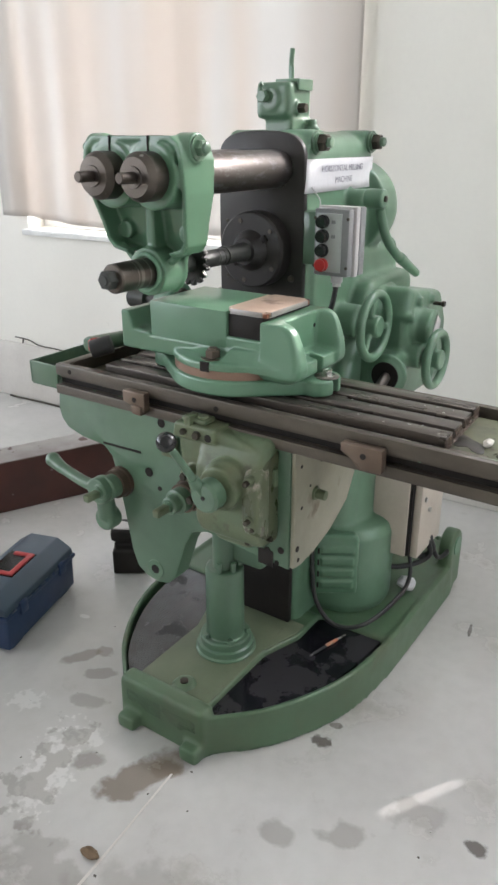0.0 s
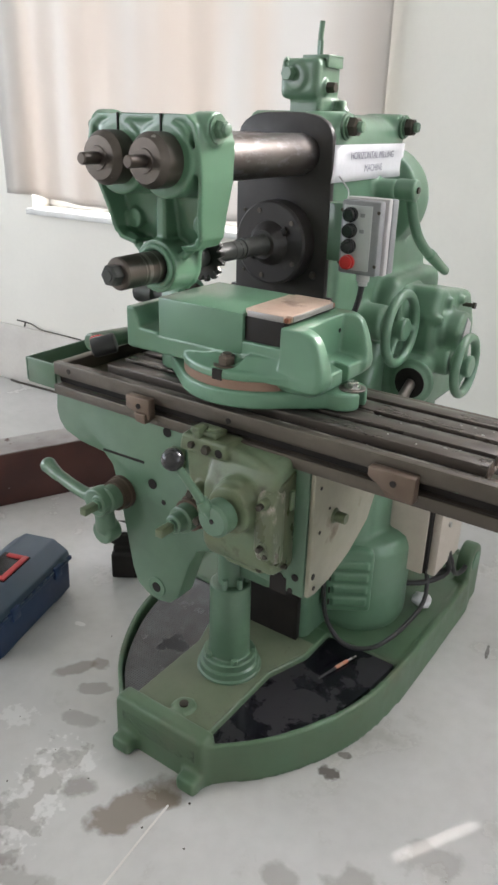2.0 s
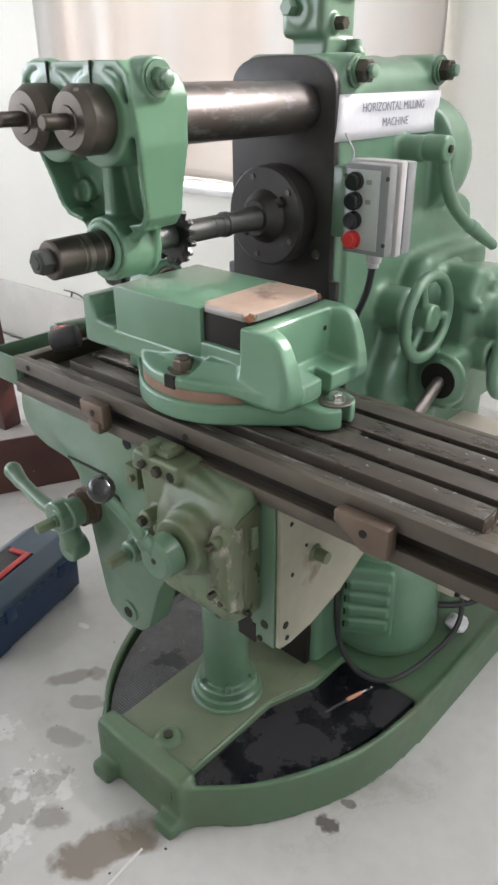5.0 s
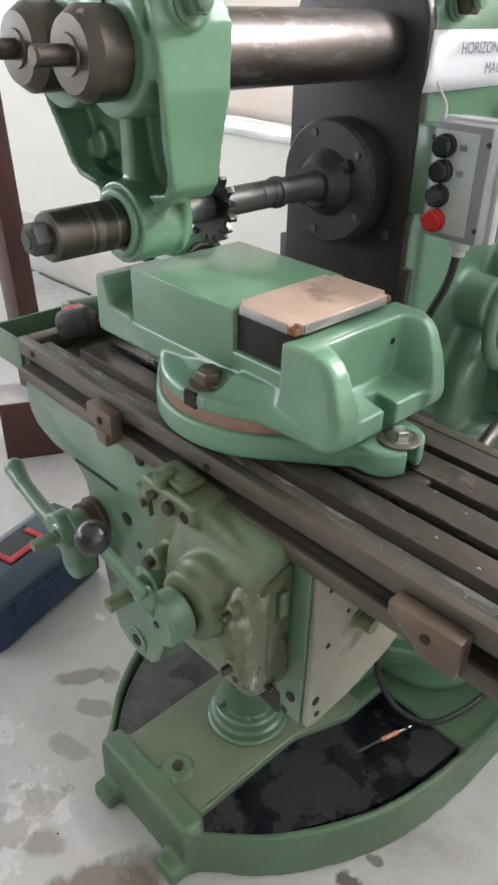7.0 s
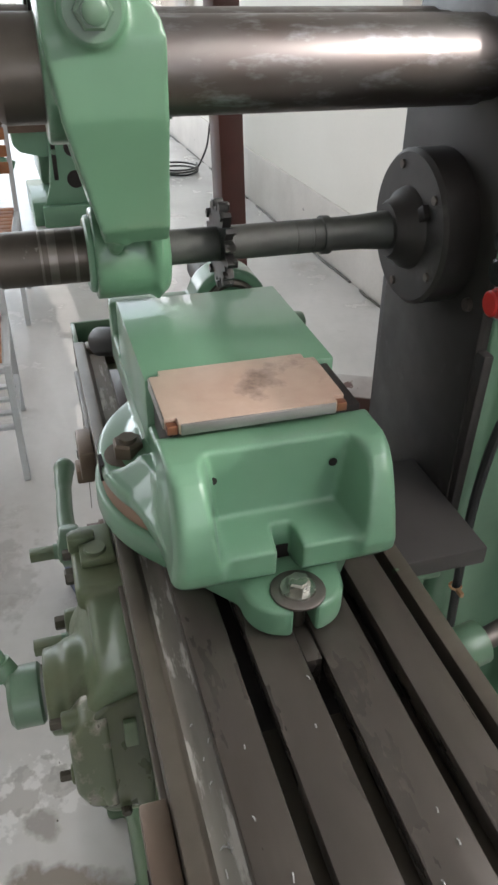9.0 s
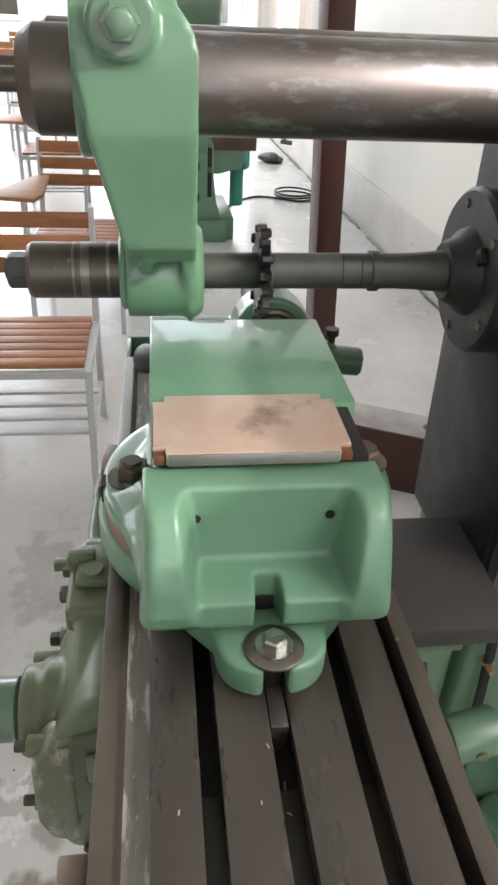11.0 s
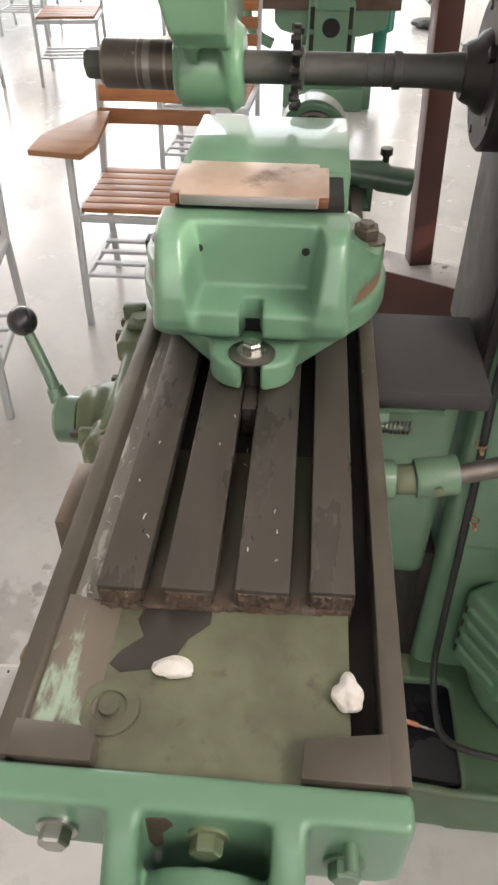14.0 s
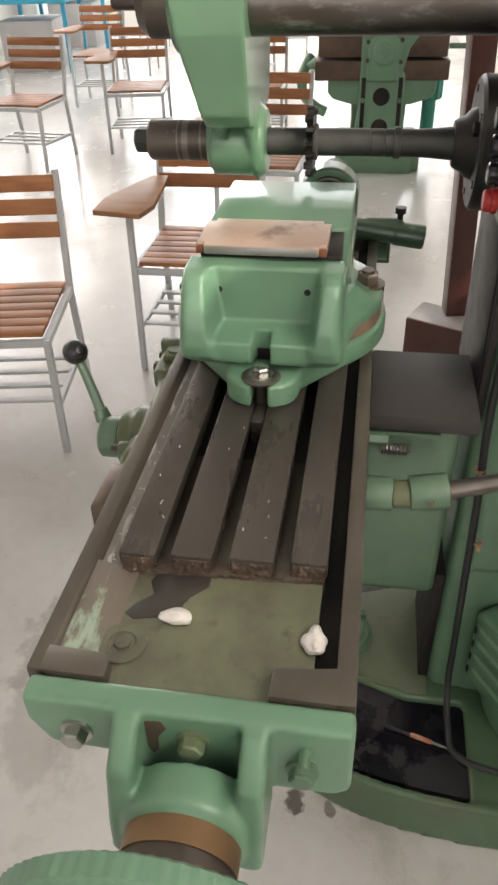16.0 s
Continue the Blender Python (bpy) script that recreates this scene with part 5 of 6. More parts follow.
box(bm, (-0.272, TY0 + 0.024, 0.98), (-0.17, TY1 - 0.02, 0.9875))
part("end_pan", bm, M_pan, table, "oily olive coolant pan")
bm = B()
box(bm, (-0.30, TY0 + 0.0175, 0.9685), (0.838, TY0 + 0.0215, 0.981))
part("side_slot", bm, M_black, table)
bm = B()
prism(bm, [(0.690, -0.375), (0.690, -0.318), (0.705, -0.318), (0.722, -0.335), (0.738, -0.342), (0.752, -0.362), (0.757, -0.385), (0.750, -0.395), (0.737, -0.388), (0.722, -0.372), (0.706, -0.380)], "z", 1.002, 1.0045, 0.0006)
part("sludge", bm, M_sludge, table, "dark oily sludge below the slots")
bm = B()
lathe(bm, (0.788, -0.386, 1.0028), (0, 0, 1), [(0, 0.024), (0.003, 0.0235), (0.0032, 0.014), (0.001, 0.013), (0.001, 0.008), (0.0045, 0.0075)], 30)
part("drain_plug", bm, M_pan, table)
for x in (-0.25, 0.82, 0.20):
    bm = B()
    lathe(bm, (x, TY0 - 0.0003, 1.006 if x != 0.2 else 1.0), (0, -1, 0), [(0, 0.006), (0.001, 0.006)], 14)
    part("hole", bm, M_black, table)
for x0, wd in ((-0.055, 0.066), (0.513, 0.087)):                                 # trip dogs
    bm = B()
    if wd < 0.08:
        prism(bm, [(x0, 1.004), (x0 + wd, 1.004), (x0 + wd, 0.958), (x0 + wd * 0.5, 0.958), (x0 + wd * 0.42, 0.968), (x0, 0.975)], "y", -0.482, -0.4605, 0.004)
        prism(bm, [(x0 + wd * 0.42, 0.972), (x0 + wd * 0.9, 0.972), (x0 + wd * 0.9, 0.95), (x0 + wd * 0.5, 0.952)], "y", -0.488, -0.464, 0.003)
    else:                                        # its lower corner is cut off slantwise over a thinner foot
        prism(bm, [(x0, 1.004), (x0 + wd, 1.004), (x0 + wd, 0.956), (x0 + 0.045, 0.956), (x0 + 0.038, 0.966), (x0, 0.986)], "y", -0.484, -0.4605, 0.003)
        prism(bm, [(x0 + 0.004, 0.984), (x0 + 0.044, 0.966), (x0 + 0.05, 0.951), (x0 + 0.036, 0.953)], "y", -0.476, -0.4605, 0.002)
    dog = part("trip_dog", bm, M_dog, table, "worn tan steel trip dog")
    bm = B()
    lathe(bm, (x0 + wd * 0.56, -0.4842 if wd > 0.08 else -0.4822, 0.985), (0, -1, 0), [(0, 0.006), (0.0012, 0.006)], 16)
    part("screw", bm, M_black, dog)
bm = B()
rnd = random.Random(5)
for k in range(30):
    u = rnd.random()
    x = rnd.uniform(0.42, 0.69)
    if u < 0.45:
        y, z = rnd.uniform(-0.433, -0.418), 1.0105
    elif u < 0.85:
        y, z = rnd.choice((rnd.uniform(-0.41, -0.378), rnd.uniform(-0.354, -0.32), rnd.uniform(-0.294, -0.258))), 1.0308
    else:
        y, z = rnd.choice((-0.365, -0.307)), 0.993
    a, s = rnd.uniform(0, 3.14), rnd.uniform(0.0012, 0.0036)
    tube(bm, [(x - s * math.cos(a), y - s * math.sin(a), z), (x, y, z + 0.0015), (x + s * math.cos(a), y + s * math.sin(a), z)], 0.0006, 5, 2)
tagged(part("swarf", bm, M_swarf), "bright curled metal chips scattered on the table", "metal chips", kind="stuff")

# end bracket, screw bearing and handwheel
bm = B()
prism(bm, [(-0.455, 1.0185), (-0.455, 0.985), (-0.437, 0.952), (-0.36, 0.947), (-0.25, 0.925), (-0.176, 0.925), (-0.162, 0.935), (-0.162, 1.0185)], "x", 0.8395, 0.866, 0.005, 3)
for y in (-0.357, -0.245):
    prism(bm, [(0.85, 1.018), (0.875, 1.016), (0.908, 0.985), (0.922, 0.93), (0.926, 0.89), (0.85, 0.89)], "y", y - 0.012, y + 0.012, 0.006, 3)
box(bm, (0.85, -0.34, 0.885), (0.926, -0.262, 0.925), 0.008, 3)
box(bm, (0.84, -0.35, 0.89), (0.8655, -0.252, 0.96), 0.003)
lathe(bm, (0.885, -0.301, 0.925), (1, 0, 0), [(0, 0.058), (0.034, 0.058), (0.042, 0.051)], 36)
endb = part("end_bracket", bm, M_cast, mill, "light green cast end bracket with two webs", cast=0.0025, soften=4)
for p, m_ in (((0.866, -0.408, 0.978), M_bolt), ((0.866, -0.301, 0.985), M_olive), ((0.866, -0.205, 0.962), M_green)):
    bm = B()
    hexhead(bm, p, (1, 0, 0), 0.0115, 0.011, 0.015)
    part("bolt", bm, m_, endb)
bm = B()
cyl(bm, (0.866, -0.203, 0.99), (0.884, -0.203, 0.99), 0.005)
part("pin", bm, M_green, endb)
bm = B()
prism(bm, [(-0.343, 1.006), (-0.328, 1.007), (-0.324, 0.998), (-0.332, 0.985), (-0.333, 0.966), (-0.339, 0.958), (-0.344, 0.972)], "x", 0.8655, 0.8672, 0.0004)
part("rust_patch", bm, M_flake, endb, "flaked rusty patch")
bm = B()
lathe(bm, (0.926, -0.301, 0.925), (1, 0, 0), [(0, 0.051), (0.022, 0.051)], 44)
part("bronze_ring", bm, M_brass, endb, "bronze thrust ring")
bm = B()
lathe(bm, (0.948, -0.301, 0.925), (1, 0, 0), [(0, 0.049), (0.034, 0.048)], 44)
part("dial", bm, M_bar, endb, "dark steel dial ring")
HW = (1.006, -0.301, 0.925)
bm = B()
cyl(bm, (HW[0] - 0.025, HW[1], HW[2]), (HW[0] + 0.025, HW[1], HW[2]), 0.042, seg=32, w=0.006)
for i in range(4):
    a = radians(45 + 90 * i)
    tube(bm, [(HW[0] - 0.005, HW[1], HW[2]), (HW[0] - 0.003, HW[1] + 0.06 * math.cos(a), HW[2] + 0.06 * math.sin(a)), (HW[0], HW[1] + 0.112 * math.cos(a), HW[2] + 0.112 * math.sin(a))], 0.022, 12, 4, 0.015)
wheel = part("table_handwheel", bm, M_cast, mill, "light green handwheel with a knurled rim", cast=0.0025, soften=3)
bm = B()
knurls, section = 288, [(-0.0135, -0.010), (-0.012, 0.006), (-0.008, 0.0125), (0.008, 0.0125), (0.012, 0.006), (0.0135, -0.010), (0.009, -0.0155), (-0.009, -0.0155)]
rows = []
for i in range(knurls):
    a = 2 * math.pi * i / knurls
    lift = 0.0013 if (i // 2) % 2 else 0.0
    rows.append([bm.verts.new((HW[0] + dx, HW[1] + (0.121 + dr + (lift if dr > 0 else 0)) * math.cos(a), HW[2] + (0.121 + dr + (lift if dr > 0 else 0)) * math.sin(a))) for dx, dr in section])
for i in range(knurls):
    p, q = rows[i], rows[(i + 1) % knurls]
    for j in range(8):
        bm.faces.new((p[j], q[j], q[(j + 1) % 8], p[(j + 1) % 8]))
part("rim", bm, M_mint, wheel, "knurled rim")

# drip tray at the table's other end
bm = B()
box(bm, (-0.40, -0.455, 0.95), (-0.302, -0.135, 0.958), 0.002)
box(bm, (-0.402, -0.457, 0.955), (-0.396, -0.135, 1.012), 0.002)
box(bm, (-0.396, -0.457, 0.955), (-0.302, -0.450, 1.012), 0.002)
box(bm, (-0.396, -0.141, 0.955), (-0.302, -0.135, 1.012), 0.002)
part("drip_tray", bm, M_green, mill, "green sheet metal drip tray")

# switch box on the column
bm = B()
prism(bm, [(0.178, 1.222), (0.178, 1.383), (0.274, 1.383), (0.274, 1.222)], "y", -0.042, -0.014, 0.006)
sw = part("switch_box", bm, M_grey, mill, "grey push-button switch box")
sw.location.y = 0.026
bm = B()
box(bm, (0.173, -0.0135, 1.220), (0.280, 0.006, 1.387), 0.004)
part("housing", bm, M_lgrey, sw, "light grey plastic housing")
bm = B()
box(bm, (0.175, 0.0065, 1.222), (0.281, 0.036, 1.385), 0.004)
part("back_shell", bm, M_grey, sw)
bm = B()
tube(bm, [(0.186, -0.03, 1.384), (0.180, -0.02, 1.40), (0.150, 0.0, 1.42), (0.138, 0.012, 1.425)], 0.0018, 6, 4)
part("wire", bm, M_lgrey, sw, "thin white wire")
bm = B()
box(bm, (0.185, -0.0435, 1.232), (0.255, -0.0415, 1.372), 0.0008)
part("face_plate", bm, M_face, sw)
for i, z in enumerate((1.352, 1.318, 1.284, 1.249)):
    bm = B()
    lathe(bm, (0.205, -0.0435, z), (0, -1, 0), [(0, 0.0165), (0.008, 0.0165), (0.0085, 0.0145), (0.016, 0.0145), (0.018, 0.012)], 28)
    part("button", bm, M_red if i == 3 else M_knob, sw, "red stop button" if i == 3 else "black push button")
for i, z in enumerate((1.352, 1.318)):
    bm = B()
    box(bm, (0.227, -0.0442, z - 0.004), (0.238, -0.0435, z + 0.004))
    part("marking", bm, M_grey, sw)
for x, z in ((0.181, 1.36), (0.181, 1.245), (0.27, 1.36), (0.27, 1.245)):
    bm = B()
    lathe(bm, (x, -0.042, z), (0, -1, 0), [(0, 0.004), (0.001, 0.004)], 10)
    part("screw", bm, M_dbolt, sw)
bm = B()
box(bm, (0.125, -0.01, 1.24), (0.175, 0.03, 1.37), 0.003)
part("bracket", bm, M_green, sw)
bm = B()
lathe(bm, (0.222, 0.005, 1.22), (0, 0, -1), [(0, 0.016), (0.02, 0.015), (0.022, 0.011), (0.03, 0.011)], 20)
part("cable_gland", bm, M_lgrey, sw)

# cables
bm = B()
tube(bm, [(0.222, 0.005, 1.2), (0.21, 0.008, 1.14), (0.178, 0.012, 1.06), (0.164, 0.012, 0.96), (0.162, 0.012, 0.85), (0.16, 0.02, 0.7), (0.165, 0.025, 0.5), (0.17, 0.03, 0.3), (0.19, 0.03, 0.2), (0.25, 0.035, 0.142), (0.335, 0.05, 0.165), (0.372, 0.18, 0.18), (0.37, 0.33, 0.2), (0.33, 0.38, 0.34)], 0.007, 10, 6)
cab = part("cable", bm, M_cable, mill, "black rubber cable tied along the column")
cab.location.y = 0.026
for p in ((0.163, 0.012, 0.77), (0.163, 0.035, 0.6)):
    bm = B()
    ring(bm, p, (0, 0, 1), 0.0085, 0.002, 20, 6)
    box(bm, (p[0] + 0.008, p[1] - 0.004, p[2] - 0.004), (p[0] + 0.022, p[1] + 0.002, p[2] + 0.004), 0.001)
    part("tie", bm, M_tape, cab)
bm = B()
tube(bm, [(0.30, 0.40, 0.34), (0.31, 0.41, 0.27), (0.36, 0.44, 0.235), (0.40, 0.47, 0.26), (0.395, 0.43, 0.33)], 0.009, 10, 6)
tube(bm, [(0.26, 0.30, 0.27), (0.31, 0.33, 0.235), (0.37, 0.39, 0.235), (0.405, 0.43, 0.265), (0.39, 0.42, 0.33)], 0.009, 10, 6)
tube(bm, [(0.395, 0.44, 0.33), (0.405, 0.50, 0.22), (0.41, 0.58, 0.19), (0.405, 0.64, 0.20)], 0.008, 10, 6)
part("cable", bm, M_cable, mill, "black rubber cables looping below the cabinet")

# motor cover with louvres, turned outwards on the round foot
MC = pose(0.220, 0.119, 0, 0, 0, 33)
bm = B()
prism(bm, [(-0.068, 0.205)] + arc(-0.046, 0.395, 0.022, 180, 90, 5) + arc(0.046, 0.395, 0.022, 90, 0, 5) + [(0.068, 0.205)], "y", 0.006, 0.11, 0.010, 3)
for k in range(4):
    z = 0.228 + 0.041 * k
    box(bm, (-0.050, 0.001, z), (0.054, 0.015, z + 0.029), 0.006, 3)
bmesh.ops.transform(bm, matrix=MC, verts=bm.verts)
cover = part("motor_cover", bm, M_mcover, mill, "green louvred motor cover", cast=0.003, soften=3)
for k in range(4):
    bm = B()
    box(bm, (-0.060, 0.0045, 0.230 + 0.041 * k), (-0.054, 0.008, 0.250 + 0.041 * k), 0.001, 2, MC)
    part("vent_slot", bm, M_black, cover)

# electrical cabinet
bm = B()
box(bm, (0.205, 0.295, 0.305), (0.368, 0.50, 0.735), 0.006)
ecab = part("cabinet", bm, M_cream, mill, "cream painted electrical cabinet")
bm = B()
box(bm, (0.376, 0.315, 0.300), (0.402, 0.51, 0.735), 0.005)
door = part("door", bm, M_cream, ecab, "cream cabinet door slightly open")
# black filler paints the shade in the gap behind the door
bm = B()
box(bm, (0.367, 0.300, 0.31), (0.377, 0.49, 0.73))
part("seal", bm, M_black, ecab)
for z in (0.50, 0.45):
    bm = B()
    lathe(bm, (0.402, 0.345 + (0.5 - z) * 0.8, z), (1, 0, 0), [(0, 0.009), (0.006, 0.008)], 16)
    part("screw", bm, M_bolt, door)

# ---- machine vise on the table ----
vise = thing("machine_vise", "light green swivel machine vise bolted on the milling table", "vise")
VY, VX = -0.309, 0.165


def lugs(R, tip, half, n=26):
    """A round plan with a rounded tongue out to +x and -x."""
    pts = []
    a = math.degrees(math.asin(min(0.98, half * 2.5 / R)))
    for x, s in ((1, 1), (-1, -1)):
        tongue = [(math.copysign(abs(math.cos(radians(t))) ** 0.75, 1), math.copysign(abs(math.sin(radians(t))) ** 0.85, t)) for t in range(-90, 91, 10)]
        base = [(tip - half + half * c, half * q) for c, q in tongue if q < -0.26] + [(tip, -0.0105), (tip - 0.036, -0.0105), (tip - 0.036, 0.0105), (tip, 0.0105)]
        base += [(tip - half + half * c, half * q) for c, q in tongue if q > 0.26]
        base = [(VX + s * p, VY + s * q) for p, q in base]
        pts += base
        pts += [(VX + R * math.cos(radians(t)), VY + R * math.sin(radians(t))) for t in np.linspace(a if s > 0 else 180 + a, 180 - a if s > 0 else 360 - a, n)]
    return pts


bm = B()
prism(bm, lugs(0.162, 0.245, 0.050), "z", 1.0315, 1.066, 0.006, 3, 30)
swb = part("swivel_base", bm, M_mint, vise, "light green round swivel base with bolt lugs")
for s in (1, -1):
    bm = B()
    cyl(bm, (VX + s * 0.221, VY, 1.012), (VX + s * 0.221, VY, 1.067), 0.0085, seg=16)
    part("bolt_shank", bm, M_dbolt, swb)
bm = B()
box(bm, (0.39, -0.316, 0.9925), (0.436, -0.3005, 1.0275), 0.001)
part("slot_key", bm, M_iron, vise, "browned steel bolt key in the table slot")
for s in (1, -1):
    bm = B()
    lathe(bm, (VX + s * 0.221, VY, 1.0665), (0, 0, 1), [(0, 0.0262), (0.0022, 0.0262), (0.0032, 0.0245), (0.0036, 0.017)], 32)
    part("washer", bm, M_rub, swb, "dull steel washer")
    bm = B()
    lathe(bm, (VX + s * 0.221, VY, 1.0697), (0, 0, 1), [(0, 0.017), (0.0025, 0.0165)], 28)
    lathe(bm, (VX + s * 0.221, VY, 1.0722), (0, 0, 1), [(0, 0.0115), (0.008, 0.0115), (0.010, 0.0095)], 6)
    part("bolt", bm, M_bolt, swb, "zinc bolt with washers")
bm = B()
lathe(bm, (VX, VY, 1.066), (0, 0, 1), [(0, 0.1545), (0.018, 0.1545)], 72)
part("graduated_ring", bm, M_rust, vise, "rust brown graduated ring")
# body: dished flange with bolt ears, rails, end bearing and fixed jaw
def smooth(a, b, x):
    t = min(1.0, max(0.0, (x - a) / (b - a)))
    return t * t * (3 - 2 * t)


def along(table, v):
    for (a, p), (b, q) in zip(table, table[1:]):
        if v <= b:
            return p + (q - p) * max(0.0, v - a) / (b - a)
    return table[-1][1]


CHEEK = [(1.066, 0.352), (1.074, 0.366), (1.086, 0.376), (1.100, 0.3795), (1.125, 0.377), (1.150, 0.370), (1.172, 0.361), (1.183, 0.353), (1.189, 0.343), (1.192, 0.332)]
JC = -0.3135                                     # middle of the fixed jaw


def fixed_jaw(bm):
    """The scooped casting of the fixed jaw: cheeks that run down to a low lip, a slot in the lip."""
    zs = sorted(set([1.066 + 0.003 * i for i in range(42)] + [1.192] + [1.100 + 0.0012 * i for i in range(18)]))
    zs = [z for z in zs if z <= 1.192]
    ny = 76
    rows = []
    for z in zs:
        hw = along([(1.066, 0.106), (1.085, 0.1105), (1.12, 0.107), (1.192, 0.1045)], z)
        hw -= 0.014 * (1 - smooth(1.064, 1.082, z))
        w = along([(1.066, 0.060), (1.11, 0.061), (1.18, 0.069), (1.192, 0.071)], z)
        row = []
        for i in range(ny + 1):
            y = JC + hw * (2 * i / ny - 1)
            cheek = along(CHEEK, z)
            back = 0.321 + (0.3705 - 0.321) * (1 - smooth(1.1045, 1.117, z))
            back = min(back, cheek)
            x = back + (cheek - back) * smooth(w - 0.003, w + 0.010, abs(y + 0.311))
            e = hw - abs(y - JC)
            if e < 0.013:
                x -= 0.013 - math.sqrt(max(0.0, 0.013 ** 2 - (0.013 - e) ** 2))
            if abs(y + 0.312) < 0.0118 and z < 1.116:
                x = min(x, 0.338)
            row.append(bm.verts.new((x, y, z)))
        rows.append(row)
    for p, q in zip(rows, rows[1:]):
        for i in range(ny):
            bm.faces.new((p[i], p[i + 1], q[i + 1], q[i]))
    loop = rows[0] + [r[-1] for r in rows[1:-1]] + rows[-1][::-1] + [r[0] for r in rows[1:-1]][::-1]
    rear = [bm.verts.new((0.284, v.co.y, v.co.z)) for v in loop]
    k = len(loop)
    for i in range(k):
        bm.faces.new((loop[i], rear[i], rear[(i + 1) % k], loop[(i + 1) % k]))
    bm.faces.new(rear)


bm = B()
lathe(bm, (VX, VY, 1.084), (0, 0, 1), [(0, 0.156), (0.013, 0.156), (0.0175, 0.153), (0.0195, 0.146), (0.023, 0.125), (0.031, 0.112)], 64)
EARS = ((0.156, -0.178), (0.174, -0.432))
box(bm, (-0.108, -0.414, 1.082), (0.300, -0.204, 1.126), 0.008, 3)
box(bm, (0.186, -0.411, 1.10), (0.300, -0.208, 1.150), 0.004, 2)
prism(bm, [(-0.108, 1.085), (-0.108, 1.172), (-0.086, 1.172), (-0.070, 1.132), (-0.02, 1.128), (-0.02, 1.085)], "y", -0.414, -0.204, 0.004, 3)
prism(bm, [(VY + 0.055 + p[0], 1.163 + p[1]) for p in arc(0, 0, 0.052, 0, 180, 12)], "x", -0.106, -0.055, 0.004)
for s in (-1, 1):                                # the flange runs straight out to the fixed jaw and sweeps up to its sides
    rings = []
    for k in range(-1, 17):
        q = 0.095 * max(0, k)
        d, z = 0.040 * (1 - math.cos(q)), 1.0985 + 0.003 * q + 0.013 * max(0.0, q - 0.2) ** 2.2
        pts = [(0.197 + 0.4 * d, JC + s * 0.085)] + [(0.197 + 0.4 * d + f * (0.152 - 0.8 * d), (1 - f) * (VY + s * (0.1535 - d)) + f * (JC + s * (0.1085 - 0.14 * d)) - s * 0.034 * f * (1 - f)) for f in (0, 0.25, 0.5, 0.75, 1)] + [(0.340, JC + s * 0.085)]
        rings.append([bm.verts.new((x, y, z if k >= 0 else 1.089 - 0.06 * (x - 0.197))) for x, y in pts])
    for u, v in zip(rings, rings[1:]):
        for i in range(7):
            bm.faces.new((u[i], u[(i + 1) % 7], v[(i + 1) % 7], v[i]))
    bm.faces.new(rings[0])
    bm.faces.new(rings[-1])
fixed_jaw(bm)
body = part("body", bm, M_cast, vise, "light green cast vise body with scooped fixed jaw", cast=0.0022, soften=4)
bm = B()
box(bm, (0.336, -0.3225, 1.068), (0.3395, -0.3015, 1.084))
part("slot", bm, M_black, body)
for y in (-0.3735, -0.2555):
    bm = B()
    lathe(bm, (0.320, y, 1.160), (1, 0, 0), [(0, 0.0045), (0.0016, 0.0045)], 16)
    part("screw_hole", bm, M_black, body)
for x, y in EARS:
    s = 1 if y > VY else -1
    bm = B()
    lathe(bm, (x, y, 1.1025), (0, 0, 1), [(0, 0.0265), (0.003, 0.0265)], 28)
    lathe(bm, (x, y, 1.1055), (0, 0, 1), [(0, 0.0175), (0.014, 0.0175), (0.017, 0.015)], 6)
    lathe(bm, (x, y, 1.1225), (0, 0, 1), [(0, 0.010), (0.004, 0.0095)], 16)
    part("bolt", bm, M_rustbolt, vise, "dull brown hexagon bolt with washer")
    bm = B()
    box(bm, (x - 0.011, min(y, VY + s * 0.1563), 1.081), (x + 0.011, max(y, VY + s * 0.1563), 1.1016))
    part("slot", bm, M_black, body)
bm = B()
box(bm, (-0.018, -0.412, 1.118), (0.195, -0.207, 1.203), 0.003, 2)
slab = part("moving_jaw", bm, M_mint, vise, "light green flat topped moving jaw")
# fills the space between the jaws with black in place of its shade
bm = B()
box(bm, (0.1955, -0.4045, 1.118), (0.2848, -0.2155, 1.1975), 0.001)
part("jaw_gap", bm, M_black, vise, "black filler for the shaded gap between the jaws")
# copper plate with notched corners
bm = B()
x0, x1, y0, y1, c = 0.192, 0.296, -0.4085, -0.2335, 0.011
prism(bm, [(x0 + c, y0), (x1 - c, y0), (x1 - c, y0 + c), (x1, y0 + c), (x1, y1 - c), (x1 - c, y1 - c), (x1 - c, y1), (x0 + c, y1), (x0 + c, y1 - c), (x0, y1 - c), (x0, y0 + c), (x0 + c, y0 + c)], "z", 1.1985, 1.211, 0.0012)
cp = tagged(part("jaw_plate", bm, M_copper), "stained copper plate with notched corners lying on the vise jaws", "metal plate")
# pale steel strips put the window's reflection on the copper plate's edges
bm = B()
box(bm, (x1 - 0.0003, y0 + c + 0.002, 1.199), (x1 + 0.0022, y1 - c - 0.002, 1.210), 0.0006)
part("bright_edge", bm, M_shiny, cp, "machined edge brightened like the window's reflection")
bm = B()
box(bm, (x0 + c + 0.001, y0 - 0.0015, 1.199), (x1 - c - 0.001, y0 + 0.0003, 1.210), 0.0006)
part("bright_edge", bm, M_shiny, cp, "machined edge brightened like the window's reflection")
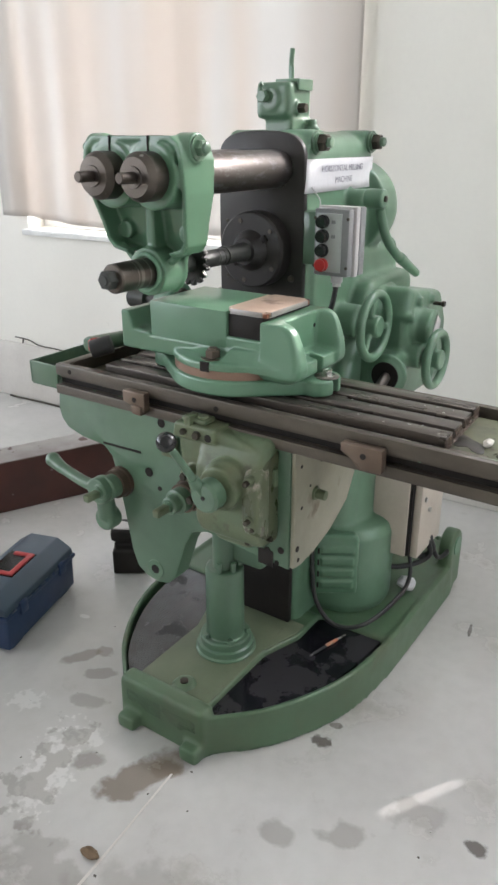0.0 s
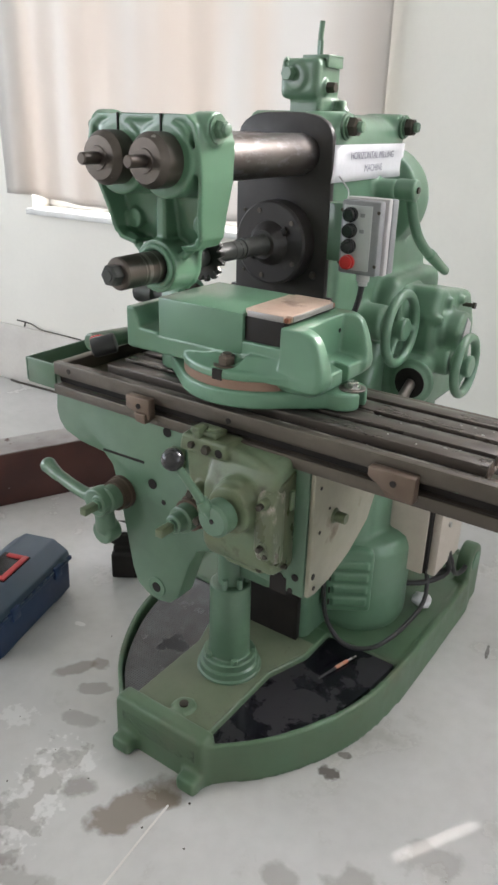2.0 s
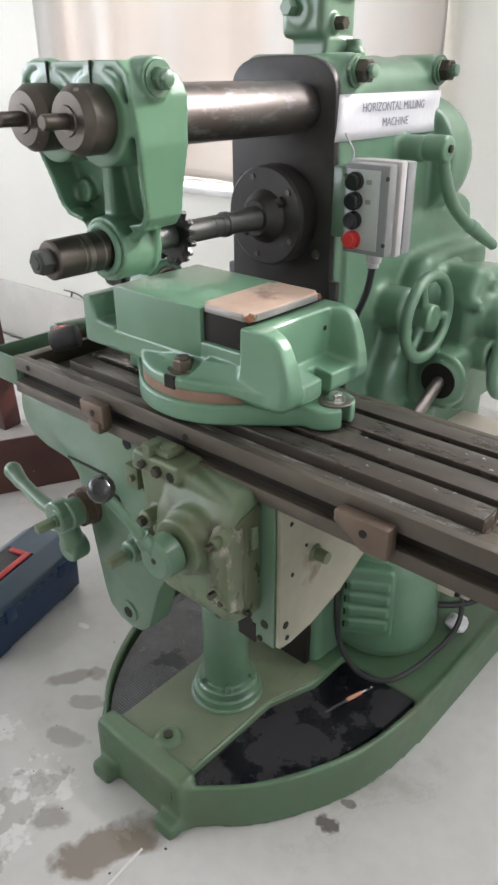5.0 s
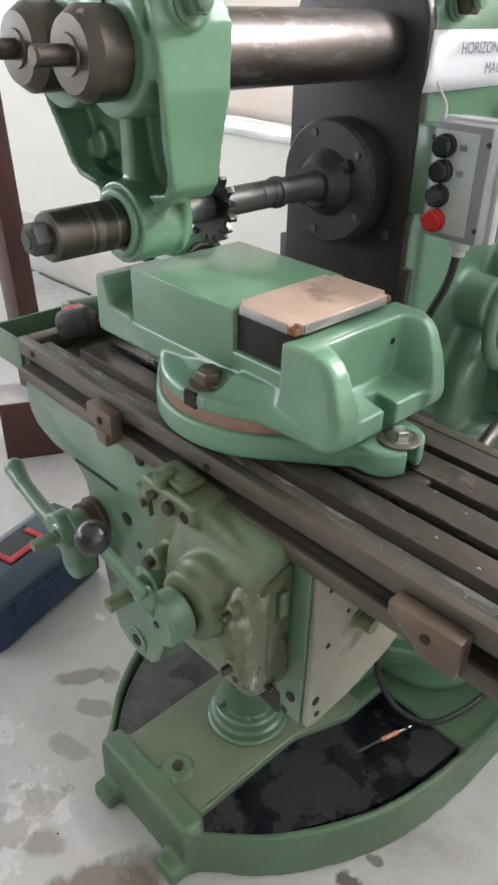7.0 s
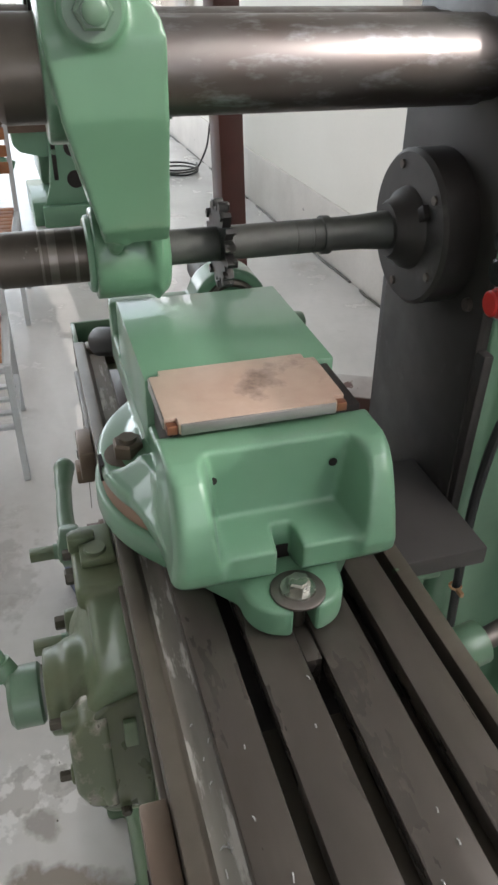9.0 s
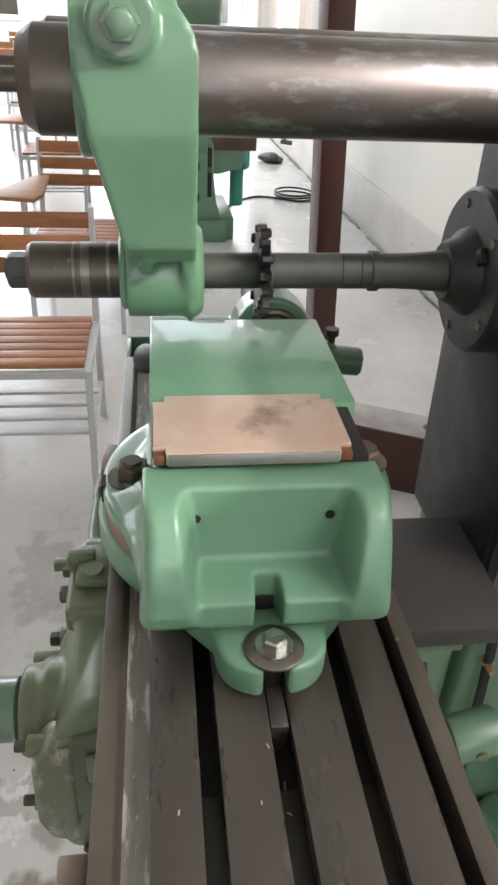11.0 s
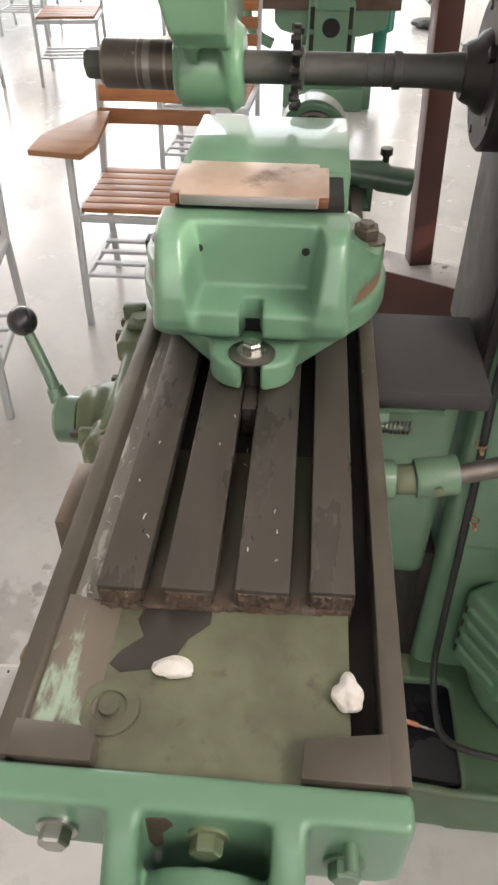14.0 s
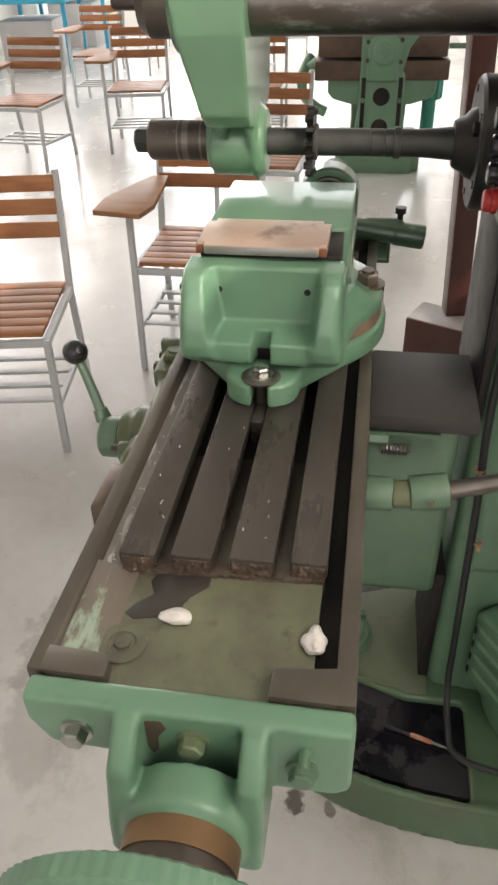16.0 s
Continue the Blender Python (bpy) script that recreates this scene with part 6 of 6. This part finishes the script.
for y in (y0, y1 - c):
    bm = B()
    box(bm, (x1 - c + 0.0004, y + 0.0004, 1.1985), (x1 - 0.001, y + c - 0.0004, 1.2075), 0.001)
    part("corner_stub", bm, M_redcopper, cp, "tarnished red copper corner")
# screw and crank
bm = B()
lathe(bm, (-0.10, VY + 0.055, 1.163), (-1, 0, 0), [(0, 0.03), (0.012, 0.03), (0.014, 0.018), (0.06, 0.017), (0.062, 0.026), (0.115, 0.026)], 32)
part("screw_end", bm, M_arbor, vise, "dark vise screw end")
bm = B()
ring(bm, (-0.056, VY + 0.055, 1.163), (1, 0, 0), 0.033, 0.006, 36, 8)
part("bearing_ring", bm, M_bar, vise)
bm = B()
tube(bm, [(-0.255, -0.385, 1.058), (-0.258, -0.25, 1.046), (-0.262, -0.072, 1.024)], 0.021, 18, 3)
lathe(bm, (-0.262, -0.13, 1.031), (0, 1, -0.12), [(0, 0.024), (0.06, 0.024)], 24)
box(bm, (-0.27, -0.19, 1.045), (-0.254, -0.115, 1.062), 0.004)
crank = part("crank", bm, M_green, vise, "green vise crank lying across the table end", cast=0.003)
bm = B()
lathe(bm, (-0.262, -0.122, 1.056), (0, 0, 1), [(0, 0.006), (0.016, 0.006), (0.0165, 0.011), (0.028, 0.011)], 16)
part("thumb_screw", bm, M_dbolt, crank)
bm = B()
cyl(bm, (-0.205, -0.425, 1.062), (-0.165, -0.392, 1.076), 0.0225, w=0.004)
part("grip", bm, M_rubber, crank, "black crank grip")
bm = B()
box(bm, (-0.245, -0.40, 1.045), (-0.185, -0.365, 1.078), 0.008)
part("clamp", bm, M_red, crank, "red painted clamp")

# ---- paper sign on the column ----
sign = thing("paper_sign", "white paper sign printed in dark capitals taped on the column", "sign")
bm = B()
nu = 16
ycol = lambda s: 0.024 + 0.366 * s
g = []
for i in range(nu + 1):
    s = i / nu
    x = 0.1315 + 0.002 * math.sin(s * 9)
    row = []
    for j in range(5):
        t = j / 4
        row.append(bm.verts.new((x + 0.0012 * math.sin(5 * t + 3 * s), ycol(s) - 0.012 * (1 - t) * (1 - s), 1.411 + 0.080 * t)))
    g.append(row)
for i in range(nu):
    for j in range(4):
        bm.faces.new((g[i][j], g[i + 1][j], g[i + 1][j + 1], g[i][j + 1]))
sheet = part("sheet", bm, M_paper, sign)
sd = sheet.modifiers.new("thickness", "SOLIDIFY")
sd.thickness, sd.offset = 0.0006, 0


def lettering(text, size, m, parent, mat, extrude=0.0002, name="lettering"):
    cu = bpy.data.curves.new(name, "FONT")
    cu.body, cu.size, cu.align_x, cu.align_y, cu.extrude = text, size, "CENTER", "CENTER", extrude
    tmp = bpy.data.objects.new("tmp", cu)
    scene.collection.objects.link(tmp)
    bpy.context.view_layer.update()
    me = bpy.data.meshes.new_from_object(tmp.evaluated_get(bpy.context.evaluated_depsgraph_get()))
    bpy.data.objects.remove(tmp)
    me.materials.clear()
    me.materials.append(mat)
    me.transform(m)
    ob = new(name, me)
    ob.parent = parent
    return ob


lettering("HORIZONTAL MILLING", 0.0225, pose(0.1352, 0.208, 1.466, 90, 0, 90) @ Matrix.Diagonal((0.98, 1, 1, 1)), sign, M_ink)
lettering("MACHINE", 0.0225, pose(0.1352, 0.214, 1.4375, 90, 0, 90) @ Matrix.Diagonal((0.98, 1, 1, 1)), sign, M_ink)

# ---- toolbox on the floor ----
tb = thing("toolbox", "navy plastic toolbox with slate lid and red handle on the floor", "toolbox")
L2, W2 = 0.205, 0.105
bm = B()
prism(bm, [(-W2, 0.012), (-W2 - 0.004, 0.135), (W2 + 0.004, 0.135), (W2, 0.012)], "y", -L2, L2, 0.008, 3)
for y in (-0.15, 0.15):
    box(bm, (-W2 + 0.01, y - 0.03, 0), (W2 - 0.01, y + 0.03, 0.014), 0.003)
part("tub", bm, M_blue, tb, "navy blue ribbed tub")
bm = B()
box(bm, (-W2 - 0.01, -L2 - 0.008, 0.128), (W2 + 0.01, L2 + 0.008, 0.142), 0.003)
part("rim", bm, M_blue, tb)
bm = B()
prism(bm, [(-W2 - 0.006, 0.142), (-W2 - 0.002, 0.165), (-0.055, 0.20), (0.055, 0.20), (W2 + 0.002, 0.165), (W2 + 0.006, 0.142)], "y", -L2 - 0.003, L2 + 0.003, 0.006, 3)
lid = part("lid", bm, M_slate, tb, "slate blue domed lid")
bm = B()
box(bm, (-0.05, -0.075, 0.1995), (0.05, 0.075, 0.2008))
part("recess", bm, M_knob, lid)
bm = B()
box(bm, (0.026, -0.07, 0.2), (0.046, 0.07, 0.2075), 0.003)
for y in (-0.07, 0.052):
    box(bm, (-0.03, y, 0.2), (0.028, y + 0.018, 0.2075), 0.003)
part("handle", bm, M_handle, tb, "red fold-down handle")
for y in (-0.12, 0.12):
    bm = B()
    box(bm, (W2 + 0.004, y - 0.02, 0.11), (W2 + 0.016, y + 0.02, 0.155), 0.004)
    part("latch", bm, M_blue, tb)
for k in range(9):
    bm = B()
    y = -0.17 + 0.0425 * k
    box(bm, (W2 + 0.009, y - 0.012, 0.1425), (W2 + 0.0125, y + 0.012, 0.147), 0.001)
    part("lid_clip", bm, M_slate, lid)
tb.matrix_world = pose(-0.785, -0.325, 0, 0, 0, 17)

# ---- dark iron block with a worn clamp lying on it ----
blk = thing("iron_block", "dark greasy iron angle block standing on the floor", "iron block")
bm = B()
box(bm, (-0.062, -0.06, 0), (0.062, 0.06, 0.10), 0.008)
box(bm, (-0.055, -0.05, 0.10), (0.058, 0.05, 0.135), 0.012)
box(bm, (-0.066, -0.052, 0.135), (0.06, 0.05, 0.185), 0.012)
part("block", bm, M_black, blk, cast=0.0035)
bm = B()
prism(bm, [(-0.055, -0.04), (0.02, -0.045), (0.055, -0.01), (0.03, 0.02), (-0.01, 0.01), (-0.05, 0.03)], "z", 0.184, 0.19, 0.002)
part("worn_face", bm, M_lgrey, blk, "worn pale top face")
blk.matrix_world = pose(-0.665, 0.125, 0, 0, 0, 35)

# ---- small things on and round the machine ----
bm = B()
tube(bm, [(0.247, -0.082, 0.1165), (0.266, -0.012, 0.1165)], 0.0035, 8, 1)
pen = tagged(part("paint_brush", bm, M_rubber), "thin orange handled brush lying in the oily sump", "brush")
bm = B()
tube(bm, [(0.265, -0.016, 0.1185), (0.278, 0.028, 0.1185)], 0.0052, 8, 1)
part("grip", bm, material("orange_grip", (0.6, 0.16, 0.07), (0.5, 0.3, 0.2), 0.4, scale=60), pen)
bm = B()
tube(bm, [(0.278, 0.028, 0.1185), (0.288, 0.062, 0.1185)], 0.003, 8, 1)
part("tip", bm, M_bolt, pen)


def scrap(name, c, r, m, label, category, flat=0.5, seed=1, axes=(1, 1)):
    bm = B()
    bmesh.ops.create_icosphere(bm, subdivisions=4, radius=1)
    for v in bm.verts:
        k = 1 + 0.35 * noise.noise(v.co * 1.1 + Vector((seed * 7.1, 0, 0))) + 0.1 * noise.noise(v.co * 3.7 + Vector((seed, 3, 0)))
        v.co = Vector((v.co.x * axes[0], v.co.y * axes[1], max(v.co.z, -0.6) * flat)) * k * r
    low = min(v.co.z for v in bm.verts)
    for v in bm.verts:
        v.co += Vector(c) - Vector((0, 0, low))
    return tagged(part(name, bm, m), label, category)


scrap("paper_scrap", (0.752, -0.342, 1.0036), 0.0138, M_scrap, "crumpled white paper scrap in the table's end pan", "paper scrap", 0.5, 2, (0.7, 1.2))
scrap("paper_scrap", (0.765, -0.204, 1.0036), 0.0138, M_scrap, "crumpled white paper scrap in the table's end pan", "paper scrap", 0.6, 5, (1.2, 0.8))
scrap("paper_scrap", (0.345, 0.40, 0.1305), 0.03, M_paper, "crumpled white paper on the machine base", "paper scrap", 0.6, 9)
scrap("pebble", (0.11, -0.86, 0.0), 0.018, M_stone, "small brown stone chip on the floor", "stone", 0.6, 4, (1.3, 0.8))
bm = B()
rnd = random.Random(12)
for k in range(34):
    x, y = rnd.uniform(-0.5, 1.3), rnd.uniform(-1.1, 0.0)
    if -0.2 < x < 0.42 and y > -0.5:
        continue
    r = rnd.uniform(0.001, 0.0032)
    box(bm, (x - r, y - r, 0), (x + r * rnd.uniform(0.5, 2), y + r, r * 0.8), r * 0.3, 1)
tagged(part("floor_crumbs", bm, M_dbolt), "dark crumbs of dirt scattered on the floor", "dirt", kind="stuff")

# ---- chairs with writing tablets ----


def bar(bm, a, b, w=0.024, h=0.024):
    """A square tube between two points."""
    a, b = Vector(a), Vector(b)
    d = b - a
    vs = bmesh.ops.create_cube(bm, size=1, matrix=Matrix.Translation((a + b) / 2) @ frame_to(d) @ Matrix.Diagonal((w, h, d.length, 1)))["verts"]
    bevel_new(bm, vs, 0.003, 1)


def chair():
    """Faces +x; the tablet is on its -y side; origin on the floor under the seat's middle."""
    c = thing("tablet_chair", "grey steel chair with brown wooden slats and a writing tablet", "chair", "chairs in the hall")
    w, f, r = 0.22, 0.21, -0.21
    for y in (-w, w):
        for x0, top, lean in ((f, 0.44 if y > 0 else 0.645, 0.0), (r, 0.43, 0.0)):
            bm = B()
            bar(bm, (x0 + (0.03 if x0 > 0 else -0.045), y, 0), (x0, y, top))
            part("leg", bm, M_chair, c)
        bm = B()
        bar(bm, (r, y, 0.42), (r - 0.085, y, 0.845))
        part("back_post", bm, M_chair, c)
        bm = B()
        bar(bm, (r, y, 0.43), (f, y, 0.43))
        part("side_rail", bm, M_chair, c)
        bm = B()
        bar(bm, (r - 0.03, y, 0.17), (f + 0.015, y, 0.19), 0.02, 0.02)
        part("lower_rail", bm, M_chair, c)
    for x in (f, r):
        bm = B()
        bar(bm, (x, -w, 0.425), (x, w, 0.425))
        part("cross_rail", bm, M_chair, c)
    for k in range(7):
        x = f - 0.010 - 0.0605 * k
        bm = B()
        box(bm, (x - 0.055, -w + 0.014, 0.442), (x, w - 0.014, 0.458), 0.002)
        part("seat_slat", bm, M_wood, c)
    for k in range(3):
        z = 0.63 + 0.078 * k
        x = r - 0.085 * (z - 0.42) / 0.44 + 0.013
        bm = B()
        box(bm, (0, -w + 0.005, -0.028), (0.016, w - 0.005, 0.028), 0.003, 2, pose(x, 0, z + 0.02, 0, -11, 0))
        part("back_slat", bm, M_wood, c)
    for k in range(4):
        x = f - 0.03 - 0.1 * k
        bm = B()
        bar(bm, (x, -w, 0.187), (x, w, 0.187), 0.03, 0.012)
        part("rack_bar", bm, M_chair, c)
    bm = B()
    bar(bm, (f, -w, 0.645), (r - 0.05, -w, 0.645), 0.02, 0.02)
    part("tablet_arm", bm, M_chair, c)
    bm = B()
    prism(bm, [(0.255, -0.345), (0.285, -0.155), (0.17, -0.13), (-0.20, -0.165), (-0.20, -0.235), (-0.02, -0.30), (0.10, -0.345)], "z", 0.658, 0.678, 0.003)
    part("tablet", bm, M_wood2, c, "varnished brown writing tablet")
    return c


first = chair()
spots = [(-1.63, -0.86, 0, 0), (-0.978, -1.459, 0, 10), (-2.98, -0.79, 0, -3), (-4.42, -2.80, 0, -6), (-4.95, -2.08, 0, 8), (-5.1, -1.15, 0, 2), (-6.6, -2.95, 0, 4), (-7.6, -1.6, 0, -6),
         (-8.3, -3.1, 0, 3), (-9.3, -2.3, 0, 0), (-9.8, -1.4, 0, 5), (-10.6, -3.4, 0, -4), (-11.2, -2.2, 0, 3)]
first.matrix_world = pose(spots[0][0], spots[0][1], 0, 0, 0, spots[0][3])
for x, y, z, a in spots[1:]:
    copy_thing(first, pose(x, y, 0, 0, 0, a))

# ---- second machine further down the hall ----
sm = thing("shaping_machine", "green enamelled workshop machine with a slotted knee and brown table", "machine tool")
bm = B()
box(bm, (-0.55, -0.30, 0), (0.10, 0.30, 0.16), 0.012)
box(bm, (0.10, -0.24, 0), (0.16, 0.24, 0.14), 0.01)
part("base", bm, M_mint, sm)
bm = B()
prism(bm, [(-0.22, 0.13), (-0.175, 0.26), (-0.155, 0.42), (-0.152, 0.64), (-0.13, 0.67), (0.13, 0.67), (0.152, 0.64), (0.155, 0.42), (0.175, 0.26), (0.22, 0.13)], "x", 0.06, 0.11, 0.012)
knee2 = part("slotted_plate", bm, M_mint, sm, "green plate with two round holes")
for z in (0.50, 0.30):
    bm = B()
    lathe(bm, (0.11, 0, z), (1, 0, 0), [(0, 0.058), (0.004, 0.056)], 36)
    part("hole", bm, M_black, knee2)
for s in (-1, 1):
    bm = B()
    box(bm, (0.11, s * 0.125 - 0.014, 0.30), (0.114, s * 0.125 + 0.014, 0.62), 0.003)
    part("slot", bm, M_black, knee2)
    bm = B()
    hexhead(bm, (0.112, s * 0.125, 0.48), (1, 0, 0), 0.018, 0.02)
    part("bolt", bm, M_green, knee2)
bm = B()
prism(bm, [(-0.37, 0.60), (-0.37, 0.52), (-0.33, 0.475), (-0.20, 0.44), (0.20, 0.44), (0.33, 0.475), (0.37, 0.52), (0.37, 0.60)], "x", -0.30, 0.06, 0.012)
part("cross_beam", bm, M_mint, sm)
bm = B()
box(bm, (-0.34, -0.46, 0.60), (0.10, 0.44, 0.72), 0.008)
box(bm, (-0.30, -0.44, 0.74), (0.08, 0.42, 0.92), 0.008)
part("work_table", bm, M_iron2, sm, "brown iron work table")
bm = B()
prism(bm, [(-0.15, 0.62), (-0.15, 1.0), (0.25, 1.0), (0.25, 0.90), (0.17, 0.80), (0.14, 0.68), (0.10, 0.62)], "x", 0.0, 0.12, 0.010)
prism(bm, arch(0.105, 0.60, 0.78, 0.885, p=2.2), "x", 0.10, 0.15, 0.008)
lathe(bm, (0.14, 0.0, 0.775), (1, 0, 0), [(0, 0.075), (0.022, 0.072), (0.024, 0.03), (0.034, 0.026)], 40)
part("apron", bm, M_mint, sm, "green apron with a round boss", cast=0.006)
for y, z in ((-0.11, 0.84), (-0.11, 0.73), (0.11, 0.85), (0.11, 0.72)):
    bm = B()
    lathe(bm, (0.14, y, z), (1, 0, 0), [(0, 0.014), (0.008, 0.013)], 14)
    part("bolt", bm, M_dbolt, sm)
bm = B()
tube(bm, [(-0.1, -0.50, 0.72), (0.0, -0.55, 0.62), (0.0, -0.54, 0.50), (0.0, -0.46, 0.42), (0.0, -0.38, 0.38)], 0.035, 14, 5)
tube(bm, [(0.0, -0.50, 0.66), (0.0, -0.44, 0.70)], 0.04, 14, 2)
part("swing_arm", bm, M_mint, sm)
bm = B()
lathe(bm, (-0.25, 0.36, 0.42), (0, 0, 1), [(0, 0.08), (0.2, 0.08), (0.22, 0.06)], 28)
for k in range(10):
    a = 2 * math.pi * k / 10
    box(bm, (-0.25 + 0.078 * math.cos(a) - 0.006, 0.36 + 0.078 * math.sin(a) - 0.006, 0.43), (-0.25 + 0.086 * math.cos(a) + 0.006, 0.36 + 0.086 * math.sin(a) + 0.006, 0.60), 0.003, 1)
lathe(bm, (-0.25, 0.36, 0.16), (0, 0, 1), [(0, 0.05), (0.27, 0.05)], 20)
part("pump", bm, M_teal, sm, "teal coolant pump", cast=0.006)
bm = B()
cyl(bm, (-0.1, 0.40, 0.86), (-0.1, 0.66, 0.86), 0.02)
cyl(bm, (-0.1, 0.44, 0.78), (-0.1, 0.56, 0.78), 0.018)
ring(bm, (-0.1, 0.56, 0.86), (0, 1, 0), 0.06, 0.01, 30, 8)
tube(bm, [(-0.1, 0.64, 0.86), (-0.1, 0.66, 0.80), (-0.1, 0.665, 0.70), (-0.1, 0.67, 0.62)], 0.012, 10, 4)
tube(bm, [(-0.1, 0.64, 0.63), (-0.1, 0.72, 0.62)], 0.016, 10, 1)
part("crank", bm, M_green, sm)
bm = B()
prism(bm, [(-0.2, 0.16), (-0.22, 0.95), (-0.16, 1.35), (0.16, 1.35), (0.22, 0.95), (0.2, 0.16)], "x", -0.9, -0.35, 0.03)
box(bm, (-1.0, -0.17, 1.30), (0.25, 0.17, 1.52), 0.04, 3)
part("column", bm, M_green, sm)
sm.matrix_world = pose(-4.45, -0.17, 0, 0, 0, 2)

# black rag and a coil of cable by the wall
scrap("rag", (-7.1, 0.78, 0), 0.11, M_rubber, "black oily rag on the floor", "rag", 0.45, 6, (1.2, 1.0))
bm = B()
pts = [(-5.0, 0.10, 0.02), (-5.3, 0.2, 0.008), (-5.6, 0.45, 0.008)]
for k in range(20):
    a = k * 0.75
    pts.append((-5.6 + 0.14 * math.cos(a) * (1 + 0.02 * k), 0.78 + 0.17 * math.sin(a), 0.008 + 0.003 * k))
pts += [(-5.6, 0.95, 0.03), (-5.55, 1.02, 0.2), (-5.5, 1.04, 0.4)]
tube(bm, pts, 0.008, 8, 4)
tagged(part("cable_coil", bm, M_cable), "black power cable coiled on the floor by the wall", "cable")

# blue steel stands far down the hall
st = thing("blue_stand", "bright blue steel work stand with a grey top", "work stand", "blue stands")
for x in (-0.45, 0.45):
    for y in (-0.6, 0.6):
        bm = B()
        bar(bm, (x, y, 0), (x, y, 0.74), 0.05, 0.05)
        part("leg", bm, M_cyan, st)
bm = B()
box(bm, (-0.5, -0.65, 0.74), (0.5, 0.65, 0.80), 0.006)
part("top", bm, M_cyan, st)
bm = B()
box(bm, (-0.45, -0.6, 0.80), (0.45, 0.6, 0.90), 0.01)
part("bed", bm, M_lgrey, st, "grey steel bed")
bm = B()
box(bm, (-0.4, -0.25, 0.0), (0.3, 0.4, 0.55), 0.01)
part("cabinet", bm, M_lgrey, st, "pale grey cabinet with a vent")
st.matrix_world = pose(-8.6, -4.55, 0, 0, 0, 8)
copy_thing(st, pose(-10.6, -4.7, 0, 0, 0, 4))
